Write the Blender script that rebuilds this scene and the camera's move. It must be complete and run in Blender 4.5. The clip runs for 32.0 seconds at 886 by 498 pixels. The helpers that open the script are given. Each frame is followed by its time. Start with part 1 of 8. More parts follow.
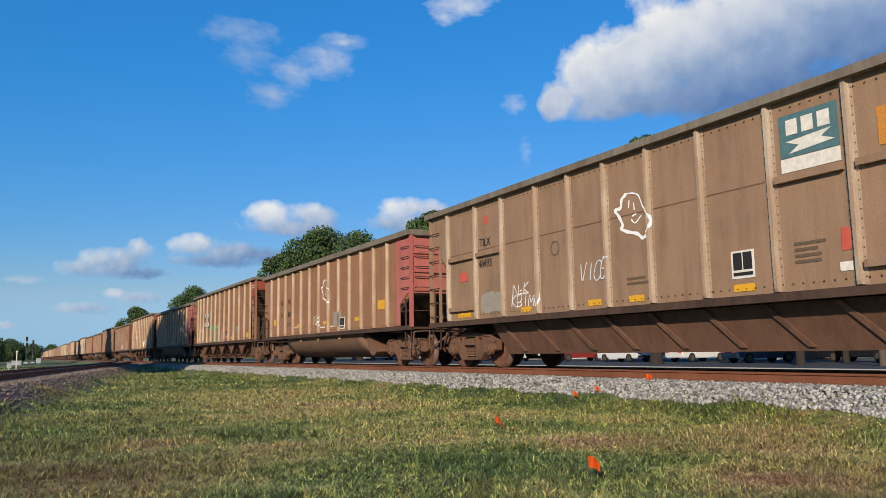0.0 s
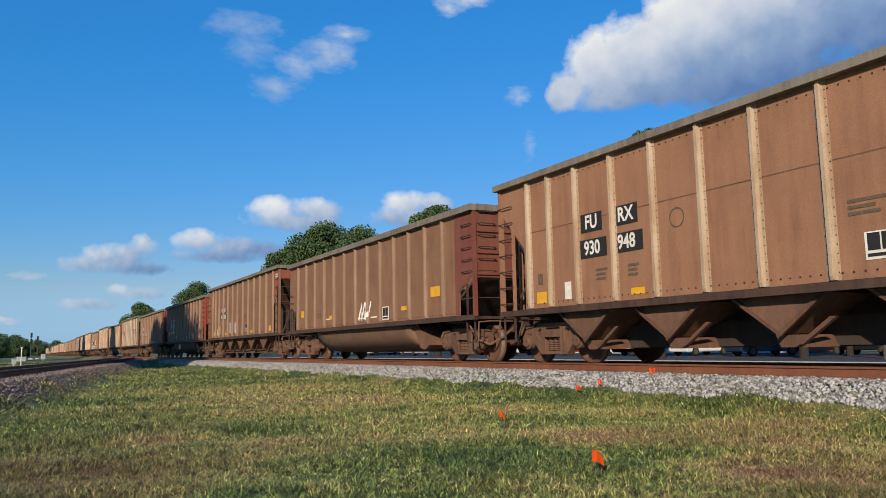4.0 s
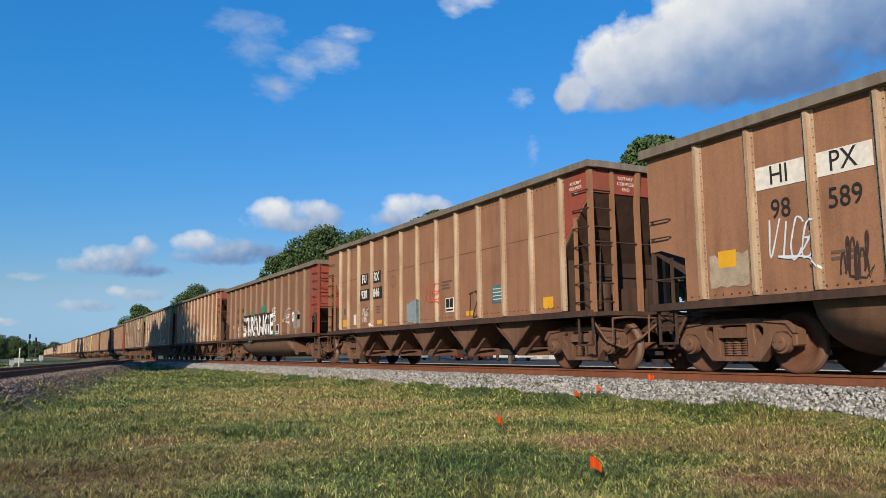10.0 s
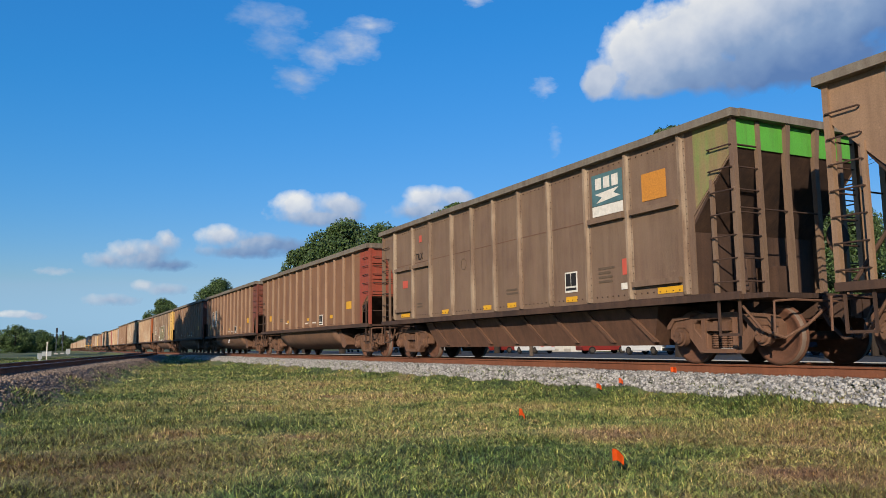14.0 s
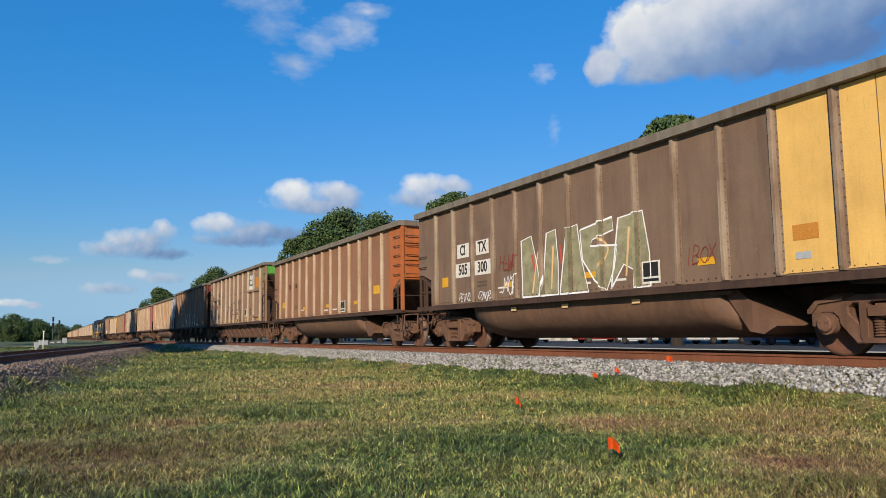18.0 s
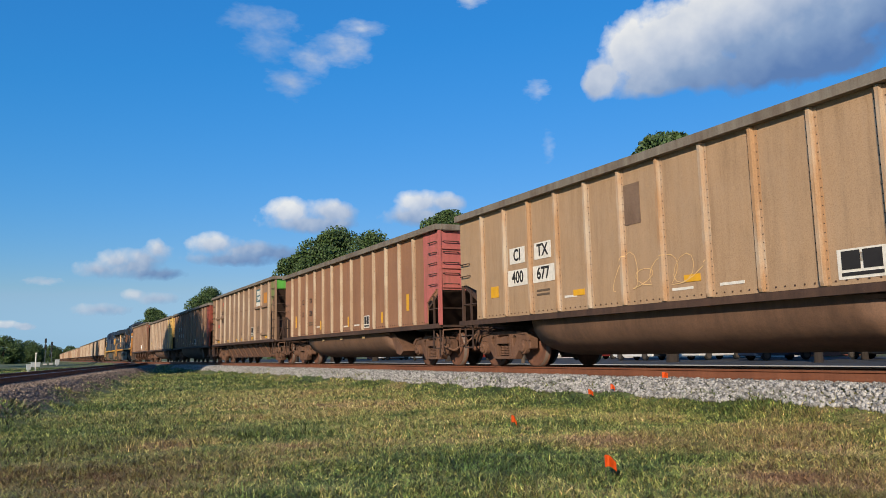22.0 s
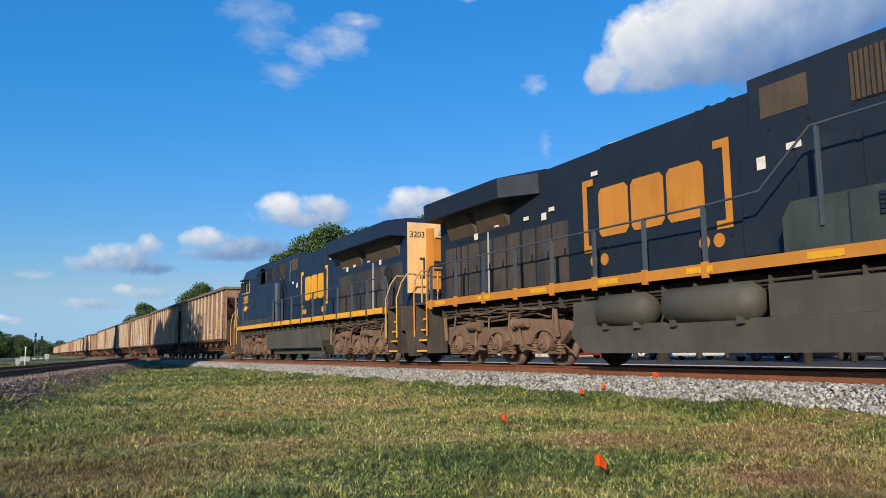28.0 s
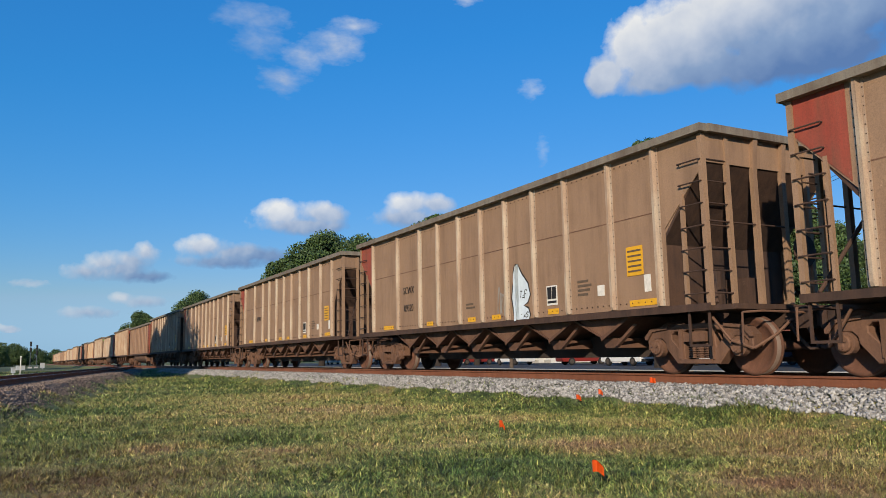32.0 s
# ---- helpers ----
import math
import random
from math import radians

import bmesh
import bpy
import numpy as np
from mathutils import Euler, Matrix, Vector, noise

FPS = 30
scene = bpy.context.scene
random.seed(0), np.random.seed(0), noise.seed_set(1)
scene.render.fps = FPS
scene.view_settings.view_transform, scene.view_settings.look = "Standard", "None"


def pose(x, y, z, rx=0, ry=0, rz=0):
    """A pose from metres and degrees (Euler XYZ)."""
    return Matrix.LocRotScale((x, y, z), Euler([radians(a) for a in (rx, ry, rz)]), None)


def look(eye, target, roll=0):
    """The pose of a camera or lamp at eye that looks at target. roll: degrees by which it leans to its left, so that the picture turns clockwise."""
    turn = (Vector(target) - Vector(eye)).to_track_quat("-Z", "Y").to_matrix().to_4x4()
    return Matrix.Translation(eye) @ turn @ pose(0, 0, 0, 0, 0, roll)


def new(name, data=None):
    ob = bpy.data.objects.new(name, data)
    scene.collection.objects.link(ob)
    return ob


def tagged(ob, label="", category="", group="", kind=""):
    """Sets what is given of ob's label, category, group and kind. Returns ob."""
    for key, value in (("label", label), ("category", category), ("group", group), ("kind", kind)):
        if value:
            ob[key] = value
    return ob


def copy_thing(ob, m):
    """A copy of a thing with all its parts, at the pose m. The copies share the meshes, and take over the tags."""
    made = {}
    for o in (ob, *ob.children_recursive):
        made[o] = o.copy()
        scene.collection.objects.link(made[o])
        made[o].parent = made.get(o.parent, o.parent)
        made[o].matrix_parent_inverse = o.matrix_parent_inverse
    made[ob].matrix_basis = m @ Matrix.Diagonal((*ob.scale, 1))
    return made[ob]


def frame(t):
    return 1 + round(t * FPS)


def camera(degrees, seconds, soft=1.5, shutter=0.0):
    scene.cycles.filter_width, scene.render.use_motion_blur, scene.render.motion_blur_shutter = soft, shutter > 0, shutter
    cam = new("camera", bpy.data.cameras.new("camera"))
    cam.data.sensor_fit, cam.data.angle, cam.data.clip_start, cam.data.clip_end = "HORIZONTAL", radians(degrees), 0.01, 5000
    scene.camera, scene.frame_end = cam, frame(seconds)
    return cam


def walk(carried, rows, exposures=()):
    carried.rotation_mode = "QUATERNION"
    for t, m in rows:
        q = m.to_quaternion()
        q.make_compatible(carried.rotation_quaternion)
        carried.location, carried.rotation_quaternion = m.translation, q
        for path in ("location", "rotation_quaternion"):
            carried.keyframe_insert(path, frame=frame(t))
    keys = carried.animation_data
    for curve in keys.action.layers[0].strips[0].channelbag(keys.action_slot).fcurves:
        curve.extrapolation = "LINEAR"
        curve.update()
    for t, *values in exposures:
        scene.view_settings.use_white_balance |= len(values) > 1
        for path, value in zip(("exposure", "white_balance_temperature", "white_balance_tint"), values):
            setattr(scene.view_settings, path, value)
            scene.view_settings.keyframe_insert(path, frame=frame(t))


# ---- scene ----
cam = camera(59.55, 32.0, soft=0.6)
EYE = Vector((0.0, -10.94, 0.38))
# seconds, turn from the track's direction, tilt, lean (degrees)
SWAY = [(0, 28.37, 7.61, -0.90), (0.5, 28.15, 7.64, -1.06), (1, 28.11, 7.65, -1.17), (1.5, 28.13, 7.58, -1.23), (2, 28.17, 7.45, -1.29), (2.5, 28.16, 7.40, -1.27), (3, 28.15, 7.42, -1.37), (3.5, 28.13, 7.33, -1.26), (5.5, 28.24, 6.92, -0.68), (6, 28.22, 6.89, -0.44), (6.5, 28.25, 6.86, -0.29), (7, 28.21, 6.86, -0.20), (7.5, 28.24, 6.97, -0.24), (8, 28.27, 7.06, -0.38), (8.5, 28.31, 7.19, -0.50), (9, 28.32, 7.32, -0.61), (9.5, 28.34, 7.44, -0.64), (10, 28.19, 7.57, -0.62), (10.5, 27.83, 7.70, -0.59), (11, 27.62, 7.75, -0.53), (11.5, 27.60, 7.75, -0.53), (12, 27.55, 7.67, -0.62), (12.5, 27.49, 7.54, -0.67), (13, 27.37, 7.47, -0.73), (13.5, 26.83, 7.37, -0.76), (14, 26.64, 7.06, -0.75), (14.5, 26.61, 6.82, -0.78), (16.5, 26.77, 6.37, -0.72), (17, 26.82, 6.30, -0.71), (17.5, 26.84, 6.24, -0.72), (18, 26.87, 6.26, -0.71), (18.5, 26.89, 6.37, -0.74), (19, 26.95, 6.51, -0.85), (19.5, 27.02, 6.75, -0.84), (20, 27.11, 7.00, -0.85), (20.5, 27.23, 7.24, -0.96), (21, 27.31, 7.43, -1.00), (21.5, 27.36, 7.52, -1.06), (22, 27.32, 7.58, -1.23), (22.5, 27.38, 7.60, -1.28), (23, 27.42, 7.56, -1.23), (23.5, 27.52, 7.51, -1.20), (24, 27.56, 7.43, -1.11), (24.5, 27.61, 7.38, -1.07), (25, 27.66, 7.34, -0.90), (25.5, 27.71, 7.25, -0.74), (27.5, 27.81, 7.35, -0.66), (28, 27.87, 7.42, -0.72), (28.5, 27.89, 7.41, -0.65), (29, 27.92, 7.43, -0.75), (29.5, 27.93, 7.48, -0.77), (30, 27.98, 7.52, -0.80), (30.5, 28.04, 7.57, -0.83), (31, 28.14, 7.70, -0.95), (31.5, 28.21, 7.77, -0.91), (32, 28.15, 7.90, -1.04)]


def aim(turn, tilt, lean):
    a, b = radians(turn), radians(tilt)
    way = Vector((-math.cos(b) * math.cos(a), math.cos(b) * math.sin(a), math.sin(b)))
    return look(EYE, EYE + way, lean)


walk(cam, [(t, aim(a, b, c)) for t, a, b, c in SWAY], exposures=[(0.0, 0.13), (26.0, 0.13), (28.0, 0.25), (30.0, 0.26), (31.0, 0.12), (32.0, 0.12)])

# ---- world and sun ----
SUN_AZ, SUN_EL = 135.0, 21.0
world = bpy.data.worlds.new("sky")
scene.world = world
world.use_nodes = True
wn, wl = world.node_tree.nodes, world.node_tree.links
sky = wn.new("ShaderNodeTexSky")
sky.sky_type = "NISHITA"
sky.sun_disc = False
sky.sun_elevation, sky.sun_rotation = radians(SUN_EL), radians(SUN_AZ)
sky.air_density, sky.dust_density, sky.ozone_density = 1.0, 0.3, 3.0
tone = wn.new("ShaderNodeHueSaturation")
tone.inputs["Saturation"].default_value = 1.12
wl.new(sky.outputs[0], tone.inputs["Color"])
cast = wn.new("ShaderNodeMix")
cast.data_type, cast.blend_type = "RGBA", "MULTIPLY"
cast.inputs[0].default_value = 1.0
cast.inputs[7].default_value = (0.70, 1.00, 1.27, 1.0)
wl.new(tone.outputs[0], cast.inputs[6])


def sky_math(op, a, b):
    m = wn.new("ShaderNodeMath")
    m.operation = op
    for socket, v in zip(m.inputs, (a, b)):
        if isinstance(v, float):
            socket.default_value = v
        else:
            wl.new(v, socket)
    return m.outputs[0]


# deepen the blue of the clear sky and level its brightness towards the horizon
split, join = wn.new("ShaderNodeSeparateColor"), wn.new("ShaderNodeCombineColor")
wl.new(cast.outputs[2], split.inputs[0])
mid = sky_math("MAXIMUM", split.outputs[1], 0.01)
level = sky_math("MULTIPLY", sky_math("POWER", mid, 0.64), 1.39)
red_share = sky_math("MINIMUM", sky_math("DIVIDE", split.outputs[0], mid), 0.60)
haze = sky_math("MULTIPLY", sky_math("MAXIMUM", sky_math("SUBTRACT", mid, 2.3), 0.0), 0.055)
red = sky_math("MINIMUM", sky_math("ADD", sky_math("MULTIPLY", sky_math("POWER", red_share, 2.5), 2.42), haze), 0.60)
wl.new(sky_math("MULTIPLY", level, red), join.inputs[0])
wl.new(level, join.inputs[1])
wl.new(sky_math("MULTIPLY", level, sky_math("MULTIPLY", sky_math("POWER", sky_math("MAXIMUM", sky_math("DIVIDE", split.outputs[2], mid), 1.4), 1.18), 0.925)), join.inputs[2])
wl.new(join.outputs[0], wn["Background"].inputs["Color"])
wn["Background"].inputs["Strength"].default_value = 0.099
sun = new("sun", bpy.data.lights.new("sun", "SUN"))
sun.data.energy, sun.data.angle, sun.data.color = 5.0, radians(0.53), (1.0, 0.86, 0.68)
SUN_WAY = Vector((math.sin(radians(SUN_AZ)) * math.cos(radians(SUN_EL)), math.cos(radians(SUN_AZ)) * math.cos(radians(SUN_EL)), math.sin(radians(SUN_EL))))
sun.matrix_world = look(SUN_WAY * 100, (0, 0, 0))


# ---- materials ----
def rgb(h):
    c = [int(h[i:i + 2], 16) / 255 for i in (0, 2, 4)]
    return tuple(x / 12.92 if x < 0.04045 else ((x + 0.055) / 1.055) ** 2.4 for x in c) + (1.0,)


def nodes_of(name):
    m = bpy.data.materials.new(name)
    m.use_nodes = True
    n = m.node_tree.nodes
    return m, n, m.node_tree.links, n["Principled BSDF"]


def ramp(n, l, value, stops):
    r = n.new("ShaderNodeValToRGB")
    e = r.color_ramp.elements
    while len(e) < len(stops):
        e.new(0.5)
    for k, (p, c) in zip(e, stops):
        k.position, k.color = p, c if len(c) == 4 else (*c, 1)
    l.new(value, r.inputs[0])
    return r.outputs[0]


def noise_of(n, l, vec, scale, detail=4.0, rough=0.6):
    t = n.new("ShaderNodeTexNoise")
    t.inputs["Scale"].default_value, t.inputs["Detail"].default_value, t.inputs["Roughness"].default_value = scale, detail, rough
    l.new(vec, t.inputs["Vector"])
    return t.outputs["Fac"]


def mixed(n, l, fac, a, b):
    m = n.new("ShaderNodeMix")
    m.data_type = "RGBA"
    for socket, v in ((m.inputs[0], fac), (m.inputs[6], a), (m.inputs[7], b)):
        if isinstance(v, (float, int, tuple)):
            socket.default_value = v
        else:
            l.new(v, socket)
    return m.outputs[2]


def math_of(n, l, op, a, b=None, clamp=False):
    m = n.new("ShaderNodeMath")
    m.operation, m.use_clamp = op, clamp
    for socket, v in zip(m.inputs, (a, b)):
        if isinstance(v, (float, int)):
            socket.default_value = v
        elif v is not None:
            l.new(v, socket)
    return m.outputs[0]


def bumped(n, l, p, height, strength, distance=0.02):
    b = n.new("ShaderNodeBump")
    b.inputs["Strength"].default_value, b.inputs["Distance"].default_value = strength, distance
    l.new(height, b.inputs["Height"])
    l.new(b.outputs[0], p.inputs["Normal"])


def shifted(n, l):
    """Object coordinates, moved on by the object's own random number."""
    c, o = n.new("ShaderNodeTexCoord"), n.new("ShaderNodeObjectInfo")
    add = n.new("ShaderNodeVectorMath")
    add.operation = "ADD"
    mul = math_of(n, l, "MULTIPLY", o.outputs["Random"], 40.0)
    l.new(c.outputs["Object"], add.inputs[0])
    l.new(mul, add.inputs[1])
    return c.outputs["Object"], add.outputs[0]


def plain(name, colour, rough=0.7, metal=0.0, vary=0.25, scale=6.0, bump=0.1):
    m, n, l, p = nodes_of(name)
    _, v = shifted(n, l)
    a = noise_of(n, l, v, scale)
    b = noise_of(n, l, v, scale * 7)
    c = rgb(colour) if isinstance(colour, str) else (*colour, 1)
    dark = tuple(x * (1 - vary) for x in c[:3]) + (1,)
    lite = tuple(min(1, x * (1 + vary)) for x in c[:3]) + (1,)
    f = math_of(n, l, "ADD", math_of(n, l, "MULTIPLY", a, 0.7), math_of(n, l, "MULTIPLY", b, 0.3))
    l.new(ramp(n, l, f, [(0.3, dark), (0.7, lite)]), p.inputs["Base Color"])
    p.inputs["Roughness"].default_value, p.inputs["Metallic"].default_value = rough, metal
    if bump:
        bumped(n, l, p, b, bump)
    return m


def weathered(name, paint, dust, amount=0.5, rough=0.72, streak=1.0):
    """Painted steel under coal dust and rust: blotches, streaks that run down, fine grain."""
    m, n, l, p = nodes_of(name)
    own, v = shifted(n, l)
    st = n.new("ShaderNodeMapping")
    st.inputs["Scale"].default_value = (5.0, 5.0, 0.35)
    l.new(v, st.inputs[0])
    blotch, run, grain = noise_of(n, l, v, 0.9, 5), noise_of(n, l, st.outputs[0], 1.6, 5), noise_of(n, l, v, 28, 3)
    f = math_of(n, l, "ADD", math_of(n, l, "MULTIPLY", blotch, 0.55), math_of(n, l, "MULTIPLY", run, 0.45 * streak))
    cover = ramp(n, l, f, [(max(0.02, 0.62 - amount * 0.5), (0, 0, 0)), (min(0.98, 0.82 - amount * 0.42), (1, 1, 1))])
    a, d = rgb(paint), rgb(dust)
    dusty = mixed(n, l, grain, tuple(x * 0.84 for x in d[:3]) + (1,), tuple(x * 1.14 for x in d[:3]) + (1,))
    clean = mixed(n, l, blotch, tuple(x * 0.66 for x in a[:3]) + (1,), tuple(x * 1.25 for x in a[:3]) + (1,))
    base = mixed(n, l, cover, clean, dusty)
    rust = ramp(n, l, noise_of(n, l, st.outputs[0], 3.3, 6, 0.7), [(0.62, (0, 0, 0)), (0.74, (0.6, 0.6, 0.6))])
    scuff = ramp(n, l, noise_of(n, l, v, 9.0, 4, 0.75), [(0.66, (0, 0, 0)), (0.74, (0.45, 0.45, 0.45))])
    base = mixed(n, l, scuff, base, tuple(min(1, x * 1.7 + 0.04) for x in d[:3]) + (1,))
    rusty = mixed(n, l, rust, base, tuple(x * y for x, y in zip(d[:3], (0.62, 0.52, 0.45))) + (1,))
    thin = n.new("ShaderNodeMapping")
    thin.inputs["Scale"].default_value = (4.5, 4.5, 0.45)
    l.new(v, thin.inputs[0])
    wash = ramp(n, l, noise_of(n, l, thin.outputs[0], 1.0, 6, 0.7), [(0.30, (0.80, 0.785, 0.77)), (0.50, (1.0, 1.0, 1.0)), (0.72, (1.12, 1.11, 1.10))])
    speck = ramp(n, l, noise_of(n, l, v, 46.0, 4, 0.8), [(0.36, (0.82, 0.81, 0.80)), (0.50, (1.0, 1.0, 1.0)), (0.66, (1.10, 1.09, 1.08))])
    for layer in (wash, speck):
        mul = n.new("ShaderNodeMix")
        mul.data_type, mul.blend_type = "RGBA", "MULTIPLY"
        mul.inputs[0].default_value = streak
        l.new(rusty, mul.inputs[6])
        l.new(layer, mul.inputs[7])
        rusty = mul.outputs[2]
    l.new(rusty, p.inputs["Base Color"])
    p.inputs["Roughness"].default_value = rough
    dent = noise_of(n, l, v, 1.7, 2, 0.4)
    bumped(n, l, p, math_of(n, l, "ADD", math_of(n, l, "MULTIPLY", dent, 4.0), math_of(n, l, "MULTIPLY", grain, 0.25)), 0.5, 0.016)
    return m


DUST = "86664c"
M = {
    "brown_a": weathered("dusty_brown_steel", "886045", "8e664a", 0.6),
    "brown_b": weathered("red_brown_steel", "77543d", "7f5c42", 0.6),
    "brown_c": weathered("grey_brown_steel", "866a53", "8d7158", 0.6),
    "tan": weathered("tan_steel", "a58a6d", "9f8263", 0.6),
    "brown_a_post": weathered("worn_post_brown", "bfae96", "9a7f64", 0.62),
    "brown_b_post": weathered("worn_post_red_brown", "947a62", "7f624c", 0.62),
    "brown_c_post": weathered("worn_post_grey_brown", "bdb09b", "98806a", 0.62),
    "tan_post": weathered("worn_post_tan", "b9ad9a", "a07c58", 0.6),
    "green_worn": weathered("worn_green_paint", "6c8a44", "84704e", 0.62),
    "red": weathered("faded_red_paint", "96412f", "764634", 0.4),
    "pink": weathered("faded_pink_paint", "b0605a", "8a5a4a", 0.3),
    "darkred": weathered("dark_red_paint", "74392c", "6a4535", 0.45),
    "orange": weathered("orange_paint", "b3602a", "8a5a3a", 0.35),
    "yellow": weathered("worn_yellow_paint", "dcb060", "b58a50", 0.2, 0.72, 0.45),
    "white": weathered("greyed_white_paint", "b9bcc0", "94867a", 0.25),
    "green": weathered("bright_green_paint", "55a038", "5c6b3c", 0.2),
    "rail_top": weathered("bare_top_rail", "827a6c", "65584a", 0.5),
    # grime, and on the sloping end sheets their shade put into the tone
    "under": weathered("grimy_shade_dark_underframe", "35251d", "4d372a", 0.5, 0.85),
    "tub": weathered("dark_dusty_tub", "5c4434", "6d503c", 0.5, 0.8),
    "brown_d": weathered("dark_grey_brown_steel", "6e5646", "76604d", 0.6),
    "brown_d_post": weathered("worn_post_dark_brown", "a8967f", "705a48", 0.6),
    # steel darkened to carry the shade under the hopper sides
    "bay": weathered("shade_dark_bay_steel", "52392b", "654634", 0.5, 0.85),
    "bogie": weathered("rusty_cast_steel", "5c4131", "6f503d", 0.5, 0.85),
    "wheel": weathered("brown_wheel_steel", "553727", "694533", 0.5, 0.85),
    "rim": plain("worn_wheel_rim", (0.15, 0.105, 0.08), 0.7, 0.2, 0.3),
    # near-black tone that paints shade into gaps and recesses
    "dark": weathered("shade_black_steel", "2f2722", "3d3129", 0.5, 0.9),
    "reflect": plain("amber_reflector", "d09a20", 0.5, 0, 0.12),
    "paint_white": plain("stencil_white", "cfc9bd", 0.7, 0, 0.2, 12),
    "paint_black": plain("stencil_black", "1e1b19", 0.7, 0, 0.3, 12),
    "paint_faint": plain("faded_stencil", "5a4a3a", 0.8, 0, 0.3, 20),
    "teal": plain("logo_teal", "48686c", 0.7, 0, 0.25, 8),
    "notice": plain("notice_orange", "b87a2c", 0.7, 0, 0.25, 30),
    "mint": plain("spray_mint", "55b586", 0.6, 0, 0.1),
    "spray_white": plain("spray_white", "e4e2df", 0.6, 0, 0.08),
    "spray_red": plain("spray_red", "b8513f", 0.6, 0, 0.15),
    "spray_rust": plain("spray_rust_red", "7a3527", 0.7, 0, 0.2),
    "spray_pale": plain("spray_pale_blue_white", "c3cdd2", 0.6, 0, 0.12),
    "spray_teal": plain("spray_teal_green", "2f7a62", 0.6, 0, 0.2),
    "patch_tan": plain("pale_tan_patch", "9c8c76", 0.8, 0, 0.3, 5),
    "patch_blue": plain("grey_blue_patch", "7c8a8c", 0.8, 0, 0.3, 4),
    "spray_dark": plain("spray_dark", "3a2a24", 0.6, 0, 0.15),
    "patch_grey": plain("grey_patch", "8b8378", 0.8, 0, 0.2, 8),
    "loco_blue": weathered("navy_loco_paint", "162840", "1f2c39", 0.3, 0.52, 0.4),
    "loco_rail": weathered("grey_blue_rail_paint", "3d4c5a", "4a4a48", 0.4, 0.5),
    "loco_truck": weathered("dusty_brown_bogie_steel", "5e4a3c", "745c4a", 0.6, 0.85),
    "loco_grime": weathered("grime_streaked_hood", "1f2830", "4c4238", 0.56, 0.65),
    "loco_tank": weathered("grey_green_tank_steel", "45443c", "57524a", 0.5, 0.7, 0.5),
    "loco_sage": weathered("dusty_grey_green_paint", "2f3a38", "454a44", 0.5, 0.6, 0.6),
    "rail_cream": weathered("faded_yellow_rail_paint", "c09a4c", "9a8058", 0.4, 0.6),
    "olive": plain("spray_olive_grey", "8b8566", 0.7, 0, 0.45, 5),
    "loco_dark": weathered("dirty_navy_paint", "121f2d", "22272a", 0.4, 0.62, 0.5),
    "loco_yellow": weathered("loco_yellow_paint", "e0a01c", "b07428", 0.25, 0.5, 0.35),
    "loco_orange": weathered("dirty_gold_paint", "b87a2c", "8f6034", 0.35, 0.6, 0.35),
    "loco_cream": weathered("faded_cream_paint", "d8b27c", "a8875e", 0.3, 0.6, 0.35),
    "loco_under": weathered("grimy_loco_steel", "37322d", "4a4139", 0.55, 0.8),
    "loco_brown": weathered("brown_grime_panel", "3f352d", "4f4234", 0.6, 0.8),
    "glass": plain("dark_cab_glass", (0.012, 0.014, 0.016), 0.08, 0, 0.1, 3, 0),
    "lens": plain("headlight_lens", (0.55, 0.55, 0.52), 0.12, 0.4, 0.1, 3, 0),
    "rail": weathered("rusty_rail", "6b3f28", "7d4d33", 0.5, 0.7),
    "rail_head": plain("worn_rail_head", (0.30, 0.25, 0.21), 0.38, 0.8, 0.2),
    "tie": plain("weathered_tie", "3c3129", 0.95, 0, 0.35, 9, 0.4),
    "flag": plain("orange_vinyl_flag", "f2631b", 0.45, 0, 0.1),
    "wire": plain("steel_wire", "6c665e", 0.5, 0.6),
    "bark": plain("tree_bark", "2e2620", 0.95, 0, 0.3, 14, 0.6),
    "pole": plain("weathered_pole_wood", "54483c", 0.9, 0, 0.3, 12, 0.4),
    "black": plain("signal_black", "17181a", 0.7, 0, 0.2),
    "aluminium": plain("aluminium_box", "b9bbb8", 0.5, 0.3, 0.1),
    "brick": plain("red_brick_wall", "7f4a3a", 0.9, 0, 0.2, 20, 0.3),
    "stucco": plain("white_wall", "c6c3bb", 0.9, 0, 0.1, 6),
    "roof": plain("grey_roof", "4c4a48", 0.9, 0, 0.2, 6),
    "tyre": plain("black_rubber", "141414", 0.85, 0, 0.2),
    "concrete": plain("pale_concrete", "a39f95", 0.9, 0, 0.15, 4),
}


# ---- building blocks ----
def box(bm, x0, x1, y0, y1, z0, z1):
    v = [bm.verts.new(p) for p in ((x0, y0, z0), (x1, y0, z0), (x1, y1, z0), (x0, y1, z0), (x0, y0, z1), (x1, y0, z1), (x1, y1, z1), (x0, y1, z1))]
    for f in ((3, 2, 1, 0), (4, 5, 6, 7), (0, 1, 5, 4), (1, 2, 6, 5), (2, 3, 7, 6), (3, 0, 4, 7)):
        bm.faces.new([v[i] for i in f])
    return bm


def prism(bm, outline, y0, y1):
    """A plate: an outline in x and z, drawn out from y0 to y1."""
    a = [bm.verts.new((x, y0, z)) for x, z in outline]
    b = [bm.verts.new((x, y1, z)) for x, z in outline]
    k = len(a)
    bm.faces.new(a)
    bm.faces.new(b[::-1])
    for i in range(k):
        bm.faces.new((a[i], b[i], b[(i + 1) % k], a[(i + 1) % k]))
    return bm


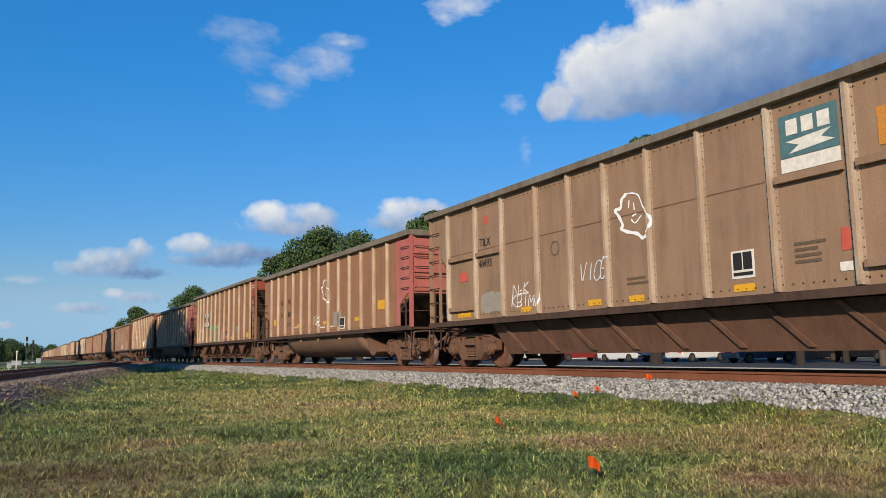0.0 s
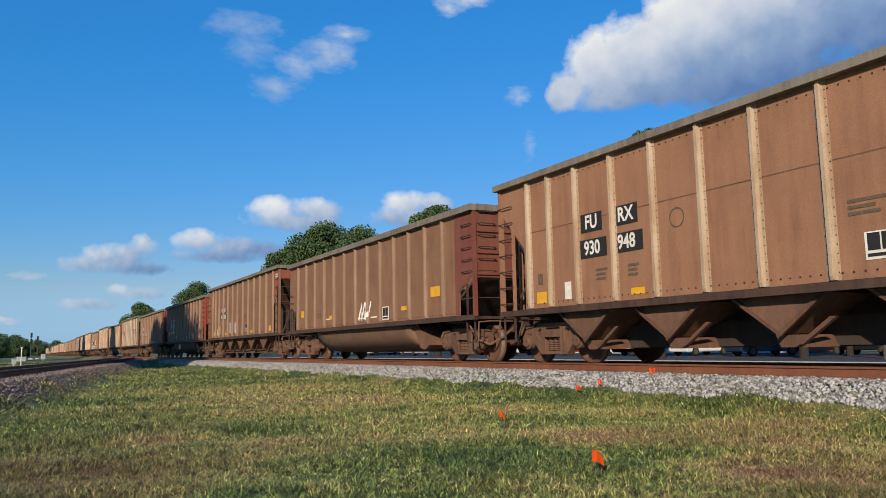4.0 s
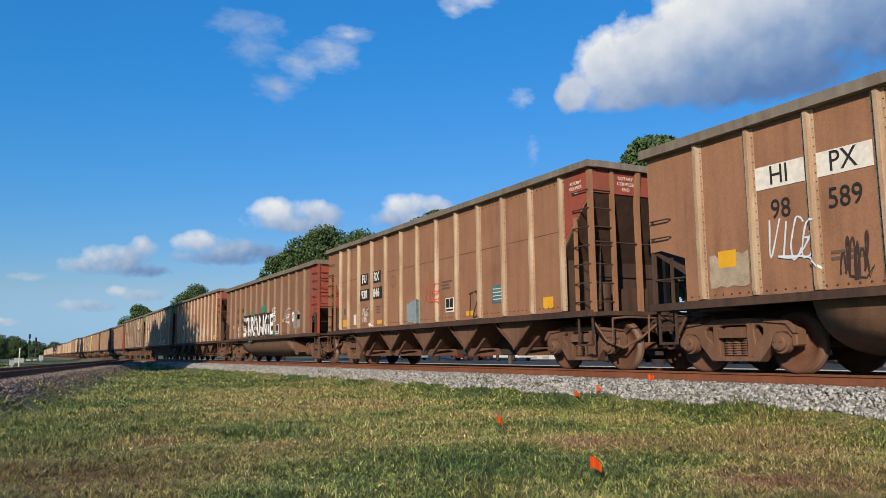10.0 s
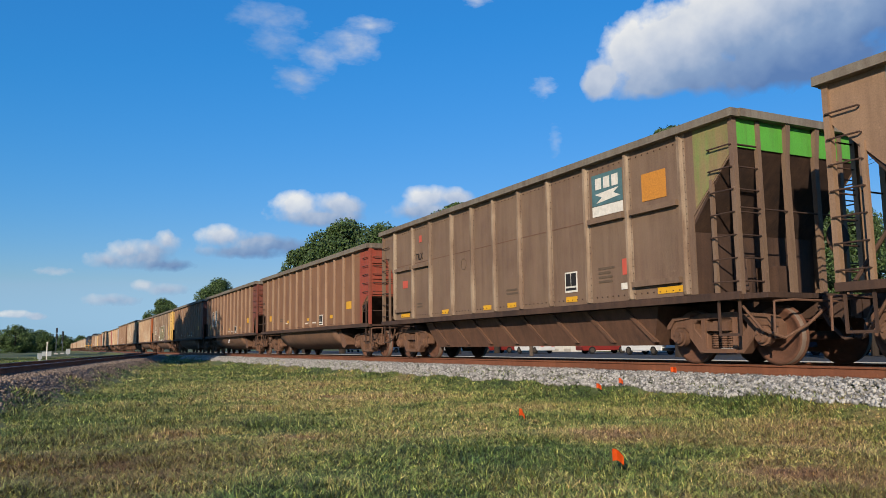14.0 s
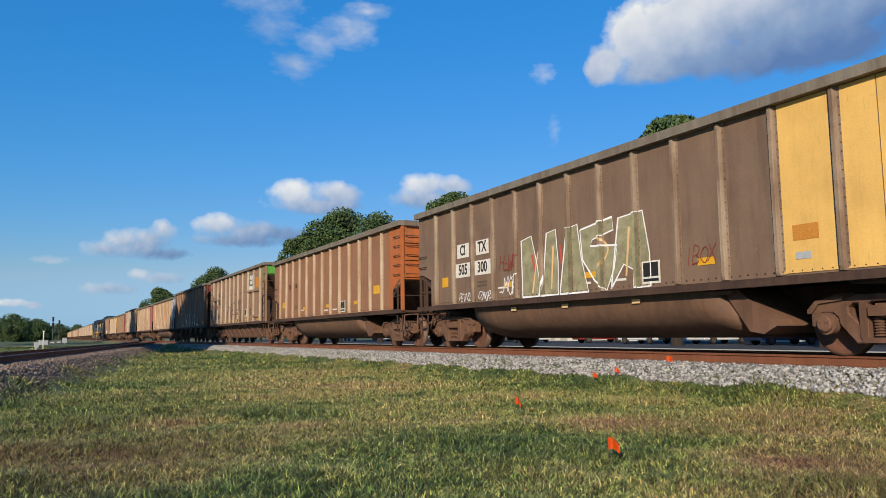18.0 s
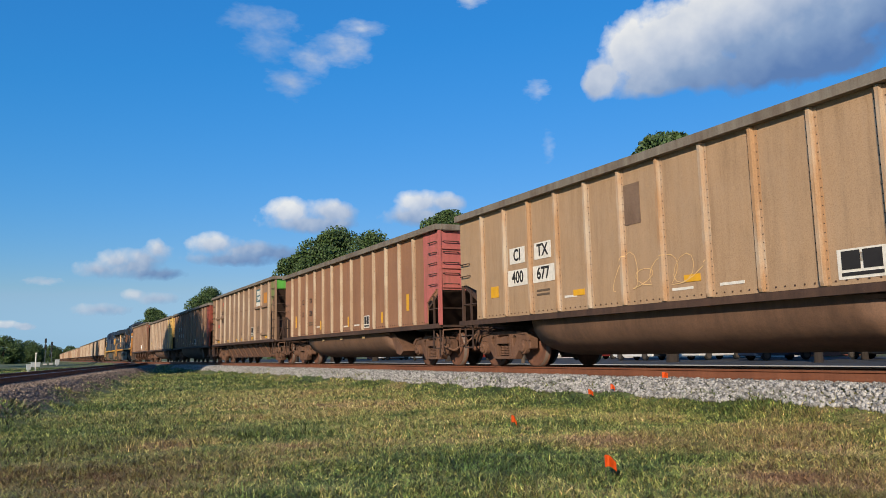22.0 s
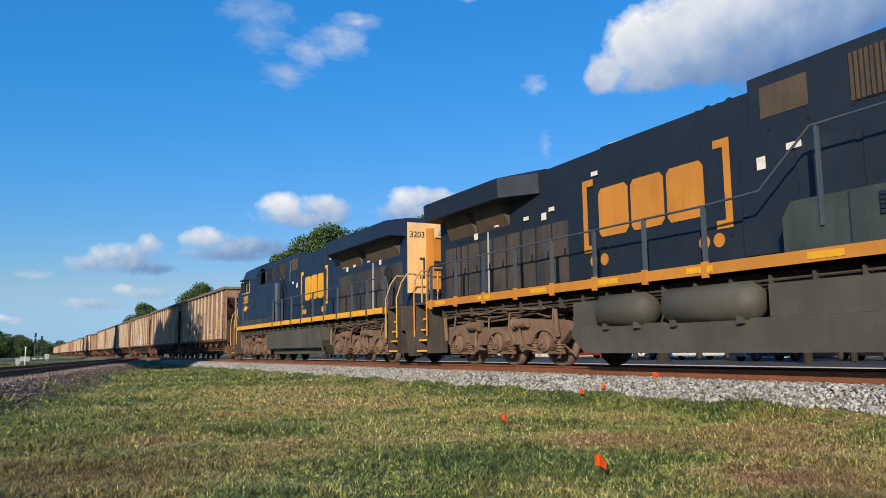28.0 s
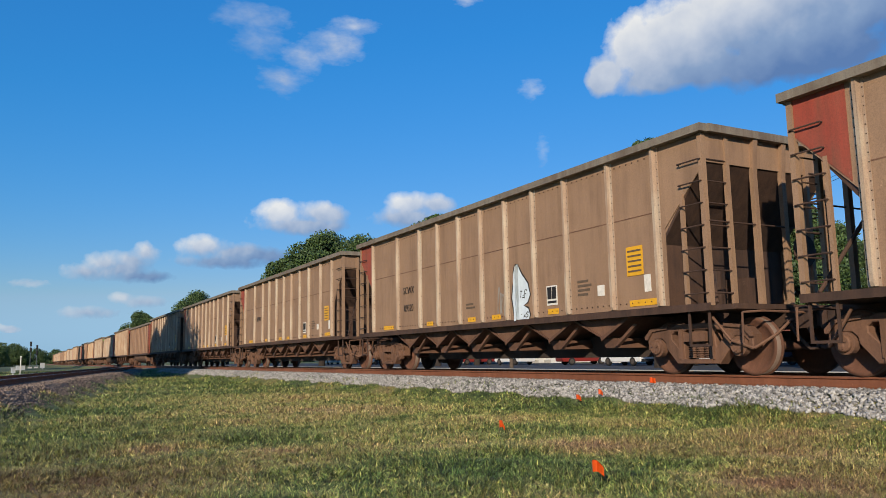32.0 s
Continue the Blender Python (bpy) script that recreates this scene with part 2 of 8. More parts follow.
def rod(bm, p, q, r, n=8, r2=None):
    p, q = Vector(p), Vector(q)
    turn = (q - p).to_track_quat("Z", "Y").to_matrix()
    rings = []
    for c, rr in ((p, r), (q, r if r2 is None else r2)):
        rings.append([bm.verts.new(c + turn @ Vector((rr * math.cos(2 * math.pi * i / n), rr * math.sin(2 * math.pi * i / n), 0))) for i in range(n)])
    bm.faces.new(rings[0][::-1])
    bm.faces.new(rings[1])
    for i in range(n):
        bm.faces.new((rings[0][i], rings[0][(i + 1) % n], rings[1][(i + 1) % n], rings[1][i]))
    return bm


def tube(bm, points, r, n=6):
    for p, q in zip(points, points[1:]):
        rod(bm, p, q, r, n)
    return bm


def lathe(bm, profile, n=28, axis="y"):
    """Turns (radius, along) round an axis."""
    rings = []
    for r, a in profile:
        ring = []
        for i in range(n):
            c, s = r * math.cos(2 * math.pi * i / n), r * math.sin(2 * math.pi * i / n)
            ring.append(bm.verts.new((c, a, s) if axis == "y" else (c, s, a) if axis == "z" else (a, c, s)))
        rings.append(ring)
    for p, q in zip(rings, rings[1:]):
        for i in range(n):
            bm.faces.new((p[i], p[(i + 1) % n], q[(i + 1) % n], q[i]))
    bm.faces.new(rings[0])
    bm.faces.new(rings[-1][::-1])
    return bm


def mesh_of(name, bm, material, smooth=False):
    bmesh.ops.recalc_face_normals(bm, faces=bm.faces)
    me = bpy.data.meshes.new(name)
    bm.to_mesh(me)
    bm.free()
    for m in material if isinstance(material, (list, tuple)) else (material,):
        me.materials.append(m)
    if smooth:
        me.polygons.foreach_set("use_smooth", [True] * len(me.polygons))
    return me


def part(name, bm, material, parent, label="", at=None, smooth=False):
    """One mesh object under a thing or a part; bm may be a finished mesh."""
    me = bm if isinstance(bm, bpy.types.Mesh) else mesh_of(name, bm, material, smooth)
    ob = new(name, me)
    ob.parent = parent
    if at is not None:
        ob.matrix_basis = at if isinstance(at, Matrix) else Matrix.Translation(at)
    if label:
        tagged(ob, label)
    return ob


def B():
    return bmesh.new()


LETTERS = {}


def lettering(words, size, material, bold=0.0):
    key = (words, size, material.name, bold)
    if key not in LETTERS:
        cu = bpy.data.curves.new("lettering", "FONT")
        cu.body, cu.size, cu.align_x, cu.align_y, cu.offset, cu.extrude = words, size, "CENTER", "CENTER", bold, 0.002
        cu.resolution_u = 3
        ob = bpy.data.objects.new("lettering", cu)
        me = bpy.data.meshes.new_from_object(ob)
        bpy.data.objects.remove(ob)
        me.materials.clear()
        me.materials.append(material)
        LETTERS[key] = me
    return LETTERS[key]


FACE = Matrix.Rotation(radians(90), 4, "X")


def words_on(parent, words, x, y, z, size, material, name="lettering", label="", bold=0.0, stretch=1.0):
    if name == "graffiti":
        return painted(parent, name, lettering(words, size, material, bold), Matrix.Translation((x, y, z)) @ FACE @ Matrix.Diagonal((stretch, 1, 1, 1)), label)
    return part(name, lettering(words, size, material, bold), None, parent, label, at=Matrix.Translation((x, y, z)) @ FACE @ Matrix.Diagonal((stretch, 1, 1, 1)))


POSTS = {}


def painted(parent, name, me, at, label=""):
    """Paint sprayed across a ribbed side: on the sheet, and on the front of each post that it crosses."""
    part(name, me, None, parent, label, at=at)
    posts = POSTS.get(parent.get("ribs", ""), ())
    if not posts:
        return
    co = [at @ v.co for v in me.vertices]
    lo, hi = min(c.x for c in co), max(c.x for c in co)
    out = B()
    for x in posts:
        if lo < x + 0.045 and hi > x - 0.045:
            bm = B()
            bm.from_mesh(me)
            bm.transform(at)
            for edge, way in ((x - 0.036, -1), (x + 0.036, 1)):
                bmesh.ops.bisect_plane(bm, geom=bm.verts[:] + bm.edges[:] + bm.faces[:], plane_co=(edge, 0, 0), plane_no=(way, 0, 0), clear_outer=True)
            bmesh.ops.translate(bm, verts=bm.verts, vec=(0, -0.077, 0))
            tmp = bpy.data.meshes.new("tmp")
            bm.to_mesh(tmp)
            bm.free()
            out.from_mesh(tmp)
            bpy.data.meshes.remove(tmp)
            bm = B()
            bm.from_mesh(me)
            bm.transform(at)
            for edge, way in ((x + 0.030, -1), (x + 0.055, 1)):
                bmesh.ops.bisect_plane(bm, geom=bm.verts[:] + bm.edges[:] + bm.faces[:], plane_co=(edge, 0, 0), plane_no=(way, 0, 0), clear_outer=True)
            for c in bm.verts:
                c.co.y = -1.580 + 0.064 * (c.co.x - x - 0.030) / 0.025
                c.co.x += 0.005
            bm.to_mesh(tmp := bpy.data.meshes.new("tmp"))
            bm.free()
            out.from_mesh(tmp)
            bpy.data.meshes.remove(tmp)
    if out.verts:
        part(name, out, me.materials[0], parent, label)
    else:
        out.free()


PLATES = {}


def plate(parent, name, x, y, z, w, h, material, label=""):
    key = (round(w, 3), round(h, 3), material.name)
    if key not in PLATES:
        PLATES[key] = mesh_of(name, box(B(), -w / 2, w / 2, -0.004, 0.004, -h / 2, h / 2), material)
    return part(name, PLATES[key], None, parent, label, at=(x, y, z))


def stroke(parent, points, x, y, z, size, width, material, name="graffiti", label=""):
    """A flat painted line through points in a unit square: one ribbon."""
    bm = B()
    pts = [Vector((px * size, 0, pz * size)) for px, pz in points]
    pts = [p for i, p in enumerate(pts) if i == 0 or (p - pts[i - 1]).length > 1e-4]
    rows = []
    for i, p in enumerate(pts):
        d = (pts[min(i + 1, len(pts) - 1)] - pts[max(i - 1, 0)])
        d = d.normalized() if d.length > 1e-5 else Vector((1, 0, 0))
        s = Vector((-d.z, 0, d.x)) * width * 0.5 * (1 + 0.25 * math.sin(i * 1.7))
        lift = Vector((0, -0.0004 * (i % 7), 0))
        rows.append((bm.verts.new(p - s + lift), bm.verts.new(p + s + lift)))
    for a, b in zip(rows, rows[1:]):
        bm.faces.new((a[0], b[0], b[1], a[1]))
    return painted(parent, name, mesh_of(name, bm, material), Matrix.Translation((x, y, z)), label)


# ---- ground, tracks, ballast ----
def track_two(x):
    """Where the second track's middle lies; it joins the main line far down."""
    stops = [(-400, 0.0), (-125, 0.0), (-105, -0.55), (-85, -2.1), (-60, -5.6), (-40, -9.2), (-20, -12.7), (0, -16.3), (40, -23.5), (200, -52.0)]
    for (a, p), (b, q) in zip(stops, stops[1:]):
        if a <= x <= b:
            u = (x - a) / (b - a)
            return p + (q - p) * u
    return stops[0][1] if x < 0 else stops[-1][1]


def smooth_step(a, b, v):
    u = min(1.0, max(0.0, (v - a) / (b - a)))
    return u * u * (3 - 2 * u)


def ground_z(x, y):
    """Height of the ground, without blades or stones; the rails' tops lie at 0."""
    grass = -0.60 + 0.05 * noise.noise((x * 0.16, y * 0.16, 3.0)) + 0.015 * noise.noise((x * 0.9, y * 0.9, 7.0))
    if y > 4:
        grass = -0.62
    far = smooth_step(60, 400, math.hypot(x, y + 11))
    grass += (-0.5 - grass) * far
    bed = -0.20
    near = min(abs(y), abs(y - track_two(x))) if x > -130 else abs(y)
    k = 1 - smooth_step(1.55, 2.75, near)
    return grass + (bed - grass) * k


def sheet(name, xs, ys, height, material):
    verts = [(x, y, height(x, y)) for y in ys for x in xs]
    w = len(xs)
    faces = [(j * w + i, j * w + i + 1, (j + 1) * w + i + 1, (j + 1) * w + i) for j in range(len(ys) - 1) for i in range(w - 1)]
    me = bpy.data.meshes.new(name)
    me.from_pydata(verts, [], faces)
    me.materials.append(material)
    me.polygons.foreach_set("use_smooth", [True] * len(faces))
    return new(name, me)


DRY = [(-3.0, -7.6, 0.8, 0.2), (-1.2, -5.6, 1.4, 0.45), (-3.4, -4.2, 0.9, 0.3), (-8.2, -8.6, 0.7, 0.25), (-12.6, -8.0, 1.2, 0.2), (-4.2, -6.0, 0.9, 0.42), (-6.6, -5.6, 1.1, 0.42), (-2.6, -5.0, 1.0, 0.42), (-6.0, -10.1, 1.0, 0.2), (-14.5, -6.2, 3.4, 0.3), (-19.0, -5.0, 4.0, 0.25), (-10.5, -4.8, 1.6, 0.2), (-9.2, -9.6, 0.8, 0.35), (-6.3, -3.4, 1.7, 0.3), (-5.0, -4.4, 1.3, 0.35), (-3.4, -4.6, 1.2, 0.3), (-8.6, -3.6, 1.4, 0.2)]

BARE = [(-7.0, -10.6, 1.9, 0.8), (-5.6, -10.6, 1.0, 0.5), (-6.2, -3.6, 1.5, 0.45), (-3.2, -6.5, 1.2, 0.6), (-6.0, -4.8, 1.6, 0.4), (-3.8, -5.7, 1.3, 0.6), (-4.6, -7.9, 0.7, 0.15), (-10.3, -9.2, 1.6, 0.25), (-7.6, -8.6, 1.4, 0.25), (-13.5, -9.6, 2.0, 0.25), (-9.2, -10.4, 2.2, 0.35)]


def turf(name, blade):
    m, n, l, p = nodes_of(name)
    g = n.new("ShaderNodeNewGeometry")
    pos = g.outputs["Position"]
    big, mid, fine = noise_of(n, l, pos, 0.35, 3), noise_of(n, l, pos, 1.9, 4), noise_of(n, l, pos, 30, 3)
    dry = bare = None
    for x, y, r, s in DRY + BARE:
        d = n.new("ShaderNodeVectorMath")
        d.operation = "DISTANCE"
        l.new(pos, d.inputs[0])
        d.inputs[1].default_value = (x, y, -0.58)
        f = math_of(n, l, "MULTIPLY", math_of(n, l, "SUBTRACT", 1.0, math_of(n, l, "DIVIDE", d.outputs["Value"], r), True), s * 2.4)
        if (x, y, r, s) in BARE:
            f = math_of(n, l, "MULTIPLY", f, mid)
            bare = f if bare is None else math_of(n, l, "MAXIMUM", bare, f)
        else:
            dry = f if dry is None else math_of(n, l, "MAXIMUM", dry, f)
    f = math_of(n, l, "ADD", math_of(n, l, "ADD", math_of(n, l, "MULTIPLY", big, 0.75), math_of(n, l, "MULTIPLY", math_of(n, l, "SUBTRACT", mid, 0.24), 0.5)), math_of(n, l, "MULTIPLY", dry, 0.50))
    f = math_of(n, l, "ADD", f, math_of(n, l, "MULTIPLY", math_of(n, l, "SUBTRACT", noise_of(n, l, pos, 5.5, 4, 0.7), 0.55), 0.55))
    if blade:
        f = math_of(n, l, "ADD", f, math_of(n, l, "MULTIPLY", math_of(n, l, "SUBTRACT", g.outputs["Random Per Island"], 0.60), 0.40))
    green = ramp(n, l, f, [(0.22, rgb("31491d")), (0.40, rgb("667a3a")), (0.56, rgb("989852")), (0.74, rgb("b39a68")), (0.95, rgb("8c6c50"))])
    # near-black flecks in the soil paint in the shade between blades
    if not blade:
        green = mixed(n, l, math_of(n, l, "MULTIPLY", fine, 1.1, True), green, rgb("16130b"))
    if blade:
        # random dark blades and clumps: shade among the tufts put into the colour
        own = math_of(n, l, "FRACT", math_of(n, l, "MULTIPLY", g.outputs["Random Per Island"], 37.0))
        clump_shade = ramp(n, l, noise_of(n, l, pos, 9, 4, 0.75), [(0.38, (0.26, 0.26, 0.26)), (0.60, (1.06, 1.06, 1.06))])
        shade = math_of(n, l, "MULTIPLY", math_of(n, l, "ADD", 0.27, math_of(n, l, "MULTIPLY", math_of(n, l, "POWER", own, 1.6), 2.6)), clump_shade)
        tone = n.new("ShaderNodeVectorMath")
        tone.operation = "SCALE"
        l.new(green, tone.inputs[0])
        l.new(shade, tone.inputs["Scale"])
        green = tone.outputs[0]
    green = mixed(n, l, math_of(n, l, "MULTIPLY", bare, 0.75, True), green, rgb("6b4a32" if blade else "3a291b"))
    l.new(green, p.inputs["Base Color"])
    p.inputs["Roughness"].default_value = 0.85 if not blade else 0.6
    if blade:
        p.inputs["Subsurface Weight"].default_value = 0.0
    bumped(n, l, p, math_of(n, l, "ADD", fine, mid), 0.6, 0.03)
    return m


def gravel(name, tones):
    m, n, l, p = nodes_of(name)
    c = n.new("ShaderNodeTexCoord")
    v = n.new("ShaderNodeTexVoronoi")
    v.inputs["Scale"].default_value = 20.0
    l.new(c.outputs["Object"], v.inputs["Vector"])
    l.new(ramp(n, l, noise_of(n, l, v.outputs["Color"], 1.0, 1), [(0.3, rgb(tones[0])), (0.5, rgb(tones[1])), (0.7, rgb(tones[2]))]), p.inputs["Base Color"])
    p.inputs["Roughness"].default_value = 0.95
    bumped(n, l, p, v.outputs["Distance"], 1.0, 0.04)
    return m


def stone_mat(name, dark, lite):
    m, n, l, p = nodes_of(name)
    g = n.new("ShaderNodeNewGeometry")
    grain = noise_of(n, l, g.outputs["Position"], 60, 3)
    f = math_of(n, l, "ADD", math_of(n, l, "MULTIPLY", g.outputs["Random Per Island"], 0.8), math_of(n, l, "MULTIPLY", grain, 0.25))
    l.new(ramp(n, l, f, [(0.0, rgb(dark)), (0.5, tuple((x + y) / 2 for x, y in zip(rgb(dark), rgb(lite)))), (1.0, rgb(lite))]), p.inputs["Base Color"])
    p.inputs["Roughness"].default_value = 0.9
    return m


TURF, BLADE, GRAVEL = turf("turf_with_gap_shade", False), turf("grass_blade", True), gravel("grey_ballast", ("4a4844", "7d7a75", "a3a099"))
BROWN_GRAVEL = gravel("brown_ballast", ("3f342d", "64564a", "857464"))
STONE, BROWN_STONE = stone_mat("pale_grey_stone", "403e3b", "bdb9b2"), stone_mat("rusty_brown_stone", "40342c", "9a8674")
xs = [-4500, -2000, -900, -500, -300, -220] + [-180 + 4 * i for i in range(30)] + [-60 + 0.8 * i for i in range(88)] + [12, 16, 22, 30, 45, 80, 200, 600, 2000, 4500]
ys = [-4500, -1500, -500, -200, -90, -50, -35, -28, -24] + [-21 + 0.4 * i for i in range(44)] + [-3.6 + 0.1 * i for i in range(24)] + [-1.2 + 0.4 * i for i in range(14)] + [4.6, 6, 9, 14, 22, 40, 80, 200, 600, 2000, 4500]
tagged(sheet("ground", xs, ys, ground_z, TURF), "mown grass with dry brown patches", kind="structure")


def bed(name, along, middle, half_top, half_foot, material, label):
    """A ballast bed: a low bank of stone under a track."""
    offs = [-half_foot, -half_foot * 0.86, -half_top, -half_top * 0.5, 0, half_top * 0.5, half_top, half_foot * 0.86, half_foot]
    verts, faces = [], []
    for x in along:
        for o in offs:
            y = middle(x) + o
            e = (abs(o) - half_top) / (half_foot - half_top)
            z = -0.185 if e <= 0 else -0.185 - 0.40 * e
            z += 0.02 * noise.noise((x * 1.3, y * 1.3, 1.0)) + 0.008
            verts.append((x, y, z))
    w = len(offs)
    for i in range(len(along) - 1):
        for j in range(w - 1):
            faces.append((i * w + j, (i + 1) * w + j, (i + 1) * w + j + 1, i * w + j + 1))
    me = bpy.data.meshes.new(name)
    me.from_pydata(verts, [], faces)
    me.materials.append(material)
    me.polygons.foreach_set("use_smooth", [True] * len(faces))
    return tagged(new(name, me), label, kind="structure")


main_line = lambda x: 0.0
bed("ballast_main", [-1500, -600, -300] + [-200 + 2 * i for i in range(130)] + [70, 120, 400], main_line, 1.6, 2.2, GRAVEL, "bank of crushed grey stone under the rails")
bed("ballast_siding", [-118 + 2 * i for i in range(74)] + [60, 120], track_two, 1.7, 2.5, BROWN_GRAVEL, "bank of brown-stained stone under the siding")


def rail_run(name, along, middle, side, head):
    prof = [(-0.07, -0.17), (0.07, -0.17), (0.07, -0.158), (0.012, -0.14), (0.010, -0.045), (0.036, -0.032), (0.036, -0.004), (0.028, 0.0), (-0.028, 0.0), (-0.036, -0.004), (-0.036, -0.032), (-0.010, -0.045), (-0.012, -0.14), (-0.07, -0.158)]
    verts, faces = [], []
    for x in along:
        verts += [(x, middle(x) + side + a, b) for a, b in prof]
    w = len(prof)
    for i in range(len(along) - 1):
        for j in range(w):
            faces.append((i * w + j, i * w + (j + 1) % w, (i + 1) * w + (j + 1) % w, (i + 1) * w + j))
    me = bpy.data.meshes.new(name)
    me.from_pydata(verts, [], faces)
    me.materials.append(M["rail"])
    me.materials.append(M["rail_head"])
    for f in me.polygons:
        if f.index % w in (7,):
            f.material_index = 1
    return tagged(new(name, me), "rust-brown steel rail with a worn bright head", kind="structure")


far_run = [-1500, -700, -300] + [-200 + 5 * i for i in range(52)] + [70, 120, 400]
for side in (-0.752, 0.752):
    rail_run("rail", far_run, main_line, side, True)
    rail_run("siding_rail", [-104 + 3 * i for i in range(50)] + [60, 120], track_two, side, True)

# ties: the ones near the camera singly
tie_mesh = mesh_of("tie", box(B(), -0.115, 0.115, -1.3, 1.3, -0.36, -0.172), M["tie"])
for i in range(150):
    ob = new("tie", tie_mesh)
    ob.matrix_basis = pose(6 - 0.5 * i + random.uniform(-0.02, 0.02), random.uniform(-0.05, 0.05), random.uniform(-0.006, 0.004), 0, 0, random.uniform(-0.6, 0.6))
    tagged(ob, "dark weathered wooden sleeper in the ballast", "sleeper", "sleepers under the main track")
for i in range(110):
    x = -2 - 0.52 * i
    ob = new("tie", tie_mesh)
    ob.matrix_basis = pose(x, track_two(x), -0.004, 0, 0, math.degrees(math.atan2(track_two(x + 1) - track_two(x - 1), 2)))
    tagged(ob, "dark weathered wooden sleeper in the ballast", "sleeper", "sleepers under the siding")
bm = B()
for i in range(500):
    x = -70 - 0.5 * i
    box(bm, x - 0.115, x + 0.115, -1.3, 1.3, -0.36, -0.174)
tagged(new("far_ties", mesh_of("far_ties", bm, M["tie"])), "dark wooden sleepers far down the track", kind="stuff")


def scatter(name, count, place, size, material, label, seed):
    """Broken stones lying on the bank: joined rough blocks."""
    rng = np.random.RandomState(seed)
    base = np.array([(-1, -1, -1), (1, -1, -1), (1, 1, -1), (-1, 1, -1), (-1, -1, 1), (1, -1, 1), (1, 1, 1), (-1, 1, 1)], float) * 0.5
    quads = np.array([(3, 2, 1, 0), (4, 5, 6, 7), (0, 1, 5, 4), (1, 2, 6, 5), (2, 3, 7, 6), (3, 0, 4, 7)])
    pos = place(rng, count)
    v = np.repeat(base[None], count, 0)
    v = v * rng.uniform(0.55, 1.15, (count, 8, 3))
    v = v * (rng.uniform(size[0], size[1], (count, 1, 1)) * rng.uniform(0.7, 1.2, (count, 1, 3)))
    q = rng.normal(size=(count, 4))
    q /= np.linalg.norm(q, axis=1)[:, None]
    w, x, y, z = q.T
    r = np.stack([1 - 2 * (y * y + z * z), 2 * (x * y - z * w), 2 * (x * z + y * w), 2 * (x * y + z * w), 1 - 2 * (x * x + z * z), 2 * (y * z - x * w), 2 * (x * z - y * w), 2 * (y * z + x * w), 1 - 2 * (x * x + y * y)], 1).reshape(-1, 3, 3)
    v = np.einsum("nij,nkj->nki", r, v) + pos[:, None, :]
    f = (quads[None] + 8 * np.arange(count)[:, None, None]).reshape(-1, 4)
    me = bpy.data.meshes.new(name)
    me.vertices.add(count * 8)
    me.vertices.foreach_set("co", v.reshape(-1))
    me.loops.add(len(f) * 4)
    me.loops.foreach_set("vertex_index", f.reshape(-1))
    me.polygons.add(len(f))
    me.polygons.foreach_set("loop_start", np.arange(len(f)) * 4)
    me.update(calc_edges=True)
    me.materials.append(material)
    return tagged(new(name, me), label, kind="stuff")


def on_shoulder(rng, n):
    x = 3 - 66 * rng.uniform(0, 1, n) ** 1.5
    o = 2.17 - 1.27 * rng.uniform(0, 1, n) ** 1.25 + 0.05 * np.sin(x * 1.9) + 0.04 * np.sin(x * 4.3)
    z = np.where(o < 1.7, -0.175, -0.175 - 0.40 * (o - 1.7) / 0.9) + rng.uniform(-0.02, 0.012, n)
    return np.stack([x, -o, np.maximum(z, -0.60)], 1)


def on_siding(rng, n):
    x = -10 - 40 * rng.uniform(0, 1, n) ** 1.3
    o = rng.uniform(-1.6, 2.6, n)
    y = np.array([track_two(a) for a in x]) + o
    z = np.where(np.abs(o) < 1.7, -0.175, -0.175 - 0.40 * (np.abs(o) - 1.7) / 0.8) + rng.uniform(-0.02, 0.012, n)
    return np.stack([x, y, np.maximum(z, -0.60)], 1)


scatter("ballast_stones", 56000, on_shoulder, (0.022, 0.052), STONE, "loose pale grey crushed stone beside the rail", 3)
scatter("siding_stones", 30000, on_siding, (0.022, 0.055), BROWN_STONE, "brown-stained crushed stone of the siding", 4)


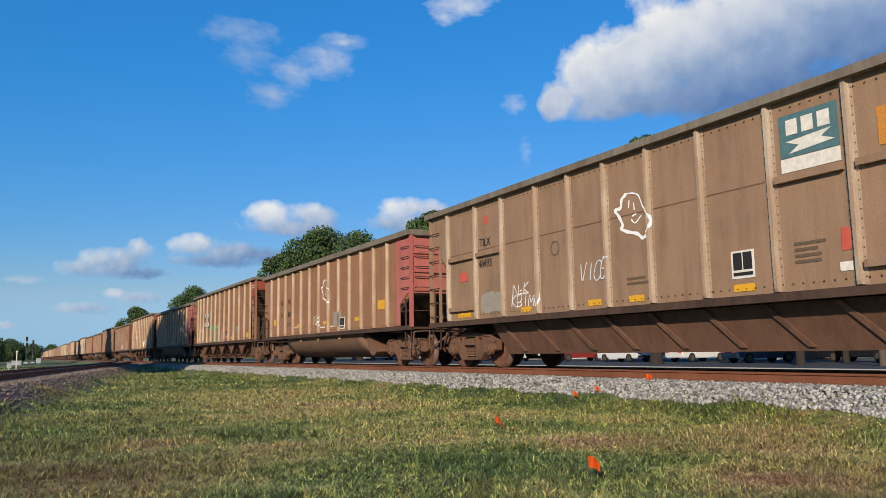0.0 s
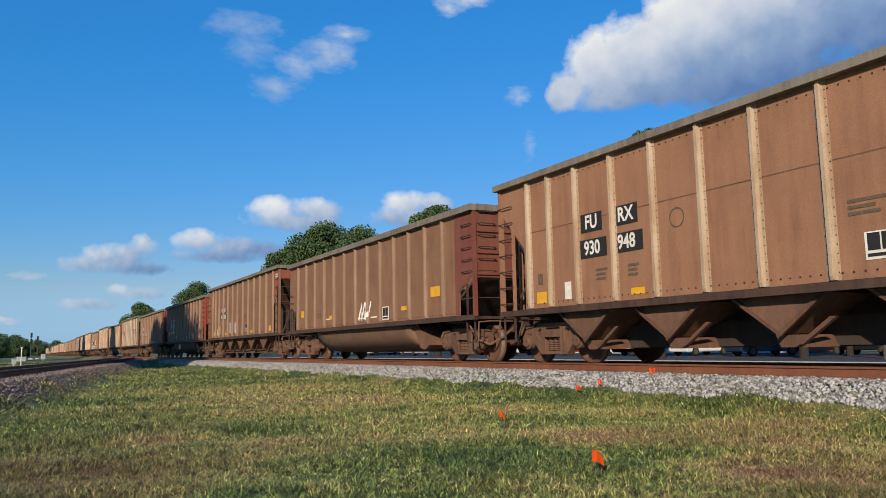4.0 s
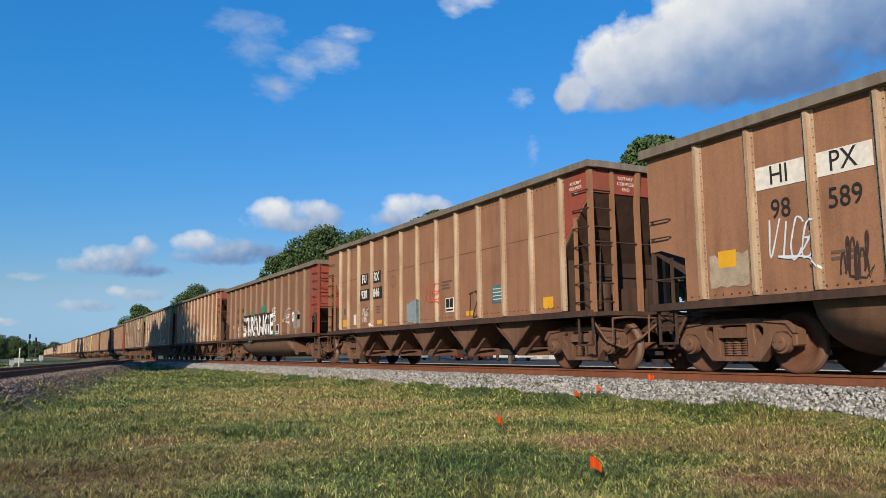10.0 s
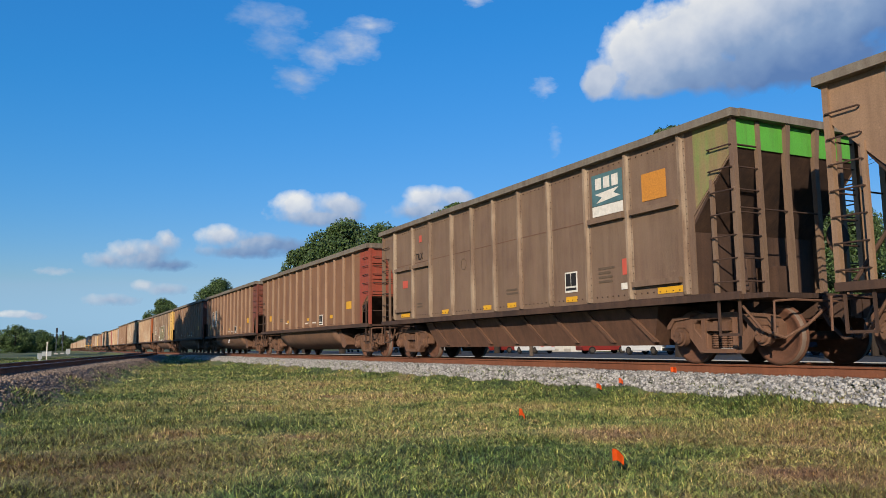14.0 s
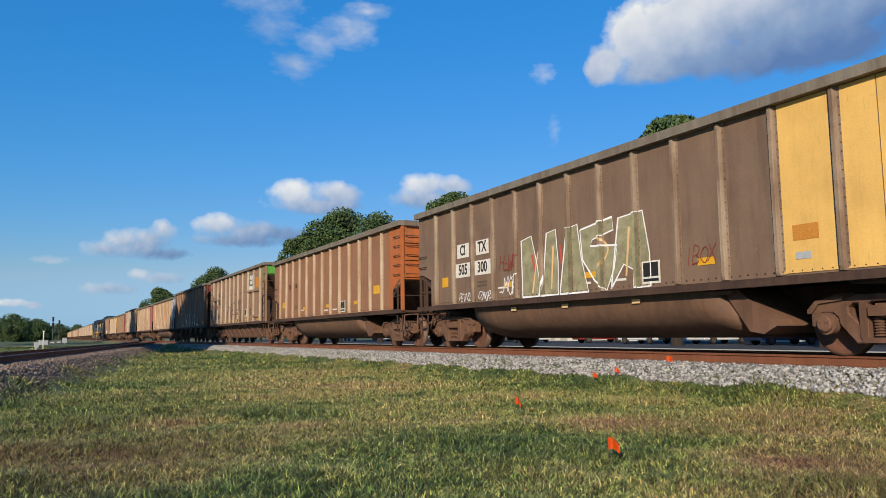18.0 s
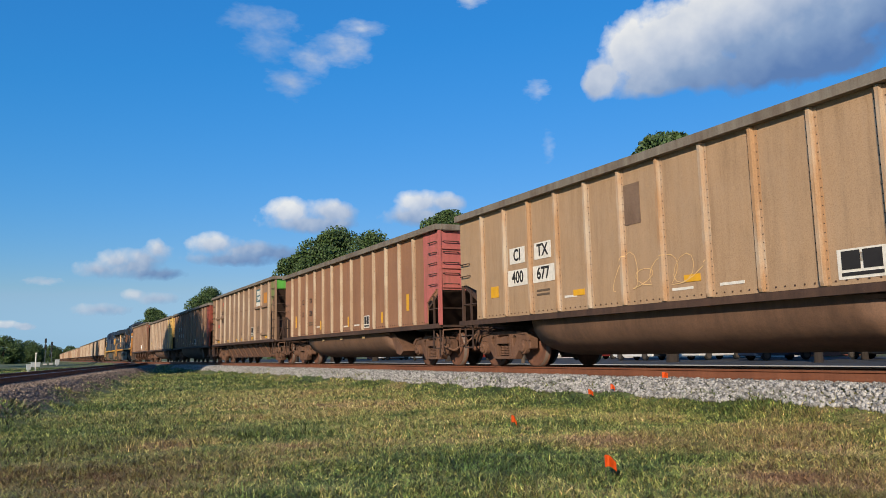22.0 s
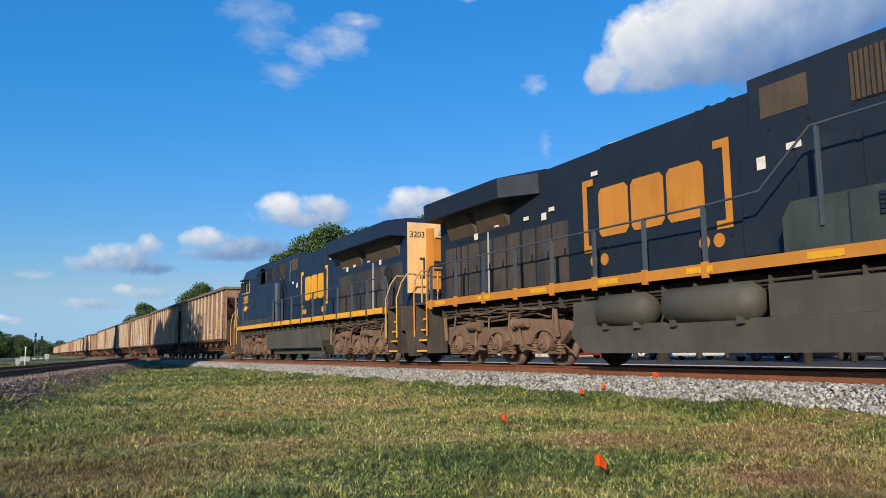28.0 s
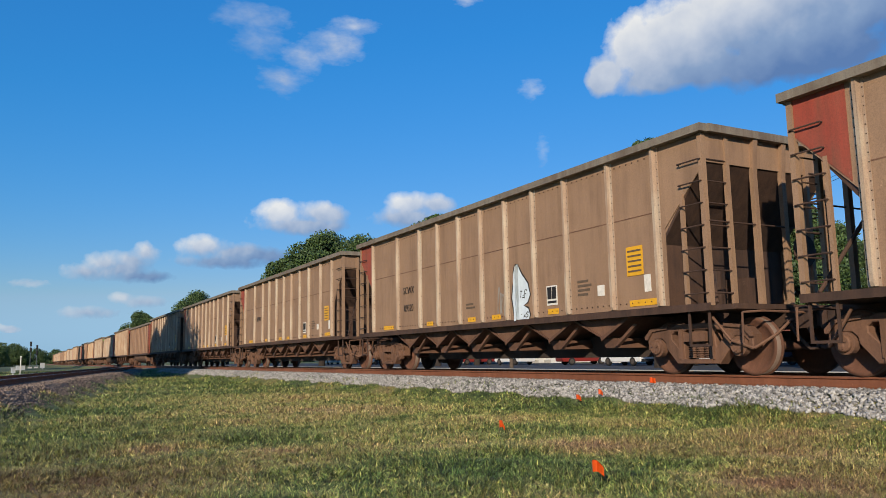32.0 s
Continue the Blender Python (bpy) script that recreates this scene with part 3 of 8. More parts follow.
def lawn(name, rings, seed):
    """Blades of grass: bent ones near, single slivers further off, thinner on the ground and wider with distance."""
    rng = np.random.RandomState(seed)
    gx, gy = np.arange(-112.0, 4.0, 0.2), np.arange(-26.0, -1.0, 0.2)
    gz = np.array([[ground_z(a, b) for a in gx] for b in gy])
    g1 = np.array([[noise.noise((a * 1.1, b * 1.1, 5.0)) for a in gx] for b in gy])
    g2 = np.array([[noise.noise((a * 3.1, b * 3.1, 9.0)) for a in gx] for b in gy])

    def sample(grid, x, y):
        u, v = (x - gx[0]) / 0.2, (y - gy[0]) / 0.2
        i, j = np.clip(u.astype(int), 0, len(gx) - 2), np.clip(v.astype(int), 0, len(gy) - 2)
        u, v = np.clip(u - i, 0, 1), np.clip(v - j, 0, 1)
        return (grid[j, i] * (1 - u) + grid[j, i + 1] * u) * (1 - v) + (grid[j + 1, i] * (1 - u) + grid[j + 1, i + 1] * u) * v

    verts, loops, starts, nv, nl = [], [], [], 0, 0
    for r0, r1, per_m2, high, wide, bent, swing in rings:
        n = int(per_m2 * (r1 ** 2 - r0 ** 2) * math.pi * (swing + 7) / 360)
        r = np.sqrt(rng.uniform(r0 ** 2, r1 ** 2, n))
        a = np.radians(rng.uniform(-7, swing, n))
        x, y = -r * np.cos(a), EYE.y + r * np.sin(a)
        foot = -1.94 - 0.16 * np.sin(x * 1.7) - 0.2 * np.sin(x * 0.6 + 1) + rng.normal(0, 0.07, n)
        other = np.interp(x, np.arange(-115.0, 2.0), [track_two(v) for v in np.arange(-115.0, 2.0)])
        keep = (y < foot) & ((y > other + 2.15 + 0.2 * np.sin(x * 1.3) + rng.normal(0, 0.08, n)) | (y < other - 2.3))
        x, y = x[keep], y[keep]
        n = len(x)
        h = high * rng.uniform(0.45, 1.3, n) * np.clip(1 + 0.9 * sample(g1, x, y) + 0.7 * sample(g2, x, y), 0.5, 2.0)
        h *= np.where(rng.uniform(0, 1, n) > 0.985, 1.7, 1.0)
        w = wide * rng.uniform(0.7, 1.3, n)
        t, lean = rng.uniform(0, 2 * np.pi, n), rng.uniform(0.2, 2.3, n) * h
        side = np.stack([np.cos(t), np.sin(t), np.zeros(n)], 1) * w[:, None]
        over = np.stack([-np.sin(t), np.cos(t), np.zeros(n)], 1) * lean[:, None]
        base = np.stack([x, y, sample(gz, x, y) - 0.005], 1)
        up = np.stack([np.zeros(n), np.zeros(n), h], 1)
        if bent:
            v = np.stack([base - side, base + side, base + up * 0.62 + over * 0.35 + side * 0.8, base + up * 0.62 + over * 0.35 - side * 0.8, base + up + over], 1)
            k = nv + 5 * np.arange(n)
            loops.append(np.stack([k, k + 1, k + 2, k + 3, k + 3, k + 2, k + 4], 1).reshape(-1))
            q = nl + 7 * np.arange(n)
            starts.append(np.stack([q, q + 4], 1).reshape(-1))
            nv, nl = nv + 5 * n, nl + 7 * n
        else:
            v = np.stack([base - side, base + side, base + up + over], 1)
            loops.append(nv + np.arange(3 * n))
            starts.append(nl + 3 * np.arange(n))
            nv, nl = nv + 3 * n, nl + 3 * n
        verts.append(v.reshape(-1))
    starts = np.concatenate(starts)
    me = bpy.data.meshes.new(name)
    me.vertices.add(nv)
    me.vertices.foreach_set("co", np.concatenate(verts))
    me.loops.add(nl)
    me.loops.foreach_set("vertex_index", np.concatenate(loops))
    me.polygons.add(len(starts))
    me.polygons.foreach_set("loop_start", starts)
    me.update(calc_edges=True)
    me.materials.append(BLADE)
    return tagged(new(name, me), "short green and straw-coloured grass blades", kind="stuff")


lawn("grass", [(4.5, 8.5, 6200, 0.046, 0.0036, True, 61), (8.5, 14, 3000, 0.050, 0.0064, False, 61), (14, 24, 800, 0.056, 0.0115, False, 61), (24, 45, 190, 0.065, 0.019, False, 40), (45, 112, 34, 0.09, 0.035, False, 10)], 5)


# ---- clouds: slow-drifting banks far behind everything ----
def cloud_mat(name, lobes, scale, soft, strength, shade, thick, tilt, lift):
    m, n, l, p = nodes_of(name)
    n.remove(p)
    co = n.new("ShaderNodeTexCoord").outputs["Object"]
    s = n.new("ShaderNodeSeparateXYZ")
    l.new(co, s.inputs[0])
    body = None
    for cx, cy, rx, ry in lobes:
        dx = math_of(n, l, "POWER", math_of(n, l, "ABSOLUTE", math_of(n, l, "DIVIDE", math_of(n, l, "SUBTRACT", s.outputs[0], cx), rx)), 2.0)
        dy = math_of(n, l, "POWER", math_of(n, l, "ABSOLUTE", math_of(n, l, "DIVIDE", math_of(n, l, "SUBTRACT", s.outputs[1], cy), ry)), 2.0)
        f = math_of(n, l, "SUBTRACT", 1.0, math_of(n, l, "SQRT", math_of(n, l, "ADD", dx, dy)))
        body = f if body is None else math_of(n, l, "SMOOTH_MAX", body, f)
    where = co
    if soft >= 0.8:
        warp = n.new("ShaderNodeMapping")
        warp.inputs["Rotation"].default_value, warp.inputs["Scale"].default_value = (0, 0, radians(-32)), (0.8, 1.6, 1.0)
        l.new(co, warp.inputs[0])
        where = warp.outputs[0]
    a, b = noise_of(n, l, where, scale * (1.6 if soft >= 0.8 else 1.0), 7, 0.6 if soft >= 0.8 else 0.52), noise_of(n, l, co, scale * 1.1, 4, 0.5)
    f = math_of(n, l, "ADD", body, math_of(n, l, "MULTIPLY", math_of(n, l, "SUBTRACT", a, 0.5), 1.8 if soft >= 0.8 else 1.3))
    alpha = ramp(n, l, f, [(0.0, (0, 0, 0)), (soft * 0.4, (thick * 0.45,) * 3), (soft, (thick,) * 3)])
    # sunlit tops and shaded undersides are painted into the glowing colour
    low = math_of(n, l, "ADD", math_of(n, l, "ADD", math_of(n, l, "MULTIPLY", s.outputs[1], shade), math_of(n, l, "MULTIPLY", s.outputs[0], -tilt)), math_of(n, l, "ADD", math_of(n, l, "MULTIPLY", b, 0.6), lift))
    tint = ramp(n, l, math_of(n, l, "ADD", math_of(n, l, "MULTIPLY", low, 0.8), 0.20), [(0.0, rgb("6283b6")), (0.30, rgb("8fa8cc")), (0.58, rgb("cdd6e5")), (0.85, rgb("f7f7f5"))])
    e, t, mx, o = n.new("ShaderNodeEmission"), n.new("ShaderNodeBsdfTransparent"), n.new("ShaderNodeMixShader"), n["Material Output"]
    e.inputs["Strength"].default_value = strength
    l.new(tint, e.inputs["Color"])
    l.new(alpha, mx.inputs[0])
    l.new(t.outputs[0], mx.inputs[1])
    l.new(e.outputs[0], mx.inputs[2])
    l.new(mx.outputs[0], o.inputs["Surface"])
    return m


def heaven(az, el, r=2600.0):
    a, b = radians(az), radians(el)
    return EYE + r * Vector((-math.cos(b) * math.cos(a), math.cos(b) * math.sin(a), math.sin(b)))


def cloud(az, el, drift, lobes, label, scale=1.0, soft=0.3, strength=1.0, shade=0.6, thick=1.0, tilt=0.0, lift=0.2):
    """A cloud bank of rounded outline, its lobes in degrees round its middle."""
    k = 2600 * math.tan(radians(1))
    xs = np.arange(min(c - 1.5 * r for c, _, r, _ in lobes), max(c + 1.5 * r for c, _, r, _ in lobes), 0.18)
    ys = np.arange(min(c - 1.5 * r for _, c, _, r in lobes), max(c + 1.5 * r for _, c, _, r in lobes), 0.18)
    gx, gy = np.meshgrid(xs, ys)
    f = np.max([1 - np.sqrt(((gx - a) / c) ** 2 + ((gy - b) / d) ** 2) for a, b, c, d in lobes], 0)
    ok = f > -0.45
    verts, faces, index = [], [], {}
    def at(j, i):
        if (j, i) not in index:
            index[j, i] = len(verts)
            verts.append((gx[j, i], gy[j, i], 0.12 * max(0.0, f[j, i])))
        return index[j, i]
    for j in range(len(ys) - 1):
        for i in range(len(xs) - 1):
            if ok[j, i] and ok[j + 1, i] and ok[j, i + 1] and ok[j + 1, i + 1]:
                faces.append((at(j, i), at(j, i + 1), at(j + 1, i + 1), at(j + 1, i)))
    me = bpy.data.meshes.new("cloud")
    me.from_pydata(verts, [], faces)
    me.materials.append(cloud_mat("cloud_vapour", lobes, scale, soft, strength, shade, thick, tilt, lift))
    ob = new("cloud", me)
    ob.scale = (k, k, k)
    ob.visible_shadow = False
    tagged(ob, label, "cloud", "clouds")
    CLOUDS.append((ob, (az, el), drift))
    return ob


def cloud_pose(az, el):
    at = heaven(az, el)
    z = (EYE - at).normalized()
    x = Vector((0, 0, 1)).cross(z).normalized()
    m = Matrix((x, z.cross(x), z)).transposed().to_4x4()
    m.translation = at
    return m


CLOUDS = []
WHITE, WISP = "bright white cumulus cloud in a blue sky", "thin wispy white cloud in a blue sky"
cloud(50.03, 20.25, (3.6, 1.8), [(-12.41, -1.76, 1.63, 1.42), (-9.93, -0.07, 2.49, 2.33), (-7.09, 0.31, 3.17, 2.97), (-3.6, 0.75, 4.27, 4.08), (1.12, 0.93, 5.64, 4.32), (6.19, 1.18, 5.76, 3.96), (11.5, 1.3, 6.48, 3.75), (-0.17, -2.61, 6.53, 1.92), (-6.94, -2.28, 5.19, 1.52)], "huge white cloud with a blue-grey underside", 0.36, 0.34, 0.84, 0.13, 0.97, 0.036, -0.09)
cloud(13.26, 22.56, (0.6, 1.4), [(0.0, 0.26, 2.93, 1.09), (0.6, -1.4, 2.17, 1.38)], WISP, 0.5, 1.2, 0.80, 0.05, 0.36)
cloud(18.08, 20.63, (0.6, 1.4), [(-2.35, -1.99, 1.8, 1.12), (-0.79, -0.43, 1.6, 1.4), (1.38, 0.65, 2.21, 1.61), (2.75, 1.89, 1.8, 0.72)], WISP, 0.4, 1.3, 0.82, 0.05, 0.62)
cloud(30.04, 25.11, (1.5, 1.6), [(0.0, 0.11, 2.39, 1.19), (-1.22, -0.81, 1.0, 0.8)], WISP, 0.4, 0.9, 0.9, 0.05, 0.8)
cloud(33.98, 18.03, (1.2, 1.3), [(0.0, 0.0, 0.98, 0.9)], WISP, 0.8, 1.1, 0.9, 0.1, 0.45)
cloud(34.73, 14.74, (1.1, 0.3), [(0, -0.2, 0.5, 1.24)], WISP, 1.2, 0.9, 0.9, 0.1, 0.22)
cloud(17.15, 9.52, (0.5, 0.45), [(-1.41, 0.59, 1.96, 1.14), (1.61, 0.56, 2.14, 1.03), (0.0, -0.33, 3.69, 0.74)], WHITE, 0.6, 0.55, 0.84, 0.30, 0.92, 0.06, 0.04)
cloud(25.91, 9.98, (0.25, 0.7), [(-0.41, 0.55, 2.0, 1.04), (1.47, 0.53, 1.67, 0.83), (-0.84, -0.41, 2.71, 0.83)], WHITE, 0.6, 0.55, 0.84, 0.30, 0.92, 0.06, 0.04)
cloud(4.25, 6.21, (0.15, 0.1), [(-1.1, -0.25, 1.7, 0.65), (0.0, 0.35, 1.4, 0.95), (1.1, 0.1, 2.0, 0.95), (2.55, 1.2, 1.0, 0.8), (1.7, 0.6, 1.6, 0.85), (2.4, -0.45, 2.1, 0.5)], WHITE, 0.9, 0.75, 0.80, 0.34, 0.85, 0.10, 0.02)
cloud(11.8, 7.59, (0.3, 0.25), [(-1.34, 0.17, 1.91, 0.96), (1.17, -0.18, 2.22, 0.81), (2.74, -0.34, 2.23, 0.73), (0.02, -0.88, 3.61, 0.56)], WHITE, 0.8, 0.65, 0.82, 0.34, 0.88, 0.08, 0.02)
cloud(4.53, 3.54, (0.1, 0.05), [(-1.2, -0.24, 2.08, 0.45), (0.85, 0.78, 0.92, 0.46), (2.29, 0.53, 1.75, 0.47)], WHITE, 1.0, 0.75, 0.80, 0.38, 0.72, 0.08, 0.04)
cloud(-1.14, 2.2, (0.05, 0.05), [(0.0, 0.0, 0.72, 0.29), (-1.19, 0.1, 1.07, 0.29)], WHITE, 1.2, 0.5, 0.8, 0.5, 0.7, 0.1, 0.15)
cloud(-0.27, 5.13, (0.1, 0.1), [(0.0, 0.0, 1.17, 0.33)], WISP, 1.0, 0.8, 0.8, 0.1, 0.5)


# ---- rolling stock ----
SIDE = -1.50          # the side sheets' plane, camera's side
WHEEL_R = 0.457


def cast_plate(loops, y0, y1, edge=0.016):
    """A casting: the first loop is its outline in x and z, the others are openings through it; edges eased."""
    bm = B()
    rim = []
    for loop in loops:
        v = [bm.verts.new((x, y0, z)) for x, z in loop]
        rim += [bm.edges.new((v[i], v[(i + 1) % len(v)])) for i in range(len(v))]
    bmesh.ops.triangle_fill(bm, use_beauty=True, edges=rim)
    out = bmesh.ops.extrude_face_region(bm, geom=bm.faces[:])
    bmesh.ops.translate(bm, verts=[g for g in out["geom"] if isinstance(g, bmesh.types.BMVert)], vec=(0, y1 - y0, 0))
    bmesh.ops.recalc_face_normals(bm, faces=bm.faces)
    sharp = [e for e in bm.edges if len(e.link_faces) == 2 and e.calc_face_angle() > 1.2]
    bmesh.ops.bevel(bm, geom=sharp, offset=edge, segments=1, affect="EDGES")
    return bm


def bogie_mesh():
    half = [(0.42, 0.85), (0.58, 0.80), (0.80, 0.81), (1.02, 0.77), (1.15, 0.64), (1.15, 0.42), (1.06, 0.40), (1.05, 0.54), (0.98, 0.61), (0.80, 0.61), (0.72, 0.54), (0.70, 0.44), (0.58, 0.31), (0.46, 0.18)]
    outline = half + [(-x, z) for x, z in half[::-1]]
    holes = [[(-0.28, 0.25), (0.28, 0.25), (0.28, 0.72), (0.22, 0.75), (-0.22, 0.75), (-0.28, 0.72)]]
    for s in (-1, 1):
        holes.append([(s * 0.42, 0.46), (s * 0.56, 0.60), (s * 0.56, 0.68), (s * 0.50, 0.73), (s * 0.42, 0.73), (s * 0.39, 0.68)])
    frame_bm = cast_plate([outline] + holes, -0.11, 0.11)
    box(frame_bm, -0.34, 0.34, -0.15, 0.15, 0.19, 0.26)
    for s in (-1, 1):
        box(frame_bm, s * 0.335 - 0.045, s * 0.335 + 0.045, -0.135, 0.135, 0.26, 0.76)
        prism(frame_bm, [(s * 0.62, 0.83), (s * 1.04, 0.79), (s * 1.18, 0.66), (s * 1.18, 0.60), (s * 1.12, 0.60), (s * 1.0, 0.74), (s * 0.62, 0.78)], -0.15, -0.112)
    side = mesh_of("side_frame", frame_bm, M["bogie"])
    coil = B()
    lathe(coil, [(r, 0.27 + 0.038 * k + e) for k in range(7) for r, e in ((0.06, 0.0), (0.088, 0.010), (0.088, 0.024), (0.06, 0.033))], 10, "z")
    spring = mesh_of("spring", coil, M["bogie"])
    cap = B()
    lathe(cap, [(0.03, -0.125), (0.10, -0.125), (0.115, -0.11), (0.12, -0.07), (0.155, -0.065), (0.16, 0.04)], 20, "y")
    for a in (0.5, 2.6, 4.7):
        rod(cap, (0.065 * math.cos(a), -0.145, 0.065 * math.sin(a)), (0.065 * math.cos(a), -0.12, 0.065 * math.sin(a)), 0.022, 6)
    bearing = mesh_of("bearing", cap, M["bogie"])
    ws = B()
    for s in (-1, 1):
        k = len(ws.verts)
        lathe(ws, [(0.10, s * 0.60), (0.12, s * 0.66), (0.36, s * 0.70), (0.39, s * 0.685), (0.485, s * 0.685), (0.482, s * 0.705), (0.459, s * 0.725), (0.455, s * 0.815), (0.40, s * 0.82), (0.37, s * 0.79), (0.14, s * 0.77), (0.11, s * 0.84)], 32, "y")
    rod(ws, (0, -0.95, 0), (0, 0.95, 0), 0.075, 12)
    wheelset = mesh_of("wheelset", ws, [M["wheel"], M["rim"]], True)
    for f in wheelset.polygons:
        c = f.center
        r = math.hypot(c.x, c.z)
        if r > 0.45 and abs(c.y) > 0.73 and abs(c.y) < 0.815:
            f.material_index = 1
    bol = B()
    box(bol, -0.20, 0.20, -1.05, 1.05, 0.52, 0.72)
    box(bol, -0.24, 0.24, -1.16, -0.95, 0.55, 0.69)
    rod(bol, (0, 0, 0.7), (0, 0, 0.86), 0.2, 14)
    beam = B()
    for s in (-1, 1):
        rod(beam, (s * 0.42, -0.72, 0.38), (s * 0.42, 0.72, 0.38), 0.04, 6)
        box(beam, s * 0.42 - 0.05, s * 0.42 + 0.05, -0.80, -0.66, 0.28, 0.5)
    return dict(side_frame=side, spring=spring, bearing=bearing, wheelset=wheelset, bolster=mesh_of("bogie", bol, M["bogie"]), brake=mesh_of("brake_beam", beam, M["under"]))


BOGIE = bogie_mesh()
WHEELSETS = {}


def bogie(car, x):
    b = part("bogie", BOGIE["bolster"], None, car, "rusty cast-steel freight bogie", at=(x, 0, 0))
    for y in (-1.0, 1.0):
        part("side_frame", BOGIE["side_frame"], None, b, at=(0, y, 0))
    for q in (-0.17, 0.0, 0.17):
        part("spring", BOGIE["spring"], None, b, at=(q, -1.0, 0))
    for s in (-0.89, 0.89):
        part("bearing", BOGIE["bearing"], None, b, at=(s, -1.08, WHEEL_R))
        w = part("wheelset", BOGIE["wheelset"], None, b, "brown steel wheels on an axle", at=(s, 0, WHEEL_R))
        w["spin"] = "near" if s < 0 else "off"
    part("brake_beam", BOGIE["brake"], None, b)
    return b


def rivet_mesh(name, posts, z0, z1, seams, y, reach):
    """Rivet heads down both flanges of the posts and along the seams; joined, too small to pick apart."""
    pts = []
    for x in posts:
        for s in (-0.078, 0.078):
            z = z0 + 0.1
            while z < z1 - 0.05:
                pts.append((x + s, z))
                z += 0.125
    for z in seams:
        x = -reach
        while x < reach:
            pts.append((x, z))
            x += 0.16
    r, verts, faces = 0.013, [], []
    for x, z in pts:
        k = len(verts)
        verts += [(x - r, y, z - r), (x + r, y, z - r), (x + r, y, z + r), (x - r, y, z + r), (x, y - 0.022, z)]
        faces += [(k, k + 1, k + 4), (k + 1, k + 2, k + 4), (k + 2, k + 3, k + 4), (k + 3, k, k + 4)]
    me = bpy.data.meshes.new(name)
    me.from_pydata(verts, [], faces)
    me.materials.append(M["under"])
    return me


def post_mesh(z0, z1, wide=0.08, deep=0.075):
    """A pressed hat-section post with flanges and tapered foot."""
    bm = B()
    prof = [(-wide / 2 - 0.055, 0.0), (-wide / 2 - 0.055, 0.012), (-wide / 2 - 0.012, 0.014), (-wide / 2 + 0.012, deep), (wide / 2 - 0.012, deep), (wide / 2 + 0.012, 0.014), (wide / 2 + 0.055, 0.012), (wide / 2 + 0.055, 0.0)]
    rings = [[bm.verts.new((x, -d * k, z)) for x, d in prof] for z, k in ((z0, 0.75), (z0 + 0.06, 1.0), (z1, 1.0))]
    for a, b in zip(rings, rings[1:]):
        for i in range(len(prof) - 1):
            bm.faces.new((a[i], a[i + 1], b[i + 1], b[i]))
    bm.faces.new(rings[0])
    bm.faces.new(rings[-1])
    return mesh_of("side_post", bm, M["brown_a"])


def rungs(bm, x0, x1, y, zs, out):
    for z in zs:
        tube(bm, [(x0, y, z), (x0, y - out, z), (x1, y - out, z), (x1, y, z)], 0.013, 6)
    return bm


def rungs_end(bm, x, y0, y1, zs, out):
    for z in zs:
        tube(bm, [(x, y0, z), (x + out, y0, z), (x + out, y1, z), (x, y1, z)], 0.013, 6)
    return bm


def underframe(car, reach=6.17):
    part("centre_sill", box(B(), -7.85, 7.85, -0.30, 0.30, 0.72, 1.06), M["under"], car)
    for s in (-1, 1):
        bm = B()
        box(bm, s * 7.95 - 0.14, s * 7.95 + 0.14, -0.13, 0.13, 0.74, 0.98)
        box(bm, s * 8.02 - 0.06, s * 8.02 + 0.06, -0.20, 0.20, 0.70, 1.02)
        rod(bm, (s * 7.6, -0.2, 0.95), (s * 8.05, -0.35, 0.42), 0.03, 6)
        part("coupler", bm, M["under"], car)
        hose = B()
        tube(hose, [(s * 7.55, -0.45, 0.9), (s * 7.75, -0.5, 0.62), (s * 7.95, -0.46, 0.40), (s * 8.07, -0.42, 0.42)], 0.028, 7)
        part("brake_hose", hose, M["under"], car)
        lever = tube(B(), [(s * 7.62, -1.52, 0.50), (s * 7.62, -1.50, 0.96), (s * 7.72, -1.2, 0.98), (s * 7.78, -0.25, 0.96), (s * 7.95, -0.12, 1.02)], 0.018, 6)
        tube(lever, [(s * 6.9, -1.35, 0.92), (s * 7.2, -1.3, 0.55), (s * 7.45, -1.1, 0.42), (s * 7.62, -0.8, 0.62), (s * 7.7, -0.5, 0.86)], 0.024, 6)
        part("uncoupling_lever", lever, M["bogie"], car)
        bogie(car, s * reach)


GONDOLA_POSTS = [-6.35 + 1.02 * i for i in range(13)]


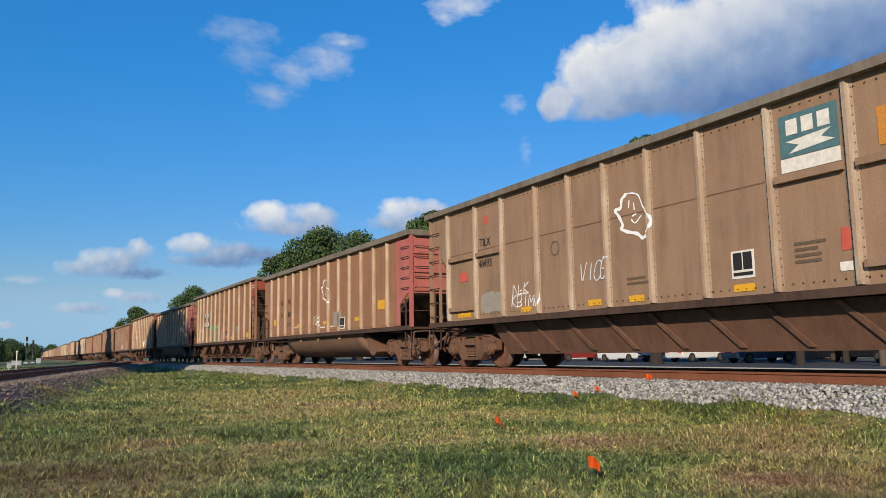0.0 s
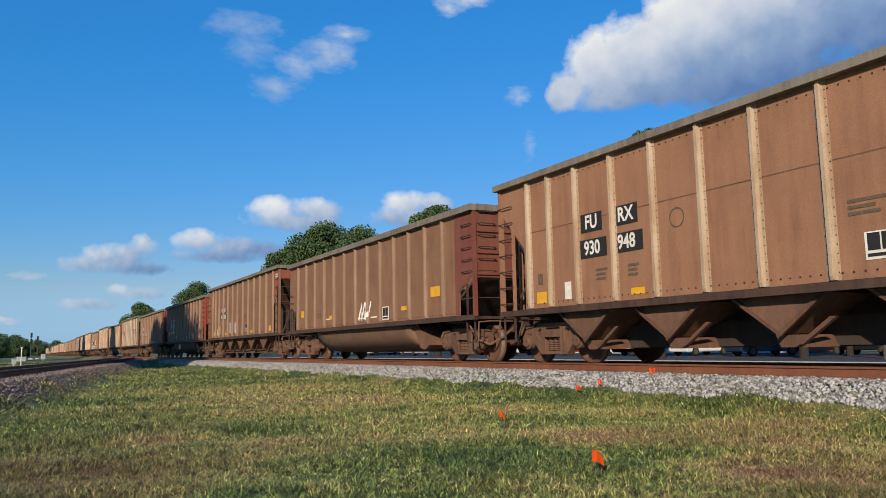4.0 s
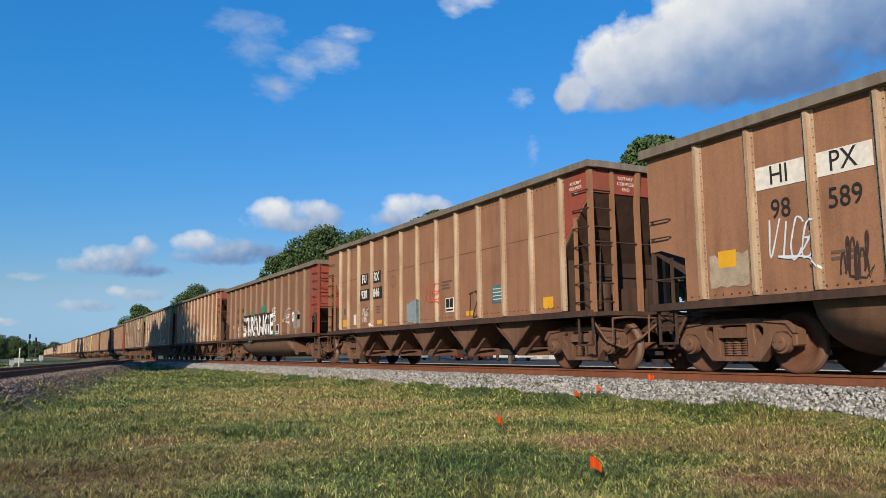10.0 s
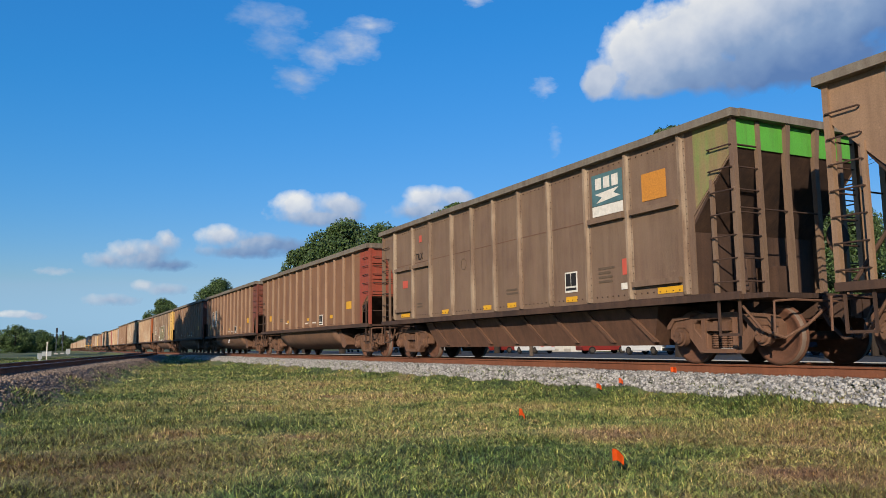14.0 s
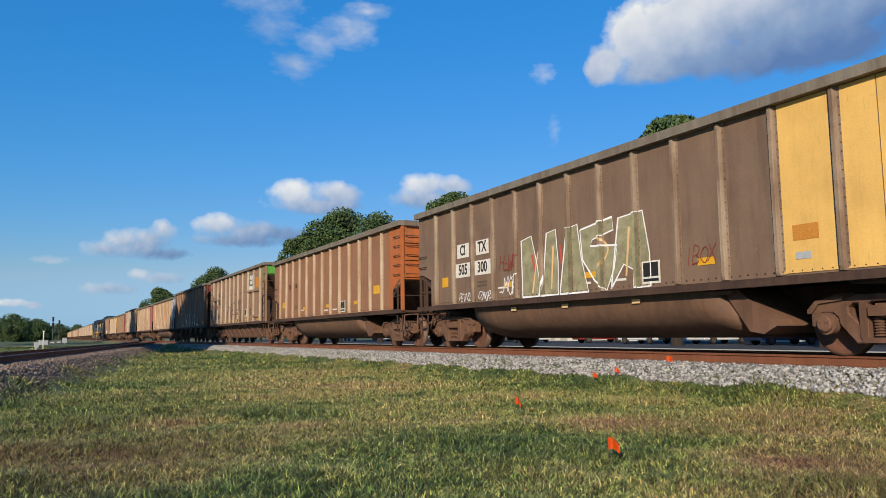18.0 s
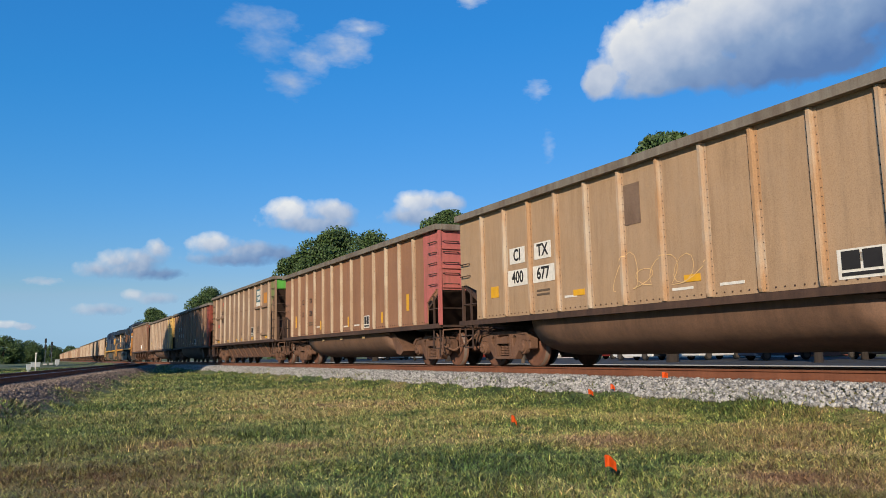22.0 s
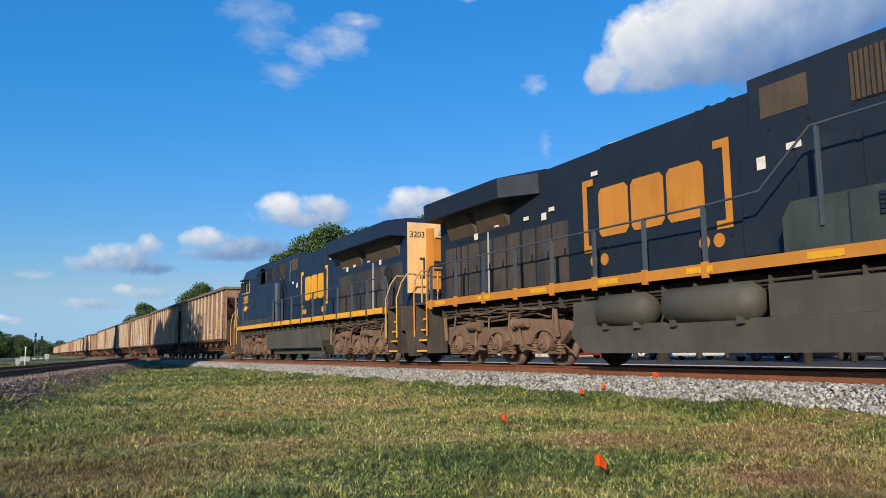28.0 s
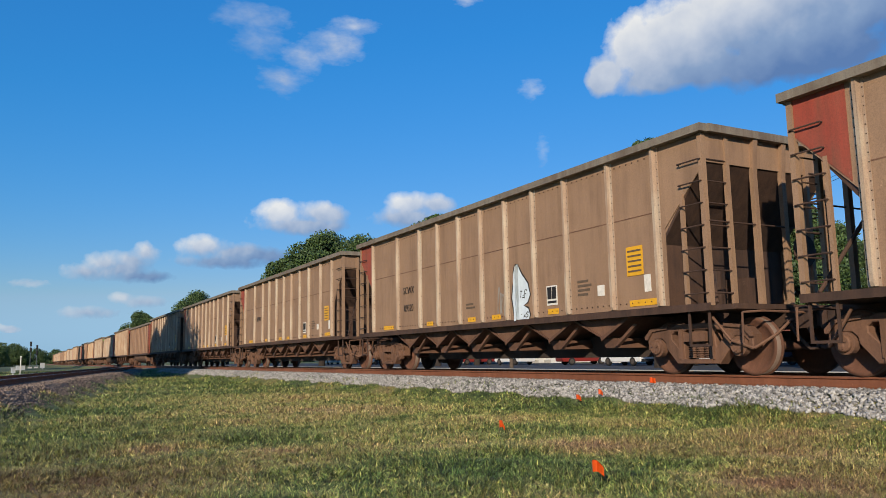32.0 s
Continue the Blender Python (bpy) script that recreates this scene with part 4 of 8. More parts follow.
def gondola():
    car = new("coal_gondola")
    car["ribs"] = "gondola"
    POSTS["gondola"] = GONDOLA_POSTS
    outline = [(-7.5, 3.70), (-7.5, 2.02), (-7.25, 2.04), (-6.72, 1.86), (-6.72, 1.15), (6.72, 1.15), (6.72, 1.72), (7.25, 2.04), (7.5, 2.04), (7.5, 3.70)]
    for y, n in ((SIDE, "near"), (-SIDE - 0.02, "far")):
        part("side_wall", prism(B(), outline, y, y + 0.02), M["brown_a"], car)
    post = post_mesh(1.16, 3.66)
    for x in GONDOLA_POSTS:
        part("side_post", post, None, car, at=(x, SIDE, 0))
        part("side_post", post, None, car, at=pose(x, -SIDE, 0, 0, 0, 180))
    part("rivets", rivet_mesh("rivets", GONDOLA_POSTS, 1.16, 3.6, (1.21,), SIDE - 0.006, 6.6), None, car)["kind"] = "stuff"
    for s in (-1, 1):
        part("top_rail", box(B(), -7.55, 7.55, s * 1.55 - 0.09, s * 1.55 + 0.09, 3.67, 3.825), M["rail_top"], car, "bare grey top rail")
        part("side_sill", prism(B(), [(-7.5, 1.02), (7.5, 1.02), (7.5, 1.14), (-7.5, 1.14)], s * 1.51 - 0.07, s * 1.51 + 0.07), M["under"], car)
        bm = B()
        box(bm, s * 7.47 - 0.03, s * 7.47 + 0.03, -1.47, 1.47, 2.04, 3.70)
        part("end_wall", bm, M["brown_a"], car)
        bm = B()
        for z in (2.1, 2.62, 3.15):
            box(bm, s * 7.52 - 0.03, s * 7.52 + 0.03, -1.44, 1.44, z, z + 0.07)
        part("end_stiffener", bm, M["brown_a"], car)
        part("end_rail", box(B(), s * 7.5 - 0.09, s * 7.5 + 0.09, -1.46, 1.46, 3.672, 3.827), M["rail_top"], car)
        # underside plate: its shade is put into the dark tone
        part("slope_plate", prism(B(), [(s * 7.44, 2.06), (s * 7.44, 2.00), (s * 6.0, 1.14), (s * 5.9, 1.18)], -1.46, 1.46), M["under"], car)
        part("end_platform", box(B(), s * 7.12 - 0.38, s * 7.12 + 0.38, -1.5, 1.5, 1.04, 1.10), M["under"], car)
        for y in (-1.47, 1.47):
            bm = B()
            box(bm, s * 7.46 - 0.03, s * 7.46 + 0.03, y - 0.03, y + 0.03, 1.10, 2.04)
            box(bm, s * 7.05 - 0.022, s * 7.05 + 0.022, y - 0.022, y + 0.022, 1.10, 1.9)
            rod(bm, (s * 6.74, y, 1.55), (s * 7.46, y, 1.55), 0.016)
            if y < 0:
                box(bm, s * 7.46 - 0.025, s * 7.46 + 0.025, -0.78, -0.73, 1.10, 2.04)
                rod(bm, (s * 7.46, -1.47, 1.55), (s * 7.46, -0.75, 1.55), 0.014)
                rod(bm, (s * 7.46, -1.47, 2.03), (s * 7.46, -0.75, 2.03), 0.014)
            part("hand_rail", bm, M["under"], car)
            bm = B()
            box(bm, s * 7.2 - 0.2, s * 7.2 + 0.2, y - 0.02, y + 0.02, 0.46, 0.50)
            for q in (-0.19, 0.19):
                box(bm, s * 7.2 + q - 0.02, s * 7.2 + q + 0.02, y - 0.015, y + 0.015, 0.46, 1.03)
            box(bm, s * 7.2 - 0.2, s * 7.2 + 0.2, y - 0.02, y + 0.02, 0.76, 0.79)
            part("stirrup_step", bm, M["under"], car)
    # the painted corner by the ladder
    part("corner_panel", prism(B(), [(6.52, 3.66), (6.52, 1.18), (6.70, 1.18), (6.70, 1.74), (7.24, 2.07), (7.49, 2.07), (7.49, 3.66)], SIDE - 0.012, SIDE - 0.002), M["red"], car)
    part("corner_post", box(B(), 7.44, 7.53, SIDE - 0.05, SIDE + 0.04, 1.10, 3.66), M["red"], car)
    part("ladder", rungs(B(), 6.95, 7.38, SIDE - 0.012, [2.2 + 0.29 * i for i in range(6)], 0.07), M["under"], car)
    part("ladder", rungs_end(B(), 7.50, -1.40, -0.95, [2.2 + 0.29 * i for i in range(6)], 0.08), M["under"], car)
    part("ladder", rungs(B(), -7.40, -7.0, SIDE - 0.004, [2.25, 2.55], 0.07), M["under"], car)
    part("floor", box(B(), -5.9, 5.9, -1.47, 1.47, 1.13, 1.18), M["under"], car)
    # the rounded tub between the bogies
    bm = B()
    rings = []
    for i in range(13):
        u = -1 + i / 6
        rings.append([bm.verts.new(((4.12 - 0.75 * (1 - math.sin(a) ** 0.62) if u > 0 else 4.34 + 0.22 * (1 - math.sin(a) ** 0.62)) * u, -1.38 * math.cos(a), 1.12 - 0.87 * math.sin(a) ** 0.62)) for a in [math.pi * j / 16 for j in range(17)]])
    for a, b in zip(rings, rings[1:]):
        for j in range(16):
            bm.faces.new((a[j], b[j], b[j + 1], a[j + 1]))
    bm.faces.new(rings[0])
    bm.faces.new(rings[-1])
    tub = part("tub", bm, M["brown_a"], car, smooth=True)
    for s in (-1, 1):
        # added dark block closes the open gap beside the slope plate
        part("body_bolster", box(B(), *sorted((s * 5.88, s * 6.8)), -1.44, 1.44, 0.98, 1.128), M["dark"], car)
    for s in (1,):
        part("tub_end", prism(B(), [(s * 3.55, 1.02), (s * 4.06, 0.36), (s * 4.32, 0.32), (s * 4.56, 0.44), (s * 4.5, 0.54), (s * 3.85, 1.02)], -1.28, 1.28), M["bogie"], car)
        part("tub_flange", prism(B(), [(s * 3.30, 1.0), (s * 3.85, 1.0), (s * 3.85, 0.95), (s * 3.34, 0.95)], -1.42, -1.34), M["bogie"], car)
    underframe(car)
    return car


def hopper(kind):
    """An open-ended hopper car: 'five' (five big bays), 'rapid' (long trough) or 'six' (shallow bays)."""
    car = new("coal_hopper" if kind != "rapid" else "rapid_discharge_hopper")
    top = {"five": 4.02, "rapid": 4.015, "six": 4.02}[kind]
    z1 = top - 0.13
    outline = [(-7.5, z1 + 0.02), (-7.5, 3.40), (-6.55, 2.45), (-6.55, 1.15), (6.55, 1.15), (6.55, 2.45), (7.5, 3.40), (7.5, z1 + 0.02)]
    posts = {"five": [-6.35, -5.6, -4.7, -3.62, -2.56, -1.47, -0.4, 0.74, 1.82, 2.92, 4.0, 5.1, 6.2], "rapid": [-6.5, -5.15, -3.97, -2.63, -1.5, -0.4, 0.74, 1.93, 3.25, 4.5, 5.9], "six": [-6.45, -4.65, -3.2, -2.13, -1.0, 0.09, 1.17, 2.27, 3.4, 4.75, 5.95]}[kind]
    car["ribs"] = kind
    POSTS[kind] = posts
    for y in (SIDE, -SIDE - 0.02):
        part("side_wall", prism(B(), outline, y, y + 0.02), M["brown_a"], car)
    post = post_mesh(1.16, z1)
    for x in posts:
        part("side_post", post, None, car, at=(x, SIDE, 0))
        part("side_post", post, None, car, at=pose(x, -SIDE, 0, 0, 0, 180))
    part("rivets", rivet_mesh("rivets", posts, 1.16, z1, (1.25, z1 - 0.12), SIDE - 0.006, 6.5 if kind == "five" else 5.95), None, car)["kind"] = "stuff"
    part("lap_seam", box(B(), -6.5, 5.9 if kind != "five" else 6.2, SIDE - 0.005, SIDE + 0.002, 2.765, 2.783), M["bogie"], car)
    for s in (-1, 1):
        part("top_rail", box(B(), -7.58, 7.58, s * 1.55 - 0.09, s * 1.55 + 0.09, z1, top), M["rail_top"], car, "bare grey top rail")
        part("end_rail", box(B(), s * 7.52 - 0.09, s * 7.52 + 0.09, -1.46, 1.46, z1 + 0.002, top + 0.002), M["rail_top"], car)
        part("side_sill", box(B(), -7.5, 7.5, s * 1.51 - 0.07, s * 1.51 + 0.07, 1.02, 1.14), M["under"], car)
        part("end_plate", box(B(), s * 7.46 - 0.02, s * 7.46 + 0.02, -1.475, 1.475, 3.42, z1), M["brown_a"], car)
        # slope sheet under the overhang, its shade painted in by dark steel
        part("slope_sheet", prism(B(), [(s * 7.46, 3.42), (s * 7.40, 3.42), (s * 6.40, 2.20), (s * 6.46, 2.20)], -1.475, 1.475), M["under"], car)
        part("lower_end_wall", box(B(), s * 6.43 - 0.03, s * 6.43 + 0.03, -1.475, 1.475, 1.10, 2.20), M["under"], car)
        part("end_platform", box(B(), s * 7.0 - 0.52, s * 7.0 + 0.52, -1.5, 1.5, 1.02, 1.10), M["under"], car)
        for y in (-1.0, 1.0):
            bm = B()
            prism(bm, [(s * 7.50, 3.9), (s * 7.58, 3.9), (s * 7.52, 3.30), (s * 7.52, 1.1), (s * 7.44, 1.1), (s * 7.44, 3.30)], y * 0.35 - 0.05, y * 0.35 + 0.05)
            part("end_post", bm, M["brown_a"], car)
            bm = B()
            box(bm, s * 7.46 - 0.045, s * 7.46 + 0.045, y * 1.5 - 0.045, y * 1.5 + 0.045, 1.10, z1)
            part("corner_post", bm, M["brown_a"], car)
            bm = B()
            box(bm, s * 6.98 - 0.03, s * 6.98 + 0.03, y * 1.5 - 0.03, y * 1.5 + 0.03, 1.10, 2.98)
            part("ladder_stile", bm, M["brown_a"], car)
            bm = B()
            box(bm, s * 7.48 - 0.035, s * 7.48 + 0.035, y * 0.98 - 0.04, y * 0.98 + 0.04, 1.10, z1)
            part("ladder_stile", bm, M["brown_a"], car)
            bm = B()
            zs = [1.3 + 0.36 * i for i in range(7)]
            rungs(bm, s * 6.98, s * 7.46, y * 1.5 + (-0.02 if y < 0 else 0.10), zs, 0.05)
            for z in zs:
                rod(bm, (s * 7.49, y * 1.47, z), (s * 7.49, y * 0.98, z), 0.013)
            part("ladder", bm, M["under"], car)
            bm = B()
            box(bm, s * 7.2 - 0.22, s * 7.2 + 0.22, y * 1.5 - 0.02, y * 1.5 + 0.02, 0.46, 0.50)
            for q in (-0.21, 0.21):
                box(bm, s * 7.2 + q - 0.02, s * 7.2 + q + 0.02, y * 1.5 - 0.015, y * 1.5 + 0.015, 0.46, 1.03)
            part("stirrup_step", bm, M["under"], car)
        bm = B()
        rod(bm, (s * 7.40, -1.3, 1.15), (s * 6.5, -0.5, 3.0), 0.03)
        rod(bm, (s * 7.50, -1.47, 2.45), (s * 7.50, 1.47, 2.45), 0.014)
        part("end_brace", bm, M["under"], car)
    # the painted corner of the side sheet
    if kind == "six":
        part("painted_corner", prism(B(), [(-7.49, z1), (-7.49, 3.43), (-6.62, 2.56), (-6.62, z1)], SIDE - 0.010, SIDE - 0.001), M["red"], car, "faded red corner of the side")
    else:
        part("corner_panel", prism(B(), [(7.49, z1), (7.49, 3.43), (6.62, 2.56), (6.62, z1)], SIDE - 0.010, SIDE - 0.001), M["red"], car)
    # brake gear on the end platform
    bm = B()
    rod(bm, (6.85, -0.75, 1.1), (6.85, -0.75, 1.75), 0.15, 14)
    box(bm, 6.75, 7.2, -0.35, 0.1, 1.1, 1.6)
    part("brake_cylinder", bm, M["under"], car)
    bm = B()
    lathe(bm, [(0.02, 7.55), (0.05, 7.60), (0.27, 7.60), (0.285, 7.615), (0.27, 7.63), (0.05, 7.64)], 20, "x")
    for v in bm.verts:
        v.co.y += 0.62
        v.co.z += 2.05
    part("brake_wheel", bm, M["under"], car)
    # floor toned near-black for the shade behind the bays
    part("floor", box(B(), -6.4, 6.4, -1.40, 1.40, 1.10, 1.14), M["dark"], car)
    if kind == "rapid":
        bm = B()
        prism(bm, [(-4.9, 1.02), (-4.5, 0.32), (4.5, 0.32), (4.9, 1.02)], -1.25, 1.25)
        for v in bm.verts:
            if v.co.z < 0.6:
                v.co.y *= 0.82
        # the shade below the sill is painted in by the darker steel
        part("discharge_trough", bm, M["bay"], car)
        for i in range(8):
            x = -4.2 + 1.2 * i
            bm = B()
            prism(bm, [(x - 0.28, 1.0), (x - 0.16, 1.0), (x + 0.46, 0.38), (x + 0.34, 0.38)], -1.29, -1.23)
            for v in bm.verts:
                v.co.y += 0.21 * (1.0 - v.co.z) / 0.65
            part("gusset", bm, M["bogie"], car)
    else:
        bays, w, zb = (5, 0.78, 0.48) if kind == "five" else (6, 0.80, 0.68)
        reach = 4.05 if kind == "five" else 4.2
        for i in range(bays):
            x = -0.32 + 2.22 * (i - 2) if kind == "five" else -reach + 2 * reach * i / (bays - 1)
            bm = B()
            prism(bm, [(x - w, 1.03), (x, zb), (x + w, 1.03)], -1.34, 1.34)
            part("hopper_bay", bm, M["bogie"], car)
            bm = B()
            prism(bm, [(x - w - 0.05, 1.03), (x - w + 0.04, 1.03), (x + 0.03, zb), (x, zb - 0.07), (x - 0.03, zb)], -1.39, -1.345)
            prism(bm, [(x + w - 0.04, 1.03), (x + w + 0.05, 1.03), (x + 0.03, zb - 0.05), (x - 0.03, zb)], -1.389, -1.344)
            part("bay_flange", bm, M["bay"], car)
            bm = B()
            prism(bm, [(x - 0.2, zb - 0.02), (x + 0.26, zb - 0.02), (x + 0.34, zb - 0.2), (x - 0.1, zb - 0.2)], -1.2, 1.2)
            prism(bm, [(x + 0.22, zb - 0.16), (x + 0.32, zb - 0.16), (x + 0.88, zb + 0.22), (x + 0.78, zb + 0.22)], -1.28, -1.2)
            part("discharge_gate", bm, M["bay"], car)
        # added dark block stands in for the shade behind the gates
        part("gate_beam", box(B(), -reach - 0.5, reach + 0.6, -0.5, 0.5, 0.30, 0.72), M["dark"], car)
    if kind:
        # the side stops short of the platform at the brake end
        for o in car.children:
            if o.name.split(".")[0] not in ("end_platform", "side_post", "rivets"):
                for v in o.data.vertices:
                    if v.co.x > (6.35 if kind == "five" else 6.2):
                        v.co.x -= 0.36 if kind == "five" else 0.43
    underframe(car, 6.3 if kind == "six" else 6.17)
    return car


PAINTED = {"side_wall", "side_post", "end_wall", "end_stiffener", "end_plate", "end_post", "corner_post", "ladder_stile", "tub"}
TINTED = {"corner_panel", "end_wall", "end_stiffener", "end_plate"}


def repaint(car, body, ends):
    for o in car.children:
        kind = o.name.split(".")[0]
        m = M[body] if kind in PAINTED else None
        if kind == "tub":
            m = M["tub"]
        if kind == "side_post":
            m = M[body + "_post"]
        if kind == "corner_panel" and ends == "green":
            m = M["green_worn"]
        elif kind in TINTED or (kind == "corner_post" and "gondola" in car.name):
            m = M[ends]
        if m and o.material_slots:
            o.material_slots[0].link = "OBJECT"
            o.material_slots[0].material = m



def bolt(loco, x, y, z, s, material):
    """A painted lightning flash."""
    pts = [(-0.64, -0.12), (-0.02, 0.17), (-0.07, 0.05), (0.27, 0.16), (0.22, 0.04), (0.66, 0.08), (-0.10, -0.19), (-0.03, -0.07), (-0.30, -0.13), (-0.26, -0.06)]
    part("painted_flash", prism(B(), [(x + s * a, z + b) for a, b in pts], y - 0.002, y + 0.002), material, loco)


def coil_mesh():
    bm = B()
    return mesh_of("spring", lathe(bm, [(r, 0.34 + 0.056 * k + e) for k in range(5) for r, e in ((0.06, 0.0), (0.095, 0.012), (0.095, 0.036), (0.06, 0.05))], 12, "z"), M["loco_truck"])


COIL = coil_mesh()


def three_axle_bogie(loco, x):
    b = B()
    box(b, -2.5, 2.5, -0.6, 0.6, 0.62, 0.95)
    base = part("bogie", b, M["dark"], loco, "dusty brown three-axle locomotive bogie", at=(x, 0, 0))
    T = M["loco_truck"]
    for s in (-1, 1):
        y0, y1 = sorted((s * 1.02, s * 1.20))
        under = []
        for a in (1.88, 0.0, -1.88):
            under += [(a + 0.55, 0.48), (a + 0.40, 0.72), (a + 0.2, 0.80), (a - 0.2, 0.80), (a - 0.40, 0.72), (a - 0.55, 0.48)]
        bm = B()
        prism(bm, [(-2.75, 0.74), (-2.55, 0.96), (-1.3, 1.04), (-0.75, 0.90), (0.75, 0.90), (1.3, 1.04), (2.55, 0.96), (2.75, 0.74), (2.6, 0.60)] + under + [(-2.6, 0.60)], y0, y1)
        part("bogie_frame", bm, T, base)
        for a in (-1.88, 0.0, 1.88):
            arc = [math.radians(15 + 15 * i) for i in range(11)]
            bm = B()
            prism(bm, [(a + 0.52 * math.cos(c), 0.44 + 0.44 * math.sin(c)) for c in arc] + [(a + 0.42 * math.cos(c), 0.44 + 0.33 * math.sin(c)) for c in arc[::-1]], *sorted((s * 1.20, s * 1.26)))
            part("equalizer", bm, T, base)
            bm = B()
            lathe(bm, [(0.05, s * 1.34), (0.07, s * 1.33), (0.075, s * 1.30), (0.15, s * 1.29), (0.17, s * 1.26), (0.22, s * 1.24), (0.22, s * 1.0)], 12, "y")
            for v in bm.verts:
                v.co.x += a
                v.co.z += 0.53
            part("axle_box", bm, T, base)
            part("tie_bar", box(B(), a - 0.55, a + 0.55, *sorted((s * 1.08, s * 1.18)), 0.27, 0.33), T, base)
            for e in (-0.46, 0.46):
                part("spring", COIL, None, base, at=(a + e, s * 1.14, -0.02))
        for a, w in ((-1.0, 1), (1.05, -1)):
            bm = B()
            lathe(bm, [(0.03, a - 0.30 * w), (0.10, a - 0.29 * w), (0.105, a - 0.2 * w), (0.11, a + 0.2 * w), (0.13, a + 0.21 * w), (0.13, a + 0.25 * w), (0.03, a + 0.27 * w)], 14, "x")
            for v in bm.verts:
                v.co.y += s * 1.28
                v.co.z += 0.95
            part("brake_cylinder", bm, T, base)
            part("brake_shoe", prism(B(), [(a - 0.10, 0.62), (a + 0.05, 0.66), (a + 0.10, 0.36), (a - 0.02, 0.30), (a - 0.12, 0.40)], *sorted((s * 0.98, s * 1.24))), T, base)
            part("brake_lever", rod(B(), (a + 0.1 * w, s * 1.27, 0.98), (a + 0.02, s * 1.26, 0.44), 0.03, 6), T, base)
        rng = random.Random(int(x * 10) + s)
        for j in range(6):
            pts, z = [], 1.06 + 0.045 * j
            for i in range(12):
                pts.append((-2.6 + 0.46 * i, s * (1.12 + 0.03 * j + rng.uniform(-0.02, 0.02)), z + rng.uniform(-0.06, 0.05)))
            part("cable", tube(B(), pts[j % 3:12 - j % 4], 0.016 + 0.006 * (j % 3), 6), T if j % 2 else M["loco_under"], base)
        for a in (-2.1, -0.4, 0.5, 2.2):
            part("sand_pipe", tube(B(), [(a, s * 1.2, 1.25), (a + 0.06, s * 1.27, 0.9), (a + 0.18, s * 1.2, 0.55), (a + 0.3, s * 0.9, 0.25)], 0.022, 6), T, base)
        for a in (-2.45, 2.45):
            part("damper", rod(B(), (a, s * 1.28, 0.62), (a - 0.05, s * 1.30, 1.2), 0.055, 10, 0.045), T, base)
    for i, q in enumerate((-1.88, 0.0, 1.88)):
        w = part("wheelset", LOCO_WHEEL, None, base, "worn steel driving wheels on an axle", at=(q, 0, 0.533))
        w["spin"] = "loco%d" % i
    return base


wb = B()
for s in (-1, 1):
    lathe(wb, [(0.12, s * 0.60), (0.14, s * 0.66), (0.42, s * 0.70), (0.56, s * 0.685), (0.558, s * 0.705), (0.535, s * 0.725), (0.531, s * 0.815), (0.47, s * 0.82), (0.43, s * 0.78), (0.16, s * 0.77), (0.13, s * 0.84)], 36, "y")
rod(wb, (0, -1.0, 0), (0, 1.0, 0), 0.09, 12)
LOCO_WHEEL = mesh_of("wheelset", wb, [M["wheel"], M["rim"]], True)
for f in LOCO_WHEEL.polygons:
    r = math.hypot(f.center.x, f.center.z)
    if r > 0.44 and abs(f.center.y) > 0.73:
        f.material_index = 1


def louvre(loco, x0, x1, y, z0, z1, s, material, slats=9, upright=False):
    p = part("louvre", box(B(), x0, x1, *sorted((y, y + s * 0.012)), z0, z1), M["black"], loco)
    for i in range(slats):
        bm = B()
        if upright:
            a, h = x0 + (x1 - x0) * (i + 0.5) / slats, (x1 - x0) / slats * 0.3
            part("slat", box(bm, a - h, a + h, *sorted((y + s * 0.014, y + s * 0.03)), z0 + 0.02, z1 - 0.02), material, p)
            continue
        z = z0 + (z1 - z0) * (i + 0.5) / slats
        h = (z1 - z0) / slats * 0.32
        box(bm, x0 + 0.02, x1 - 0.02, *sorted((y + s * 0.014, y + s * 0.03)), z - h, z + h)
        part("slat", bm, material, p)
    return p


def logo_block(loco, x0, y, z0, s, material, wide=3.05):
    """The owner's mark as plain painted shapes: brackets, three slabs, four dots."""
    d = sorted((y + s * 0.004, y + s * 0.010))
    bm = B()
    for a, e in ((x0, 1), (x0 + wide, -1)):
        box(bm, *sorted((a, a + e * 0.14)), *d, z0 + 0.35, z0 + 1.85)
        box(bm, *sorted((a + e * 0.14, a + e * 0.34)), *d, z0 + 1.71, z0 + 1.85)
        box(bm, *sorted((a + e * 0.14, a + e * 0.34)), *d, z0 + 0.35, z0 + 0.49)
    for i in range(3):
        w = (wide - 1.0) / 3
        a, b = x0 + 0.5 + w * i, w - 0.08
        prism(bm, [(a + 0.08, z0 + 0.62), (a + b - 0.09, z0 + 0.62), (a + b, z0 + 0.72), (a + b, z0 + 1.5), (a + b - 0.09, z0 + 1.6), (a + 0.08, z0 + 1.6), (a, z0 + 1.5), (a, z0 + 0.72)], *d)
    for a in (0.3, 0.62, wide - 0.63, wide - 0.31):
        k = len(bm.verts)
        lathe(bm, [(0.12, d[0]), (0.12, d[1])], 16, "y")
        bm.verts.ensure_lookup_table()
        for v in bm.verts[k:]:
            v.co.x += x0 + a
            v.co.z += z0 + 0.17
    return part("painted_mark", bm, material, loco, "worn gold brackets, slabs and dots")


